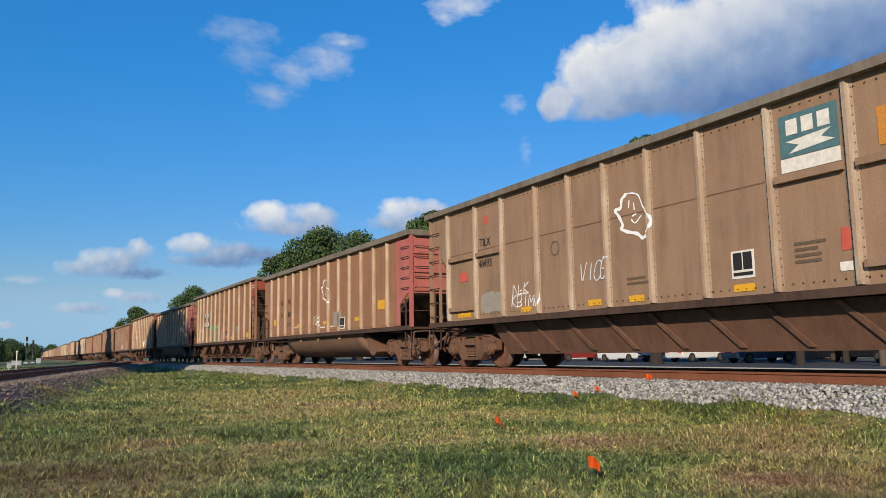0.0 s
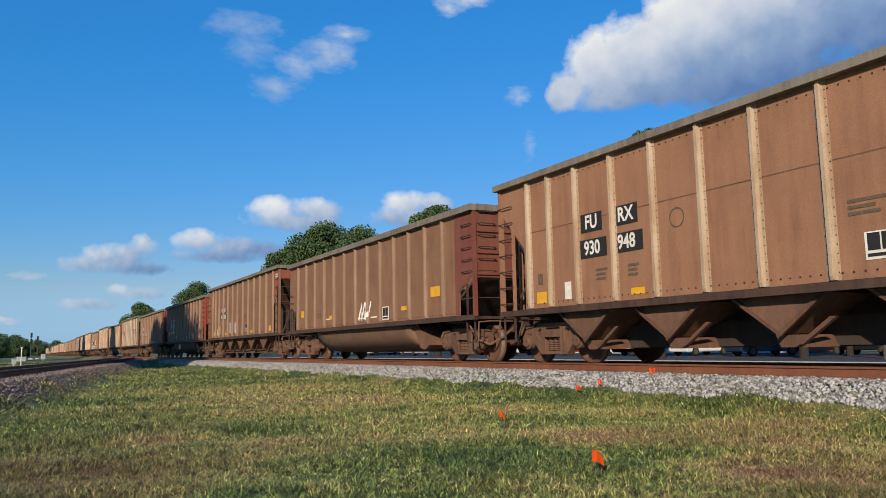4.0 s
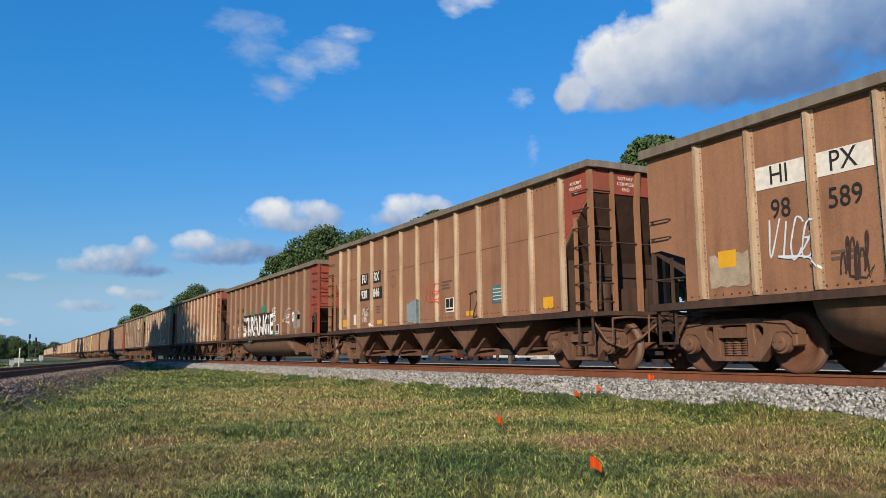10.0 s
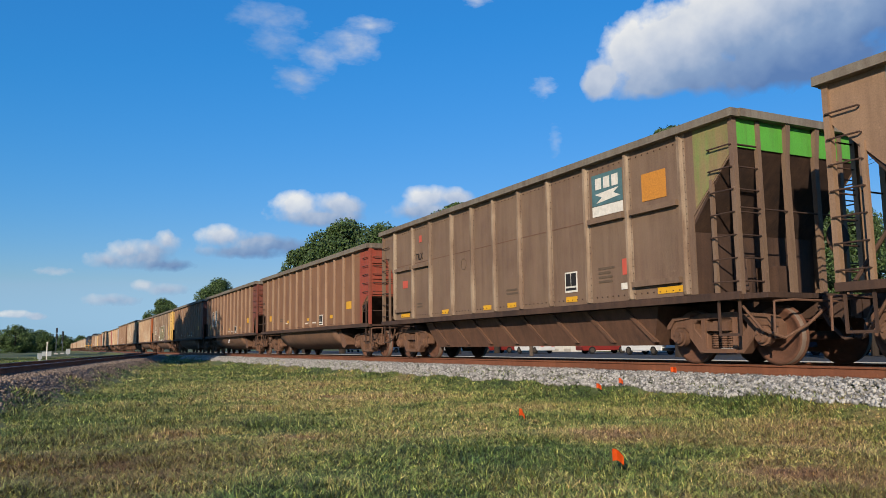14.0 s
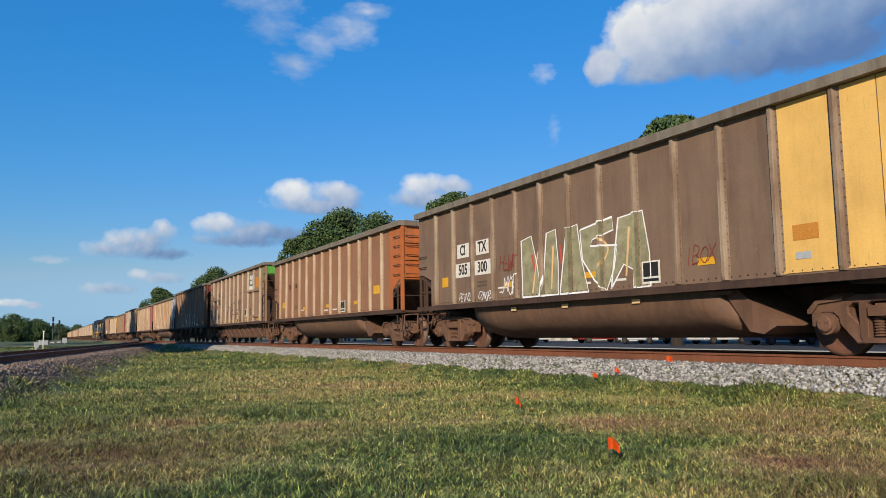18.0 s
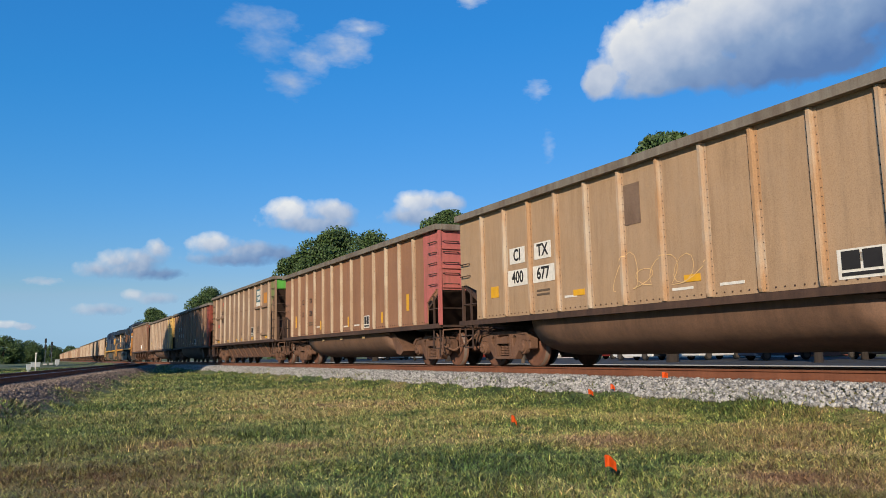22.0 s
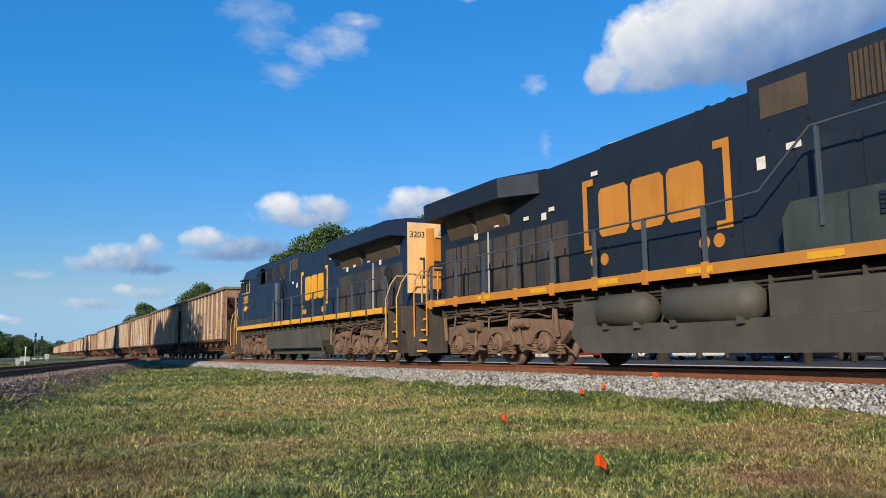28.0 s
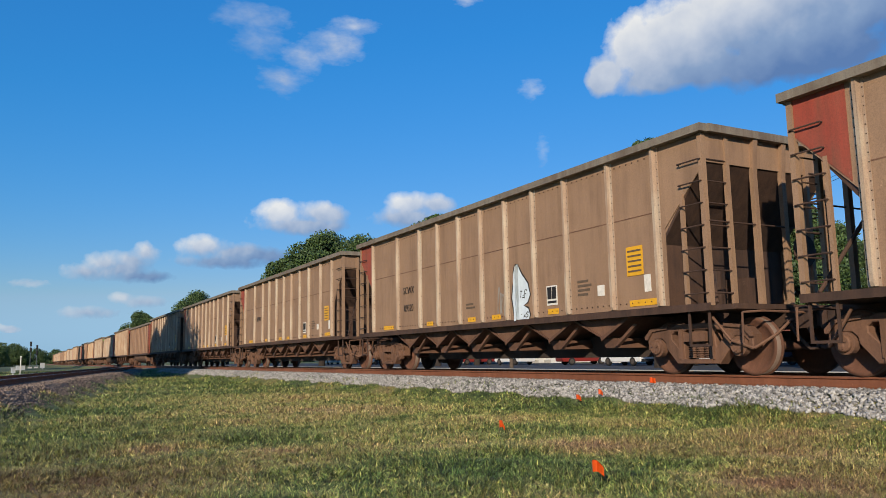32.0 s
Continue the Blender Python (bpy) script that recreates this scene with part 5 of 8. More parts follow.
def stair(loco, e, s, rail_mat, face):
    """Corner steps at one end: stringers, treads, grab rails."""
    x = e * 10.35
    bm = B()
    box(bm, x - 0.36, x - 0.32, *sorted((s * 0.9, s * 1.5)), 0.30, 1.66)
    box(bm, x + 0.32, x + 0.36, *sorted((s * 0.9, s * 1.5)), 0.30, 1.66)
    box(bm, x - 0.32, x + 0.32, *sorted((s * 0.9, s * 0.93)), 0.30, 1.66)
    part("step_well", bm, M["loco_under"], loco)
    for i in range(5):
        bm = B()
        z = 0.34 + 0.29 * i
        box(bm, x - 0.32, x + 0.32, *sorted((s * (1.48 - 0.06 * i), s * 1.0)), z, z + 0.035)
        part("step", bm, M["loco_under"], loco)
        bm = B()
        box(bm, x - 0.32, x + 0.32, *sorted((s * (1.49 - 0.06 * i), s * (1.475 - 0.06 * i))), z - 0.005, z + 0.045)
        part("step_edge", bm, M["loco_yellow"], loco)
    for q in (-0.38, 0.40):
        bm = B()
        tube(bm, [(x + q, s * 1.54, 0.75), (x + q, s * 1.55, 1.9), (x + q + e * 0.12, s * 1.45, 2.35), (x + q + e * 0.12, s * 1.25, 2.62), (x + q + e * 0.12, s * 1.0, 2.62)], 0.022, 8)
        part("grab_rail", bm, rail_mat, loco)


def locomotive(skin, sill, flush, nose_mat, tail_mat, rails, label):
    """A six-axle diesel, cab at +x: frame, cab, hoods, radiator wings, tank, rails."""
    loco = new("diesel_locomotive")
    P, S, D = M[skin], M[sill], M["loco_under"]
    # frame toned near-black: the shade under the sill painted in
    part("frame", box(B(), -10.9, 10.9, -0.95, 0.95, 1.15, 1.50), M["dark"], loco)
    part("deck", box(B(), -10.75, 10.75, -1.52, 1.52, 1.62, 1.68), D, loco)
    for s in (-1, 1):
        part("sill_stripe", box(B(), -9.95, 9.45, *sorted((s * 1.50, s * 1.535)), 1.51, 1.69), S, loco, "gold stripe along the sill")
        for i in range(9):
            x = -9.2 + 2.25 * i
            plate(loco, "sill_reflector", x, s * 1.541, 1.60, 0.55, 0.10, M["reflect"])
        bm = B()
        for j in range(3):
            tube(bm, [(-9.5, s * (1.3 - 0.06 * j), 1.36 - 0.06 * j), (0, s * (1.3 - 0.06 * j), 1.34 - 0.05 * j), (9.3, s * (1.3 - 0.06 * j), 1.38 - 0.06 * j)], 0.022, 6)
        for j in range(26):
            box(bm, -9.4 + 0.74 * j, -9.36 + 0.74 * j, *sorted((s * 1.2, s * 1.36)), 1.2, 1.42)
        part("pipe_run", bm, D, loco)
    # hoods
    bm = B()
    prism(bm, [(-10.2, 1.68), (-3.2, 1.68), (-3.2, 4.38), (-10.2, 4.26)], -0.95, 0.95)
    part("radiator_hood", bm, P, loco)
    bm = B()
    prism(bm, [(-3.2, 1.68), (0.5, 1.68), (0.5, 4.42), (-3.2, 4.40)], -0.97, 0.97)
    part("engine_hood", bm, P, loco)
    bm = B()
    prism(bm, [(0.5, 1.68), (6.3, 1.68), (6.3, 4.62), (0.5, 4.60)], -1.0, 1.0)
    part("equipment_hood", bm, P, loco)
    if flush < 5:
        part("flush_cabinet", prism(B(), [(flush + 0.12, 1.68), (6.4, 1.68), (6.4, 3.55), (flush + 0.12, 3.55), (flush, 3.4), (flush, 1.8)], -1.47, 1.47), P, loco)
    else:
        part("flush_cabinet", prism(B(), [(flush, 1.68), (6.4, 1.68), (6.4, 3.3), (flush, 3.3)], -1.45, 1.45), P, loco)
    # radiator wings with their slanted brown screens
    wing = B()
    rows = [(-10.12, 0.97), (-9.9, 1.0), (-6.2, 1.0), (-5.35, 0.64)] if flush > 5 else [(-10.12, 0.97), (-9.9, 1.0), (-4.5, 1.0), (-3.55, 0.64)]
    rings = []
    for x, k in rows:
        rings.append([wing.verts.new((x, y, z)) for y, z in ((-1.55 * k, 3.86), (-1.58 * k, 4.32), (-0.8, 4.44), (0.8, 4.44), (1.58 * k, 4.32), (1.55 * k, 3.86))])
    for a, b in zip(rings, rings[1:]):
        for i in range(6):
            wing.faces.new((a[i], a[(i + 1) % 6], b[(i + 1) % 6], b[i]))
    wing.faces.new(rings[0])
    wing.faces.new(rings[-1])
    part("radiator_wing", wing, P, loco)
    for s in (-1, 1):
        for a, b in ((-9.65, -8.2), (-8.1, -6.65)) if flush > 5 else ((-9.7, -7.1), (-6.6, -4.6)):
            bm = B()
            v = [bm.verts.new(p) for p in ((a, s * 0.95, 3.32), (b, s * 0.95, 3.32), (b - 0.1, s * 1.2, 3.859), (a + 0.1, s * 1.2, 3.859), (a, s * 0.95, 3.859), (b, s * 0.95, 3.859))]
            for f in ((0, 1, 2, 3), (0, 3, 4), (1, 5, 2), (3, 2, 5, 4), (0, 4, 5, 1)):
                bm.faces.new([v[i] for i in f])
            part("radiator_screen", bm, M["loco_brown"], loco, "brown grime-covered slanted screen")
        for i in range(11):
            x = -9.6 + 0.62 * i
            m = M["loco_grime"] if x < -4.4 else P
            bm = B()
            box(bm, x - 0.26, x + 0.26, *sorted((s * 0.95, s * 0.975)), 1.78, 3.1)
            d = part("hood_door", bm, m, loco)
            bm = B()
            box(bm, x + 0.17, x + 0.21, *sorted((s * 0.975, s * 1.0)), 2.35, 2.5)
            part("latch", bm, P, d)
        for i in range(5):
            x = 0.75 + 1.05 * i
            if x + 0.5 < flush:
                part("hood_door", box(B(), x - 0.47, x + 0.47, *sorted((s * 1.0, s * 1.022)), 1.78, 3.4), P, loco)
        for x in [-3.0 + 0.58 * i for i in range(6)] + [0.75 + 0.7 * i for i in range(3)]:
            part("panel_seam", box(B(), x - 0.012, x + 0.012, *sorted((s * 0.95, s * (0.978 if x < 0.5 else 1.008))), 1.75, 4.36), P, loco)
            plate(loco, "latch", x + 0.12, s * (0.98 if x < 0.5 else 1.01), 2.2, 0.05, 0.07, M["black"])
            plate(loco, "latch", x + 0.12, s * (0.98 if x < 0.5 else 1.01), 3.72, 0.05, 0.07, M["black"])
        for x in (-6.1, -7.6, -9.0):
            part("drip_strip", box(B(), x - 0.02, x + 0.02, *sorted((s * 0.975, s * 1.0)), 1.75, 3.28), M["aluminium"] if x == -7.6 else P, loco)
        for x, z in ((-4.9, 3.42), (-5.9, 3.36), (-7.2, 3.40), (-3.4, 3.9)):
            plate(loco, "warning_label", x, s * 0.984, z, 0.2, 0.09, M["paint_white"])
        plate(loco, "brown_patch", 1.15, s * 1.006, 4.15, 0.85, 0.5, M["loco_brown"])
        plate(loco, "warning_label", 0.7, s * 1.03, 3.2, 0.16, 0.2, M["paint_white"])
        plate(loco, "warning_label", 1.3, s * 1.03, 3.35, 0.26, 0.10, M["paint_white"])
        plate(loco, "warning_label", 4.3, s * 1.008, 3.75, 0.2, 0.24, M["paint_white"])
        plate(loco, "warning_label", -5.2, s * 0.982, 3.3, 0.18, 0.16, M["paint_white"])
        plate(loco, "warning_label", -8.2, s * 0.982, 3.25, 0.18, 0.16, M["paint_white"])
        if flush < 5:
            for a in (3.0, 4.3, 5.5):
                louvre(loco, a - 0.42, a + 0.42, s * 1.0, 3.62, 4.35, s, M["loco_brown"], 7)
                part("louvre_frame", box(B(), a + 0.5, a + 0.6, *sorted((s * 1.0, s * 1.2)), 3.58, 4.4), P, loco)
            part("side_panel", box(B(), 3.5, 6.3, *sorted((s * 1.47, s * 1.484)), 1.98, 3.02), P, loco)
            part("kick_panel", box(B(), 3.05, 8.9, *sorted((s * 1.47 if s < 0 else 1.47, s * 1.506)), 1.70, 1.95), M["loco_sage"], loco)
            part("sand_box", rod(B(), (2.92, s * 1.22, 1.72), (2.92, s * 1.22, 3.46), 0.27, 16), P, loco)
            part("side_vent", box(B(), 8.0, 8.4, *sorted((s * 1.506, s * 1.515)), 2.0, 2.42), M["loco_brown"], loco)
            for x in (4.4, 5.35, 6.35):
                plate(loco, "latch", x, s * 1.49, 1.86, 0.08, 0.06, M["paint_white"])
            plate(loco, "hatch", 1.75, s * 1.03, 3.9, 0.02, 0.9, M["aluminium"])
            bm = B()
            tube(bm, [(6.1, s * 1.44, 3.56), (6.1, s * 1.44, 4.15), (2.9, s * 1.44, 4.12), (2.4, s * 1.2, 3.55), (1.9, s * 1.2, 2.9)], 0.02, 6)
            part("hand_rail", bm, P, loco)
        else:
            for a in (2.6, 3.5, 5.3):
                louvre(loco, a - 0.35, a + 0.35, s * 1.0, 3.72, 4.45, s, M["loco_brown"], 9, True)
            part("step_cabinet", prism(B(), [(1.35, 1.69), (5.69, 1.69), (5.69, 2.42), (1.5, 2.42), (1.35, 2.2)], *sorted((s * 1.0, s * 1.46))), M["loco_sage"], loco, "dusty grey-green walkway cabinet")
            for x in (2.4, 3.3, 4.2, 5.1):
                part("cabinet_seam", box(B(), x - 0.01, x + 0.01, *sorted((s * 1.46, s * 1.466)), 1.72, 2.40), P, loco)
            for x in (3.0, 4.4):
                plate(loco, "warning_label", x + 0.4, s * 1.465, 1.84, 0.14, 0.16, M["paint_white"])
            for a in (6.35, 7.75):
                louvre(loco, a - 0.58, a + 0.58, s * 1.503, 1.88, 2.36, s, P, 11)
            plate(loco, "amber_plate", 7.0, s * 1.515, 2.18, 0.07, 0.26, M["reflect"])
            plate(loco, "amber_plate", 7.12, s * 1.515, 2.18, 0.07, 0.26, M["reflect"])
            for a in (3.1, 4.5):
                louvre(loco, a - 0.28, a + 0.28, s * 1.461, 2.02, 2.32, s, M["loco_dark"], 5)
            for x, z, w, h in ((8.55, 2.35, 0.16, 0.2), (8.62, 2.02, 0.38, 0.32), (9.02, 2.08, 0.18, 0.3), (9.33, 1.86, 0.14, 0.1)):
                plate(loco, "notice_plate", x, s * 1.512, z, w, h, M["paint_white"])
        bm = B()
        lathe(bm, [(0.11, s * 1.508), (0.11, s * 1.514)], 20, "y")
        for v in bm.verts:
            v.co.x += 9.3
            v.co.z += 2.12
        ring = part("roundel", bm, M["loco_orange"], loco)
        bm = B()
        lathe(bm, [(0.09, s * 1.5145), (0.09, s * 1.517)], 20, "y")
        for v in bm.verts:
            v.co.x += 9.3
            v.co.z += 2.12
        part("roundel_middle", bm, P, ring)
        # walkway rail with its posts
        zs = 2.62
        bm = B()
        reach = 1.1 if flush > 5 else flush
        xs_ = [-9.75 + 1.38 * i for i in range(int((reach + 9.6) / 1.38) + 1)]
        tube(bm, [(-9.95, s * 1.5, 1.7), (-9.95, s * 1.5, 2.45), (-9.8, s * 1.5, zs)] + [(x, s * 1.5, zs) for x in xs_[1:]] + ([(flush - 0.15, s * 1.5, zs + 0.1)] if flush < 5 else [(1.0, s * 1.5, 2.66), (1.9, s * 1.48, 3.42), (5.68, s * 1.48, 3.46)]), 0.02, 7)
        part("hand_rail", bm, rails[0], loco)
        for x in xs_:
            part("rail_post", box(B(), x - 0.03, x + 0.03, *sorted((s * 1.47, s * 1.53)), 1.70, zs), rails[0], loco)
            part("post_foot", box(B(), x - 0.06, x + 0.06, *sorted((s * 1.5, s * 1.55)), 1.46, 1.72), M["loco_brown"] if flush < 5 else S, loco)
        if flush > 5:
            for x in (2.0, 3.2, 4.45, 5.6):
                part("rail_post", box(B(), x - 0.025, x + 0.025, *sorted((s * 1.44, s * 1.49)), 2.0, 3.44), rails[0], loco)
    # cab
    cf = 8.0 if flush > 5 else 8.4
    bm = B()
    sec = [(-1.5, 1.68), (-1.5, 3.95), (-1.28, 4.50), (-0.75, 4.78), (0.75, 4.78), (1.28, 4.50), (1.5, 3.95), (1.5, 1.68)]
    rings = []
    for x, top in ((6.0, 0.0), (cf - 0.05, 0.0), (cf + 0.30, -0.10), (cf + 0.62, -1.0), (9.42, -1.0)):
        rings.append([bm.verts.new((x, y, z if z < 2 else min(z, 4.78 + top) if top > -0.9 else min(z, 3.5 if x < 9.3 else 3.42))) for y, z in sec])
    for a, b in zip(rings, rings[1:]):
        for i in range(7):
            bm.faces.new((a[i], a[i + 1], b[i + 1], b[i]))
    bm.faces.new(rings[0])
    bm.faces.new(rings[-1])
    bmesh.ops.remove_doubles(bm, verts=bm.verts, dist=0.001)
    part("cab", bm, P, loco)
    for s in (-1, 1):
        bm = B()
        box(bm, cf - 1.5, cf - 0.1, *sorted((s * 1.502, s * 1.53)), 3.30, 3.92)
        w = part("cab_window", bm, M["black"], loco)
        for a, b in ((cf - 1.45, cf - 1.0), (cf - 0.95, cf - 0.55), (cf - 0.42, cf - 0.15)):
            part("pane", box(B(), a, b, *sorted((s * 1.531, s * 1.535)), 3.35, 3.87), M["glass"], w)
        bm = B()
        prism(bm, [(cf - 1.55, 3.92), (cf - 0.5, 3.92), (cf - 0.5, 3.98), (cf - 1.55, 3.98)], *sorted((s * 1.5, s * 1.78)))
        part("sunshade", bm, P, loco)
        part("mirror", box(B(), cf - 0.5, cf - 0.44, *sorted((s * 1.52, s * 1.72)), 3.35, 3.85), M["black"], loco)
        bm = B()
        v = [bm.verts.new(p) for p in ((cf + 0.60, s * 0.07, 3.60), (cf + 0.60, s * 1.36, 3.60), (cf + 0.36, s * 1.16, 4.36), (cf + 0.36, s * 0.07, 4.46))]
        bm.faces.new(v)
        r = bmesh.ops.extrude_face_region(bm, geom=bm.faces[:])
        for q in r["geom"]:
            if isinstance(q, bmesh.types.BMVert):
                q.co.x += 0.05
        part("windshield", bm, M["glass"], loco)
        bm = B()
        tube(bm, [(cf + 0.70, s * 0.5, 3.65), (cf + 0.58, s * 0.75, 4.10)], 0.012, 5)
        part("wiper", bm, M["aluminium"], loco)
        part("windshield_visor", prism(B(), [(cf + 0.30, 4.48), (cf + 0.52, 4.42), (cf + 0.52, 4.45), (cf + 0.30, 4.53)], *sorted((s * 0.1, s * 1.14))), M["black"], loco)
        part("sill_rail", tube(B(), [(cf + 0.72, s * 0.2, 3.55), (cf + 0.78, s * 0.2, 3.60), (cf + 0.78, s * 1.2, 3.60), (cf + 0.72, s * 1.2, 3.55)], 0.014, 6), rails[1], loco)
        if flush < 5:
            for a, b, c, d in ((cf - 1.5, cf - 0.1, 3.88, 3.93), (cf - 1.5, cf - 0.1, 3.29, 3.34), (cf - 1.5, cf - 1.45, 3.34, 3.88), (cf - 0.98, cf - 0.94, 3.34, 3.88), (cf - 0.15, cf - 0.10, 3.34, 3.88)):
                part("window_frame", box(B(), a, b, *sorted((s * 1.53, s * 1.545)), c, d), M["aluminium"], w)
    # nose
    bm = B()
    low = [(9.40, -1.49), (10.36, -1.18), (10.46, -1.02), (10.46, 1.02), (10.36, 1.18), (9.40, 1.49)]
    a = [bm.verts.new((x, y, 1.68)) for x, y in low]
    b = [bm.verts.new((x, y, 3.40 - (x - 9.4) * 0.1)) for x, y in low]
    c = [bm.verts.new((9.40, -0.75, 3.62)), bm.verts.new((10.36, -0.45, 3.48)), bm.verts.new((10.36, 0.45, 3.48)), bm.verts.new((9.40, 0.75, 3.62))]
    bm.faces.new(a)
    for i in range(5):
        bm.faces.new((a[i], a[i + 1], b[i + 1], b[i]))
    bm.faces.new((a[5], a[0], b[0], c[0], c[3], b[5]))
    bm.faces.new((b[0], b[1], c[1], c[0]))
    bm.faces.new((b[1], b[2], c[1]))
    bm.faces.new((b[2], b[3], c[2], c[1]))
    bm.faces.new((b[3], b[4], c[2]))
    bm.faces.new((b[4], b[5], c[3], c[2]))
    bm.faces.new(c)
    part("nose", bm, nose_mat, loco)
    for y in (-0.2,):
        bm = B()
        box(bm, 10.46, 10.50, -0.16, 0.16, 2.8, 3.28)
        h = part("headlight", bm, M["black"], loco)
        for z in (2.92, 3.16):
            bm = B()
            lathe(bm, [(0.10, 10.50), (0.10, 10.53), (0.06, 10.55)], 14, "x")
            for v in bm.verts:
                v.co.z += z
            part("lens", bm, M["lens"], h)
    for s in (-1, 1):
        nb = part("number_board", box(B(), -0.36, 0.36, -0.03, 0.03, -0.13, 0.13), M["black"], loco, at=pose(9.92, s * 1.345, 3.0, 0, 0, s * -18 + (0 if s < 0 else 180)))
        part("board_face", box(B(), -0.31, 0.31, -0.038, -0.030, -0.09, 0.09), M["paint_white"], nb)
        bm = B()
        for z in (2.0, 2.4, 2.75):
            tube(bm, [(10.30, s * 1.19, z), (10.32, s * 1.25, z), (10.04, s * 1.34, z), (10.02, s * 1.28, z)], 0.016, 6)
        part("grab_iron", bm, nose_mat, loco)
        bm = B()
        tube(bm, [(9.62, s * 1.50, 0.8), (9.62, s * 1.50, 2.0), (9.75, s * 1.46, 2.3), (9.95, s * 1.38, 2.75), (10.02, s * 1.30, 2.8)], 0.022, 8)
        part("grab_rail", bm, rails[1], loco)
        for e in (-1, 1):
            stair(loco, e, s, rails[1], nose_mat)
    # tail
    part("hood_end", prism(B(), [(-10.24, 2.1), (-10.20, 2.1), (-10.20, 4.28), (-10.24, 4.28)], -0.94, 0.94), tail_mat, loco)
    part("hood_end_foot", box(B(), -10.25, -10.2, -0.94, 0.94, 1.69, 2.1), P, loco)
    bm = B()
    prism(bm, [(-10.74, 2.2), (-10.24, 2.2), (-10.24, 4.12), (-10.74, 4.05)], -0.32, 0.32)
    part("tail_bay", bm, M["loco_orange"], loco)
    tl = part("tail_light", box(B(), -10.81, -10.74, -0.28, 0.28, 3.76, 4.06), tail_mat, loco)
    for y in (-0.13, 0.13):
        bm = B()
        lathe(bm, [(0.09, -10.81), (0.10, -10.84), (0.05, -10.86)], 14, "x")
        for v in bm.verts:
            v.co.y += y
            v.co.z += 3.92
        part("lens", bm, M["lens"], tl)
    for e in (-1, 1):
        bm = B()
        box(bm, e * 10.85 - 0.05, e * 10.85 + 0.05, -1.45, 1.45, 0.95, 1.66)
        part("end_plate", bm, D, loco)
        bm = B()
        prism(bm, [(e * 10.90, 0.95), (e * 11.0, 0.95), (e * 11.22, 0.22), (e * 11.12, 0.22)], -1.35, 1.35)
        part("plow", bm, D, loco)
        bm = B()
        box(bm, e * 11.02 - 0.2, e * 11.02 + 0.2, -0.13, 0.13, 0.74, 0.98)
        box(bm, e * 11.12 - 0.06, e * 11.12 + 0.06, -0.2, 0.2, 0.70, 1.02)
        part("coupler", bm, D, loco)
        bm = B()
        for y in (-0.9, -0.45, 0.45, 0.9):
            tube(bm, [(e * 10.92, y, 1.5), (e * 11.08, y, 1.1), (e * 11.05, y * 0.95, 0.6)], 0.03, 6)
        part("air_hose", bm, M["black"], loco)
        bm = B()
        for y in (-0.75, 0.75):
            rod(bm, (e * 10.8, y, 1.66), (e * 10.8, y, 2.6), 0.03, 6)
        tube(bm, [(e * 10.8, -1.0, 2.6), (e * 10.8, 1.0, 2.6)], 0.022, 6)
        part("end_rail", bm, rails[1], loco)
    # tank, air reservoirs
    bm = B()
    if flush > 5:
        prism(bm, [(-3.7, 0.80), (-3.75, 0.6), (-3.35, 0.28), (3.6, 0.28), (4.1, 0.7), (4.1, 0.80)], -1.42, 1.42)
        part("tank_cabinet", prism(B(), [(1.0, 0.802), (4.1, 0.802), (4.1, 1.28), (1.0, 1.28)], -1.42, 1.42), M["loco_tank"], loco)
        part("tank_cabinet", prism(B(), [(-3.7, 0.802), (-3.0, 0.802), (-3.0, 1.28), (-3.7, 1.28)], -1.40, 1.40), M["loco_tank"], loco)
        part("tank_back", prism(B(), [(-2.99, 0.804), (0.99, 0.804), (0.99, 1.28), (-2.99, 1.28)], -0.95, 0.95), M["loco_tank"], loco)
    else:
        prism(bm, [(-3.7, 1.28), (-3.75, 0.8), (-3.35, 0.28), (3.6, 0.28), (4.1, 0.8), (4.05, 1.28)], -1.40, 1.40)
        bmesh.ops.bevel(bm, geom=[e for e in bm.edges if e.verts[0].co.z < 0.5 and e.verts[1].co.z < 0.5 and abs(e.verts[0].co.x - e.verts[1].co.x) > 1], offset=0.25, segments=4, affect="EDGES")
    part("fuel_tank", bm, M["loco_tank"], loco)
    if flush > 5:
        for s in (-1, 1):
            for a, b in ((-2.9, -1.55), (-1.15, 0.75)):
                bm = B()
                lathe(bm, [(0.05, a - 0.05), (0.20, a), (0.31, a + 0.12), (0.31, b - 0.12), (0.20, b), (0.05, b + 0.05)], 18, "x")
                for v in bm.verts:
                    v.co.y += s * 1.30
                    v.co.z += 1.06
                part("air_reservoir", bm, M["loco_tank"], loco, smooth=True)
                for q in (a + 0.25, b - 0.25):
                    part("saddle", box(B(), q - 0.06, q + 0.06, *sorted((s * 1.2, s * 1.5)), 0.72, 0.9), M["loco_tank"], loco)
    else:
        for s in (-1, 1):
            bm = B()
            tube(bm, [(-3.55, s * 1.3, 0.4), (-3.6, s * 1.42, 0.8), (-3.35, s * 1.42, 1.2), (-2.9, s * 1.4, 1.28)], 0.05, 8)
            part("drain_pipe", bm, M["loco_tank"], loco)
    # roof fittings
    part("exhaust_stack", prism(B(), [(-3.65, 4.36), (-2.85, 4.36), (-2.88, 4.62), (-3.62, 4.66)], -0.40, 0.40), M["white" if flush > 5 else "loco_dark"], loco)
    bm = B()
    for i in range(4):
        rod(bm, (-1.0 + 0.24 * i, -0.55, 4.50 + 0.03 * (i % 2)), (-1.0 + 0.24 * i, 0.3, 4.50), 0.10, 10, 0.06)
    part("horn", bm, M["black"], loco)
    bm = B()
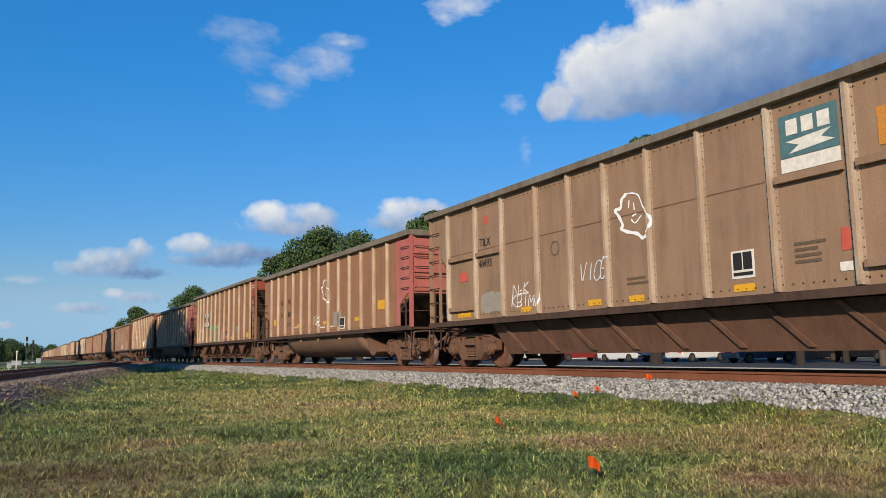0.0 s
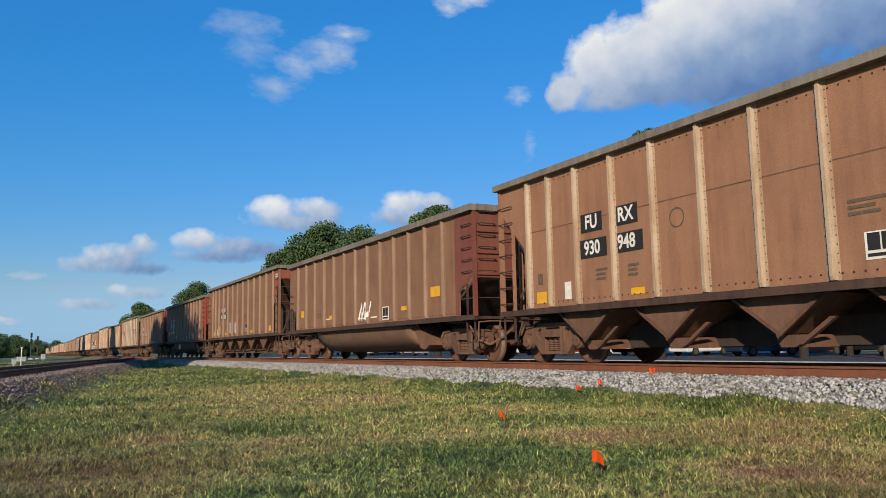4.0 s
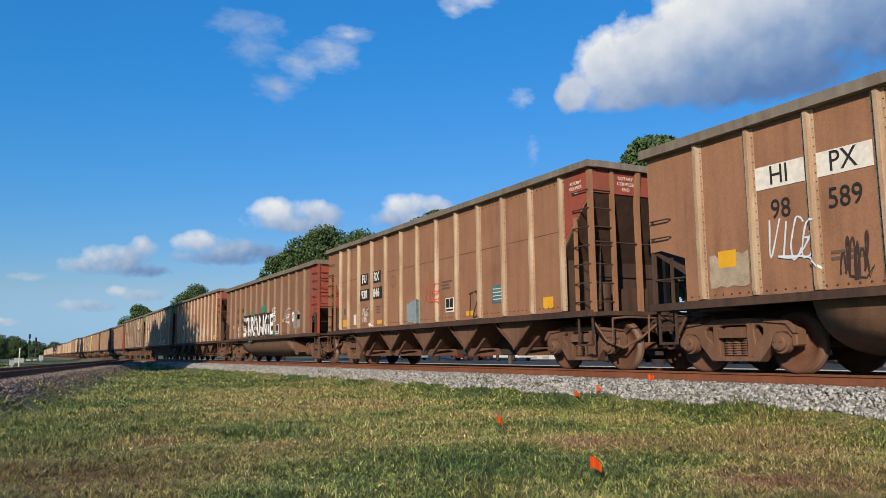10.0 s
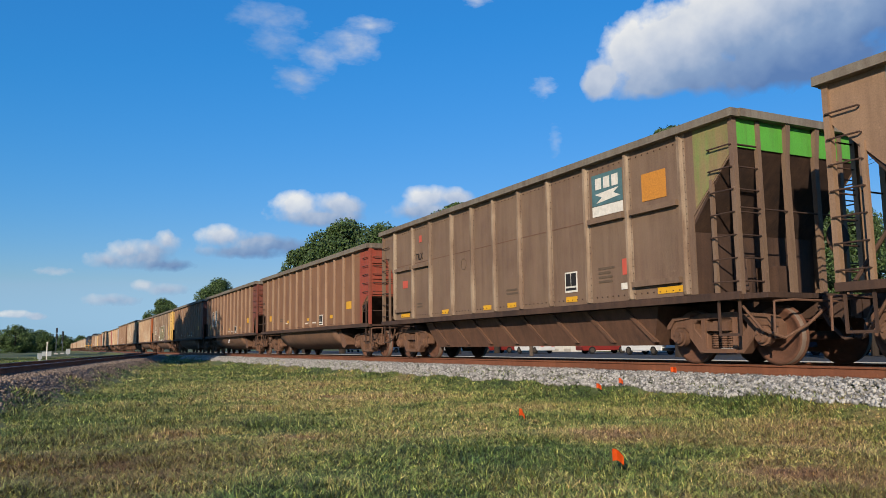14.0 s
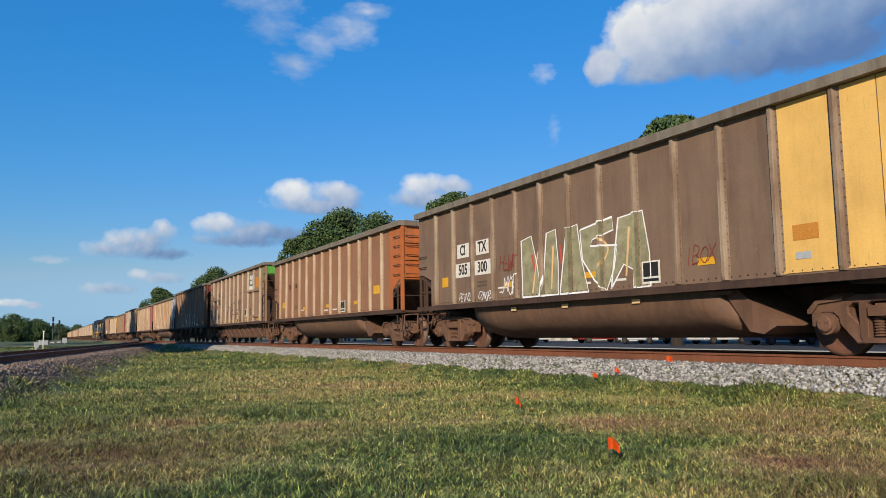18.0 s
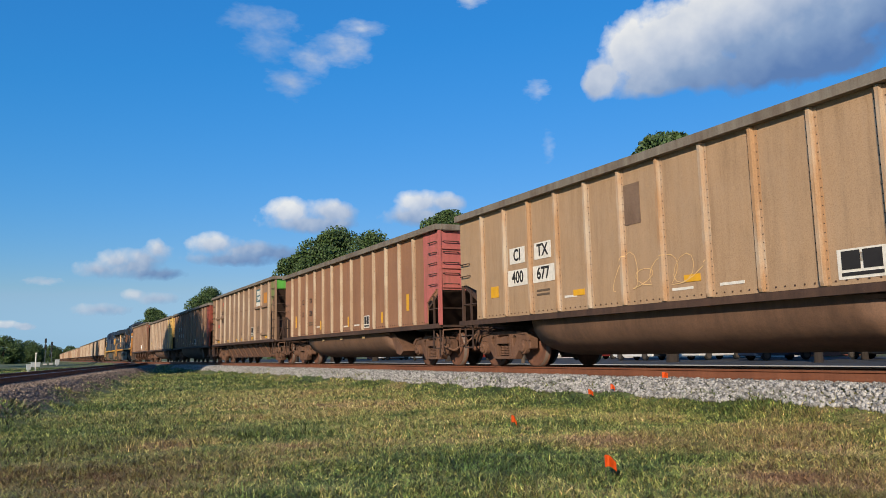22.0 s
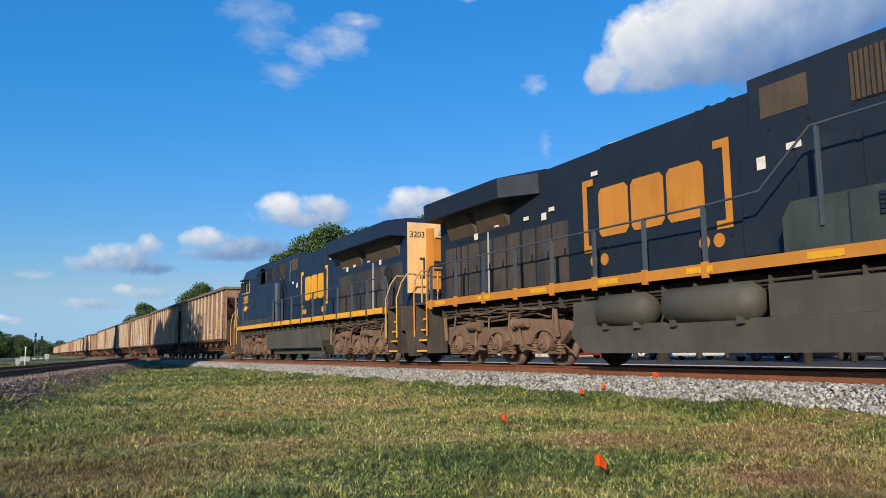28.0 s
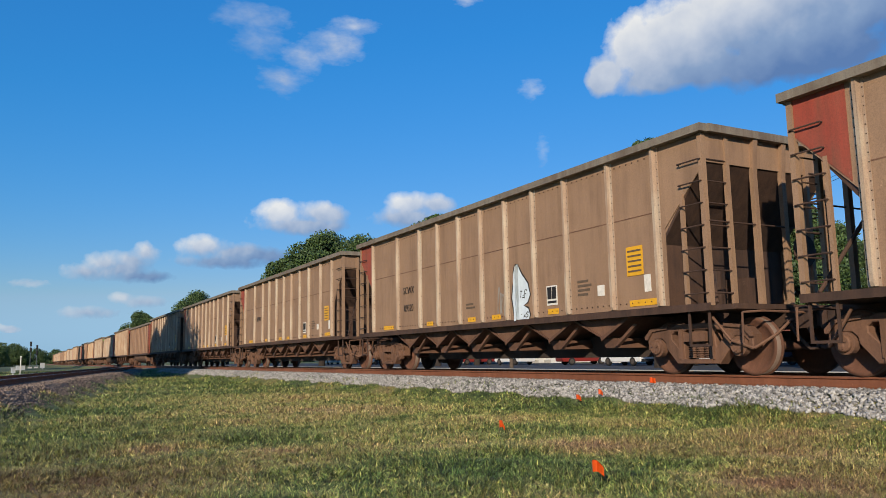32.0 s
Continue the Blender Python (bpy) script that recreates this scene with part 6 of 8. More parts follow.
    tube(bm, [(6.9, -0.5, 4.64), (6.9, -0.5, 4.76), (7.3, -0.5, 4.76), (7.3, -0.5, 4.64)], 0.02, 6)
    tube(bm, [(7.6, 0.4, 4.6), (7.6, 0.4, 4.76), (8.0, 0.4, 4.74), (8.0, 0.4, 4.6)], 0.02, 6)
    rod(bm, (6.3, 0, 4.6), (6.3, 0, 4.85), 0.02, 6)
    rod(bm, (6.6, 0.4, 4.6), (6.6, 0.4, 4.8), 0.02, 6)
    part("roof_grab", bm, M["black"], loco)
    bm = B()
    lathe(bm, [(0.03, 0), (0.27, 0.0), (0.29, 0.02), (0.27, 0.04), (0.22, 0.03), (0.05, 0.05)], 20, "y")
    for v in bm.verts:
        v.co.x += -8.9
        v.co.y += 1.0
        v.co.z += 2.75
    part("hand_brake", bm, M["black"], loco)
    for x in (-6.85, 6.85):
        three_axle_bogie(loco, x)
    return tagged(loco, label, "locomotive", "locomotives")


# type, colour of the ends, colour of the sides, then what is written or painted on the side
CARS = [
    ("rapid", "green", "brown_c", "TILX|48493"), ("gondola", "pink", "brown_a", "CITX|41262"), ("five", "red", "brown_a", "FU RX|930 802"),
    ("gondola", "pink", "brown_a", "CITX|41291"), ("five", "red", "brown_a", "FU RX|930 948"), ("gondola", "darkred", "brown_b", ""),
    ("five", "red", "brown_b", "FU RX|932 282"), ("gondola", "red", "brown_b", "FU RX|964 247"), ("gondola", "red", "brown_b", "FU RX|96 37 56"),
    ("rapid", "green", "brown_c", "TILX|48663"), ("gondola", "red", "brown_a", "HI PX|98 589"), ("five", "red", "brown_a", "FU RX|930 846"),
    ("gondola", "red", "brown_b", "FL RX|96 215"), ("five", "red", "brown_a", "FU RX|930 736"), ("rapid", "green", "brown_c", "TILX|"),
    ("rapid", "green", "brown_d", "TILX|"), ("gondola", "red", "brown_b", ""), ("gondola", "darkred", "brown_b", "FU RX|964 217"),
    ("gondola", "darkred", "brown_b", "HI PX|24 239"), ("gondola", "yellow", "brown_d", "CI TX|505 300"), ("gondola", "orange", "brown_a", "GE FX|"),
    ("rapid", "green", "brown_c", "TILX|48500"), ("five", "red", "brown_b", "FU RX|932 279"), ("gondola", "white", "tan", "CI TX|400 677"),
    ("gondola", "pink", "brown_a", "CITX|31228"), ("rapid", "green", "brown_c", "TILX|48393"), ("gondola", "red", "brown_b", "FU RX|96 37 24"),
    ("gondola", "yellow", "brown_c", ""), ("five", "red", "brown_b", ""), ("loco_front",), ("loco_rear",),
    ("six", "brown_c", "brown_c", "SCWX|09617"), ("six", "brown_c", "brown_c", "SCWX|09033"), ("six", "brown_c", "brown_c", "SCWX|09320"),
] + [("six", "brown_c", "brown_c", "SCWX|")] * 3 + [(k, e, b, "") for k, e, b in (("gondola", "red", "brown_b"), ("five", "red", "brown_a"), ("gondola", "pink", "brown_c"), ("rapid", "green", "brown_c"), ("gondola", "darkred", "tan"), ("five", "red", "brown_b"))] * 3
LENGTH, LOCO_LENGTH, BODY = 16.18, 22.30, 15.0


def travelled(t):
    return -18.171 + 17.0296 * t - 0.003397 * t * t


TEMPLATES, TRAIN = {}, []
place = 0.59 - LENGTH
for spec in CARS:
    kind = spec[0]
    if kind.startswith("loco"):
        if kind == "loco_front":
            car = locomotive("loco_dark", "loco_orange", 5.7, M["loco_orange"], M["loco_dark"], (M["loco_rail"], M["loco_orange"]), "dirty navy and gold diesel locomotive, cab leading")
            logo_block(car, -3.8, -0.975, 1.95, -1, M["loco_orange"], 3.85)
            words_on(car, "550", 7.1, -1.506, 2.97, 0.60, M["loco_orange"], "road_number", "gold road number", 0.012)
            bolt(car, 7.1, -1.508, 2.58, 1, M["loco_orange"])
            words_on(car.children[[o.name.split(".")[0] for o in car.children].index("number_board")], "550", 0, -0.041, 0, 0.17, M["paint_black"], "road_number")
        else:
            car = locomotive("loco_blue", "loco_yellow", 2.9, M["loco_blue"], M["loco_cream"], (M["loco_rail"], M["rail_cream"]), "navy blue and gold diesel locomotive, cab trailing")
            logo_block(car, -3.1, 0.975, 1.85, 1, M["loco_yellow"], 3.40)
            for words, x, y, z, size, m in (("3203", 7.75, 1.506, 2.98, 0.5, "loco_yellow"),):
                part("road_number", lettering(words, size, M[m], 0.01), None, car, "gold road number", at=Matrix.Translation((x, y, z)) @ Matrix.Rotation(radians(180), 4, "Z") @ FACE)
            bolt(car, 7.75, 1.508, 2.56, -1, M["loco_yellow"])
            part("road_number", lettering("3203", 0.26, M["paint_black"]), None, car, "dark stencilled road number", at=Matrix.Translation((-10.246, 0.62, 3.9)) @ Matrix.Rotation(radians(-90), 4, "Z") @ FACE)
            bars = B()
            box(bars, -10.248, -10.242, 0.36, 0.42, 2.55, 3.2)
            box(bars, -10.248, -10.242, 0.42, 0.54, 3.12, 3.2)
            box(bars, -10.248, -10.242, 0.42, 0.54, 2.55, 2.63)
            box(bars, -10.748, -10.741, -0.3, 0.3, 2.75, 3.05)
            part("painted_mark", bars, M["loco_blue"], car)
        middle, place = place + LOCO_LENGTH / 2, place + LOCO_LENGTH
        TRAIN.append((car, middle + (0.34 if kind == "loco_rear" else 0.0), spec))
        continue
    middle, place = place + LENGTH / 2, place + LENGTH
    if kind == "six":
        middle += 0.40
    if kind not in TEMPLATES:
        TEMPLATES[kind] = gondola() if kind == "gondola" else hopper(kind)
        car = TEMPLATES[kind]
    else:
        car = copy_thing(TEMPLATES[kind], Matrix.Identity(4))
    repaint(car, spec[2], spec[1])
    look_of = {"gondola": "dusty brown steel coal gondola with ribbed sides", "five": "brown ribbed coal hopper with bays underneath", "rapid": "brown riveted rapid-discharge coal hopper", "six": "tan-brown ribbed coal hopper with shallow bays"}[kind]
    tagged(car, look_of + (", %s ends" % spec[1] if spec[1] in ("red", "pink", "yellow", "white", "green", "orange") else ""), "freight car", "cars of the coal train")
    TRAIN.append((car, middle, spec))


# ---- what is painted and stencilled on the sides ----
Y = SIDE - 0.006


def wording(car, x, z, rows, w, material="paint_faint", gap=0.085):
    """Stencilled lines too small to read: plain bars."""
    bm = B()
    rng = random.Random(int(x * 100))
    for i in range(rows):
        a = w * rng.uniform(0.6, 1.0)
        box(bm, x - w / 2, x - w / 2 + a, Y - 0.002, Y + 0.004, z - gap * i, z - gap * i + 0.045)
    part("stencil", bm, M[material], car)


def data_box(car, x, z, w=0.42, h=0.42):
    p = plate(car, "data_panel", x, Y, z, w, h, M["paint_white"])
    for q in (-1, 1):
        plate(p, "data_field", q * w * 0.22, -0.006, 0.05, w * 0.38, h * 0.62, M["paint_black"])
    plate(p, "data_field", 0, -0.006, -h * 0.34, w * 0.84, h * 0.12, M["paint_black"])


def marks(car, words, z, style, xs=(-4.25, -3.28), size=0.30, step=0.50):
    """Reporting marks and numbers, split by the post between panels."""
    ink = {"black": M["paint_white"], "white": M["paint_black"], "none": M["paint_black"], "pale": M["paint_white"]}[style]
    for row, line in enumerate(words.split("|")):
        if not line:
            continue
        for x, word in zip(xs, line.split()):
            zz = z - row * step
            if style in ("black", "white"):
                w = 0.18 + 0.22 * len(word)
                plate(car, "mark_panel", x, Y, zz, w + (size - 0.3) * 1.2, 0.27 if size < 0.25 else 0.36 if size < 0.35 else 0.48, M["paint_black" if style == "black" else "paint_white"])
            words_on(car, word, x, Y - 0.008, zz, size * (1.0 if style == "none" else 1.22), ink, "reporting_mark", bold=0.0 if style == "none" else 0.008, stretch=0.86)


def zigzag(car, x, z, w, h, material, seed, width=0.05, loops=9):
    """A quick sprayed tag: looping strokes of uneven height, then a tail."""
    rng = random.Random(seed)
    pts, n = [], 12
    loops = loops + 2
    high = [rng.uniform(0.45, 1.0) for _ in range(loops + 1)]
    base = [rng.uniform(0.0, 0.25) for _ in range(loops + 1)]
    lean, wide = rng.uniform(0.1, 0.35), rng.uniform(0.5, 1.1) / loops
    for i in range(loops * n + 1):
        k, a = i // n, 2 * math.pi * i / n
        k = min(k, loops)
        up = base[k] + (high[k] - base[k]) * (0.5 - 0.5 * math.cos(a)) ** (0.7 if k % 3 else 1.6)
        pts.append((0.08 + 0.8 * i / (loops * n) + wide * math.sin(a) * (0.6 if k % 2 else -0.35) + lean * (up - 0.5) * 0.3, up))
    pts += [(1.0, 0.25), (0.75, 0.02), (0.3, 0.08)] if seed % 2 else [(1.0, 0.5)]
    stroke(car, [(a * w, b * h) for a, b in pts], x - w / 2, Y - 0.004, z - h / 2, 1.0, width * 0.75, M[material], "graffiti")


def spray(car, points, width, material, closed=False):
    """A sprayed line that swings smoothly through its points."""
    p = [Vector(q) for q in points]
    p = [p[-1]] + p + [p[0], p[1]] if closed else [p[0] * 2 - p[1]] + p + [p[-1] * 2 - p[-2]]
    out = []
    for a, b, c, d in zip(p, p[1:], p[2:], p[3:]):
        for i in range(5):
            t = i / 5
            out.append(0.5 * (2 * b + (c - a) * t + (2 * a - 5 * b + 4 * c - d) * t * t + (3 * b - a - 3 * c + d) * t ** 3))
    out.append(p[-2])
    stroke(car, [(q.x, q.y) for q in out], 0, Y - 0.004, 0, 1.0, width, M[material])


def sprayed_fill(car, points, material):
    bm = B()
    prism(bm, points, Y - 0.003, Y - 0.001)
    painted(car, "graffiti", mesh_of("graffiti", bm, M[material]), Matrix.Identity(4))


def ribbons(car, lines, width, material, curvy=True):
    """One tag: several sprayed lines in one mesh, each swinging through its points."""
    bm, lift = B(), 0.0
    for line in lines:
        p = [Vector(q) for q in line]
        if curvy and len(p) > 2:
            p = [p[0] * 2 - p[1]] + p + [p[-1] * 2 - p[-2]]
            out = []
            for a, b, c, d in zip(p, p[1:], p[2:], p[3:]):
                for i in range(5):
                    t = i / 5
                    out.append(0.5 * (2 * b + (c - a) * t + (2 * a - 5 * b + 4 * c - d) * t * t + (3 * b - a - 3 * c + d) * t ** 3))
            p = out + [p[-2]]
        rows = []
        for i, q in enumerate(p):
            d = p[min(i + 1, len(p) - 1)] - p[max(i - 1, 0)]
            d = d.normalized() if d.length > 1e-5 else Vector((1, 0))
            n = Vector((-d.y, d.x)) * width * 0.5 * (1 + 0.22 * math.sin(i * 1.3))
            lift += 0.00012
            rows.append([bm.verts.new((e.x, -lift, e.y)) for e in (q - n, q + n)])
        for a, b in zip(rows, rows[1:]):
            bm.faces.new((a[0], b[0], b[1], a[1]))
    painted(car, "graffiti", mesh_of("graffiti", bm, M[material]), Matrix.Translation((0, Y - 0.004, 0)))


# pen lines of hand-drawn capitals in a unit box
PEN = {
    "A": "00 51 a0,24 84", "B": "00 0a 7a 88 65 05,65 93 81 00", "D": "00 0a 69 a5 61 00", "C": "a9 7a 3a 06 03 30 70 a2", "E": "aa 0a 00 a0,05 75", "F": "aa 0a 00,05 75",
    "G": "a8 7a 3a 06 03 30 70 a4 55", "H": "0a 00,aa a0,05 a5", "I": "5a 50", "K": "0a 00,9a 05 a0", "M": "00 1a 54 9a a0", "N": "00 0a a0 aa",
    "O": "5a 16 03 50 90 a5 89 5a", "P": "00 0a 7a a8 75 04", "R": "00 0a 7a a8 75 05 a0", "S": "a9 6a 18 26 84 92 40 01", "T": "0a aa,5a 50",
    "U": "0a 03 40 70 a3 aa", "V": "0a 40 aa", "W": "0a 20 56 80 aa", "Y": "0a 55 aa,55 40", "Z": "0a aa 00 a0", "X": "0a a0,aa 00",
}


def tag(car, text, x, z, w, h, material, seed=1, width=0.035, slant=0.15, curvy=True, tail=False):
    """A word written by hand with a spray can, about x and z."""
    rng = random.Random(seed)
    lines, n = [], len(text)
    for k, letter in enumerate(text):
        cell = w / n
        x0, grow, drop = x - w / 2 + cell * k, rng.uniform(0.85, 1.15), rng.uniform(-0.08, 0.08) * h
        for line in PEN[letter].split(","):
            pts = []
            for q in line.split():
                u, v = int(q[0], 16) / 10, int(q[1], 16) / 10
                u, v = u + rng.uniform(-0.06, 0.06), v + rng.uniform(-0.06, 0.06)
                pts.append((x0 + cell * 0.86 * u + slant * h * (v - 0.5), z + drop + h * grow * (v - 0.5)))
            lines.append(pts)
    if tail:
        lines.append([(x + w * 0.42, z + h * 0.1), (x + w * 0.1, z - h * 0.55), (x - w * 0.3, z - h * 0.5), (x + w * 0.3, z - h * 0.62), (x + w * 0.55, z - h * 1.0)])
    ribbons(car, lines, width * 0.66, material, curvy)


def painted_face(car, x, z, size, material):
    """A hand-painted hooded face: a thick open outline, a thin jaw, eyes and a mouth."""
    at = lambda pts: [(x + size * a, z + size * b) for a, b in pts]
    ribbons(car, [at([(-0.18, 0.43), (-0.30, 0.35), (-0.34, 0.20), (-0.49, 0.18), (-0.39, 0.05), (-0.30, -0.12), (-0.34, -0.18), (-0.18, -0.26), (0.07, -0.33), (0.19, -0.42), (0.29, -0.39)])], 0.055 * size / 0.9, material)
    ribbons(car, [at([(0.29, -0.39), (0.40, -0.28), (0.43, -0.11), (0.34, 0.05), (0.24, 0.12), (0.14, 0.34), (0.0, 0.41), (-0.18, 0.43)]), at([(-0.10, 0.30), (-0.13, 0.17)]), at([(0.01, 0.24), (0.02, 0.10)]), at([(-0.07, -0.05), (0.03, -0.13), (0.19, -0.02)]), at([(0.07, 0.03), (-0.04, 0.0)])], 0.026, material)


def smear(car, x0, x1, z0, z1, material, seed):
    """A rolled-over patch with an uneven edge."""
    rng = random.Random(seed)
    n = 7
    pts = [(x0 + (x1 - x0) * i / n, z0 + rng.uniform(0, 0.12) * (z1 - z0)) for i in range(n + 1)] + [(x1 - (x1 - x0) * i / n, z1 - rng.uniform(0, 0.22) * (z1 - z0)) for i in range(n + 1)]
    sprayed_fill(car, pts, material)


def decorate(car, kind, spec, k):
    rng = random.Random(100 + k)
    if kind == "rapid":
        red = plate(car, "tree_emblem", -4.65, Y, 3.45, 0.16, 0.2, M["spray_red"])
        marks(car, spec[3], 2.93, "none", (-4.72,), 0.27)
        for x in (-5.75, -3.1, -0.82, 0.32, 2.65, 5.5):
            plate(car, "reflector", x, Y, 1.27, 0.38 if abs(x) < 5 else 0.62, 0.11, M["reflect"])
        data_box(car, 2.65, 1.62)
        logo = plate(car, "logo_panel", 3.9, Y, 3.35, 0.92, 0.62, M["teal"], "faded teal panel with cream shapes")
        for i in range(3):
            plate(logo, "logo_slab", -0.25 + 0.25 * i, -0.006, 0.12, 0.18, 0.22, M["paint_white"])
        part("logo_arrow", prism(B(), [(-0.36, -0.08), (0.36, -0.03), (0.2, -0.12), (0.4, -0.2), (-0.32, -0.26), (-0.15, -0.16)], -0.009, -0.005), M["paint_white"], logo)
        plate(car, "logo_strip", 3.9, Y, 2.93, 0.92, 0.2, M["paint_white"])
        wording(car, 3.9, 2.9, 1, 0.8, "paint_black")
        n = plate(car, "notice", 5.2, Y, 3.15, 0.62, 0.5, M["notice"])
        wording(car, 3.8, 1.78, 4, 0.5)
        plate(car, "small_label", 4.35, Y, 1.78, 0.16, 0.3, M["spray_red"])
        plate(car, "small_label", 4.35, Y, 1.42, 0.26, 0.12, M["paint_white"])
        plate(car, "red_patch", -5.75, Y, 2.2, 0.36, 0.22, M["spray_red"])
        for x0, x1, z in ((-6.4, -5.25, 2.66), (-5.05, -4.05, 2.66), (3.35, 4.4, 2.74), (4.6, 5.8, 2.74), (-6.4, -5.25, 1.42), (4.6, 5.8, 1.42)):
            part("cross_bar", prism(B(), [(x0, z - 0.05), (x1, z - 0.05), (x1, z + 0.05), (x0, z + 0.05)], SIDE - 0.09, SIDE - 0.001), M[spec[2]], car)
        wording(car, -4.65, 1.55, 2, 0.5)
        wording(car, 0.4, 1.6, 2, 0.6)
        stroke(car, [(0.14 * math.cos(i * 0.35), 0.14 * math.sin(i * 0.35)) for i in range(19)], -2.0, Y - 0.003, 2.45, 1.0, 0.022, M["paint_faint"], "ring_emblem")
    elif kind == "six":
        marks(car, spec[3], 2.24, "none", (-4.35,), 0.28)
        for x in (-5.75, -3.06, -0.85, 0.28, 2.48, 5.12):
            plate(car, "reflector", x, Y, 1.25, 0.36 if abs(x) < 5 else 0.7, 0.11, M["reflect"])
        data_box(car, 2.45, 1.58, 0.36, 0.4)
        n = plate(car, "notice", 4.95, Y, 2.0, 0.42, 0.52, M["reflect"])
        for i in range(5):
            plate(n, "notice_line", 0, -0.006, 0.18 - 0.09 * i, 0.34, 0.03, M["paint_faint"])
        plate(car, "small_label", 4.0, Y, 1.55, 0.2, 0.2, M["paint_white"])
        plate(car, "small_label", 5.25, Y, 1.58, 0.16, 0.3, M["paint_white"])
        wording(car, 3.55, 1.75, 4, 0.5)
        wording(car, -0.85, 1.6, 2, 0.5)
    elif kind == "five":
        style = "pale" if spec[3].startswith("FU RX|932") else "black"
        marks(car, spec[3], 2.70 if style == "black" else 2.60, "black", (-4.25, -3.28) if style == "black" else (-4.05, -3.32), size=0.30 if style == "black" else 0.22, step=0.50 if style == "black" else 0.36)
        for x, z in ((-5.95, 1.36), (-3.05, 1.3), (2.42, 1.3), (5.65, 1.36)):
            plate(car, "reflector", x, Y, z, 0.34, 0.12 if abs(x) < 5 else 0.24, M["reflect"])
        data_box(car, 1.42, 1.56, 0.44, 0.36)
        wording(car, 1.28, 2.15, 3, 0.55)
        wording(car, -3.95, 1.75, 3, 0.45)
        wording(car, -3.1, 1.75, 3, 0.35)
        plate(car, "small_label", -5.05, Y, 1.45, 0.2, 0.34, M["paint_white"])
        plate(car, "small_label", -5.98, Y, 1.75, 0.16, 0.22, M["paint_faint"])
        stroke(car, [(0.16 * math.cos(i * 0.35), 0.16 * math.sin(i * 0.35)) for i in range(19)], -2.03, Y - 0.003, 2.45, 1.0, 0.022, M["paint_faint"], "ring_emblem")
        if k in (2, 4, 11, 13, 22):
            t = plate(car, "teal_notice", 3.75, Y, 1.68, 0.56, 0.4, M["teal"], "small teal notice with pale lines")
            for i in range(4):
                plate(t, "notice_line", 0, -0.006, 0.12 - 0.08 * i, 0.46, 0.02, M["paint_white"])
        for x, y, z, turn in ((7.0, SIDE - 0.012, 3.6, None),):
            for i, wd in enumerate(("ROTARY", "COUPLER", "END")):
                words_on(car, wd, 6.68, SIDE - 0.016, 3.66 - 0.10 * i, 0.09, M["paint_white"], "stencil")
                part("stencil", lettering(wd, 0.10, M["paint_white"]), None, car, at=Matrix.Translation((7.128, -0.62, 3.74 - 0.11 * i)) @ Matrix.Rotation(radians(90), 4, "Z") @ FACE)
    else:
        if spec[3]:
            style = "white" if spec[3].split("|")[0] in ("CI TX",) or "964" in spec[3] else "black" if spec[3].startswith("FU RX") else "none"
            text = spec[3] if " " in spec[3] else " ".join((spec[3].split("|")[0][:2], spec[3].split("|")[0][2:])) + "|" + spec[3].split("|")[1][:2] + " " + spec[3].split("|")[1][2:]
            if spec[3].startswith("HI PX|98"):
                plate(car, "mark_panel", -4.83, Y, 2.86, 0.84, 0.34, M["paint_white"])
                plate(car, "mark_panel", -3.83, Y, 2.86, 0.84, 0.34, M["paint_white"])
            marks(car, text, 2.86 if spec[3].startswith("HI PX|98") else 2.50, style, (-4.83, -3.83, -2.85), 0.40 if "964" in text or "98 589" in text else 0.30 if style != "none" else 0.27)
        tall = k in (8, 24)
        for x in (-2.62, 0.42, 3.45) if k not in (12,) else (-5.7, 2.95):
            plate(car, "reflector", x, Y, 1.50 if k != 12 else 1.75, 0.12 if tall else 0.36, 0.34 if tall else 0.12, M["reflect"])
        if k != 12:
            plate(car, "reflector", -5.85, Y, 1.75, 0.17 if tall else 0.34, 0.48 if tall else 0.26, M["reflect"])
            if spec[1] != "yellow":
                plate(car, "reflector", 5.4, Y, 1.84, 0.17 if tall else 0.52, 0.48 if tall else 0.27, M["reflect"])
        data_box(car, 2.15 if k != 23 else 3.4, 1.42, 0.46 if k != 23 else 0.7, 0.40)
        wording(car, -3.85, 1.62, 2, 0.5)
        wording(car, -2.85, 1.42, 1, 0.5, "paint_white")
        wording(car, 0.2, 1.32, 1, 0.5, "paint_white")
        wording(car, 1.25, 1.32, 1, 0.5, "paint_white")
        if k in (1, 3, 19, 24, 27):
            for x in (-2.6, -0.6, 1.6):
                plate(car, "tub_reflector", x, -1.40, 0.93, 0.22, 0.08, M["loco_cream"])
    # spray paint
    if k in (0, 1):
        painted_face(car, 0.36 if k == 0 else 0.55, 2.73 if k == 0 else 2.6, 1.0, "spray_white")
    if k == 0:
        tag(car, "VICE", -0.78, 1.88, 0.85, 0.34, "spray_pale", 3, 0.035)
        tag(car, "NAK", -3.25, 1.72, 0.62, 0.24, "spray_white", 4, 0.03)
        tag(car, "KBTMW", -3.08, 1.46, 1.1, 0.26, "spray_white", 5, 0.03)
        smear(car, -4.95, -4.1, 1.25, 1.8, "patch_grey", 2)
    elif k == 1:
        tag(car, "NAK", -0.4, 1.62, 0.72, 0.30, "spray_white", 6, 0.03, tail=True)
        smear(car, 1.28, 2.05, 1.3, 1.9, "patch_grey", 3)
    elif k == 2:
        spray(car, [(-2.81, 1.05), (-2.78, 1.72), (-2.58, 2.02), (-2.41, 1.8), (-2.37, 1.28), (-2.09, 1.01)], 0.06, "mint")
        spray(car, [(-2.41, 1.91), (-2.24, 2.01), (-2.02, 1.9), (-1.97, 1.7)], 0.06, "mint")
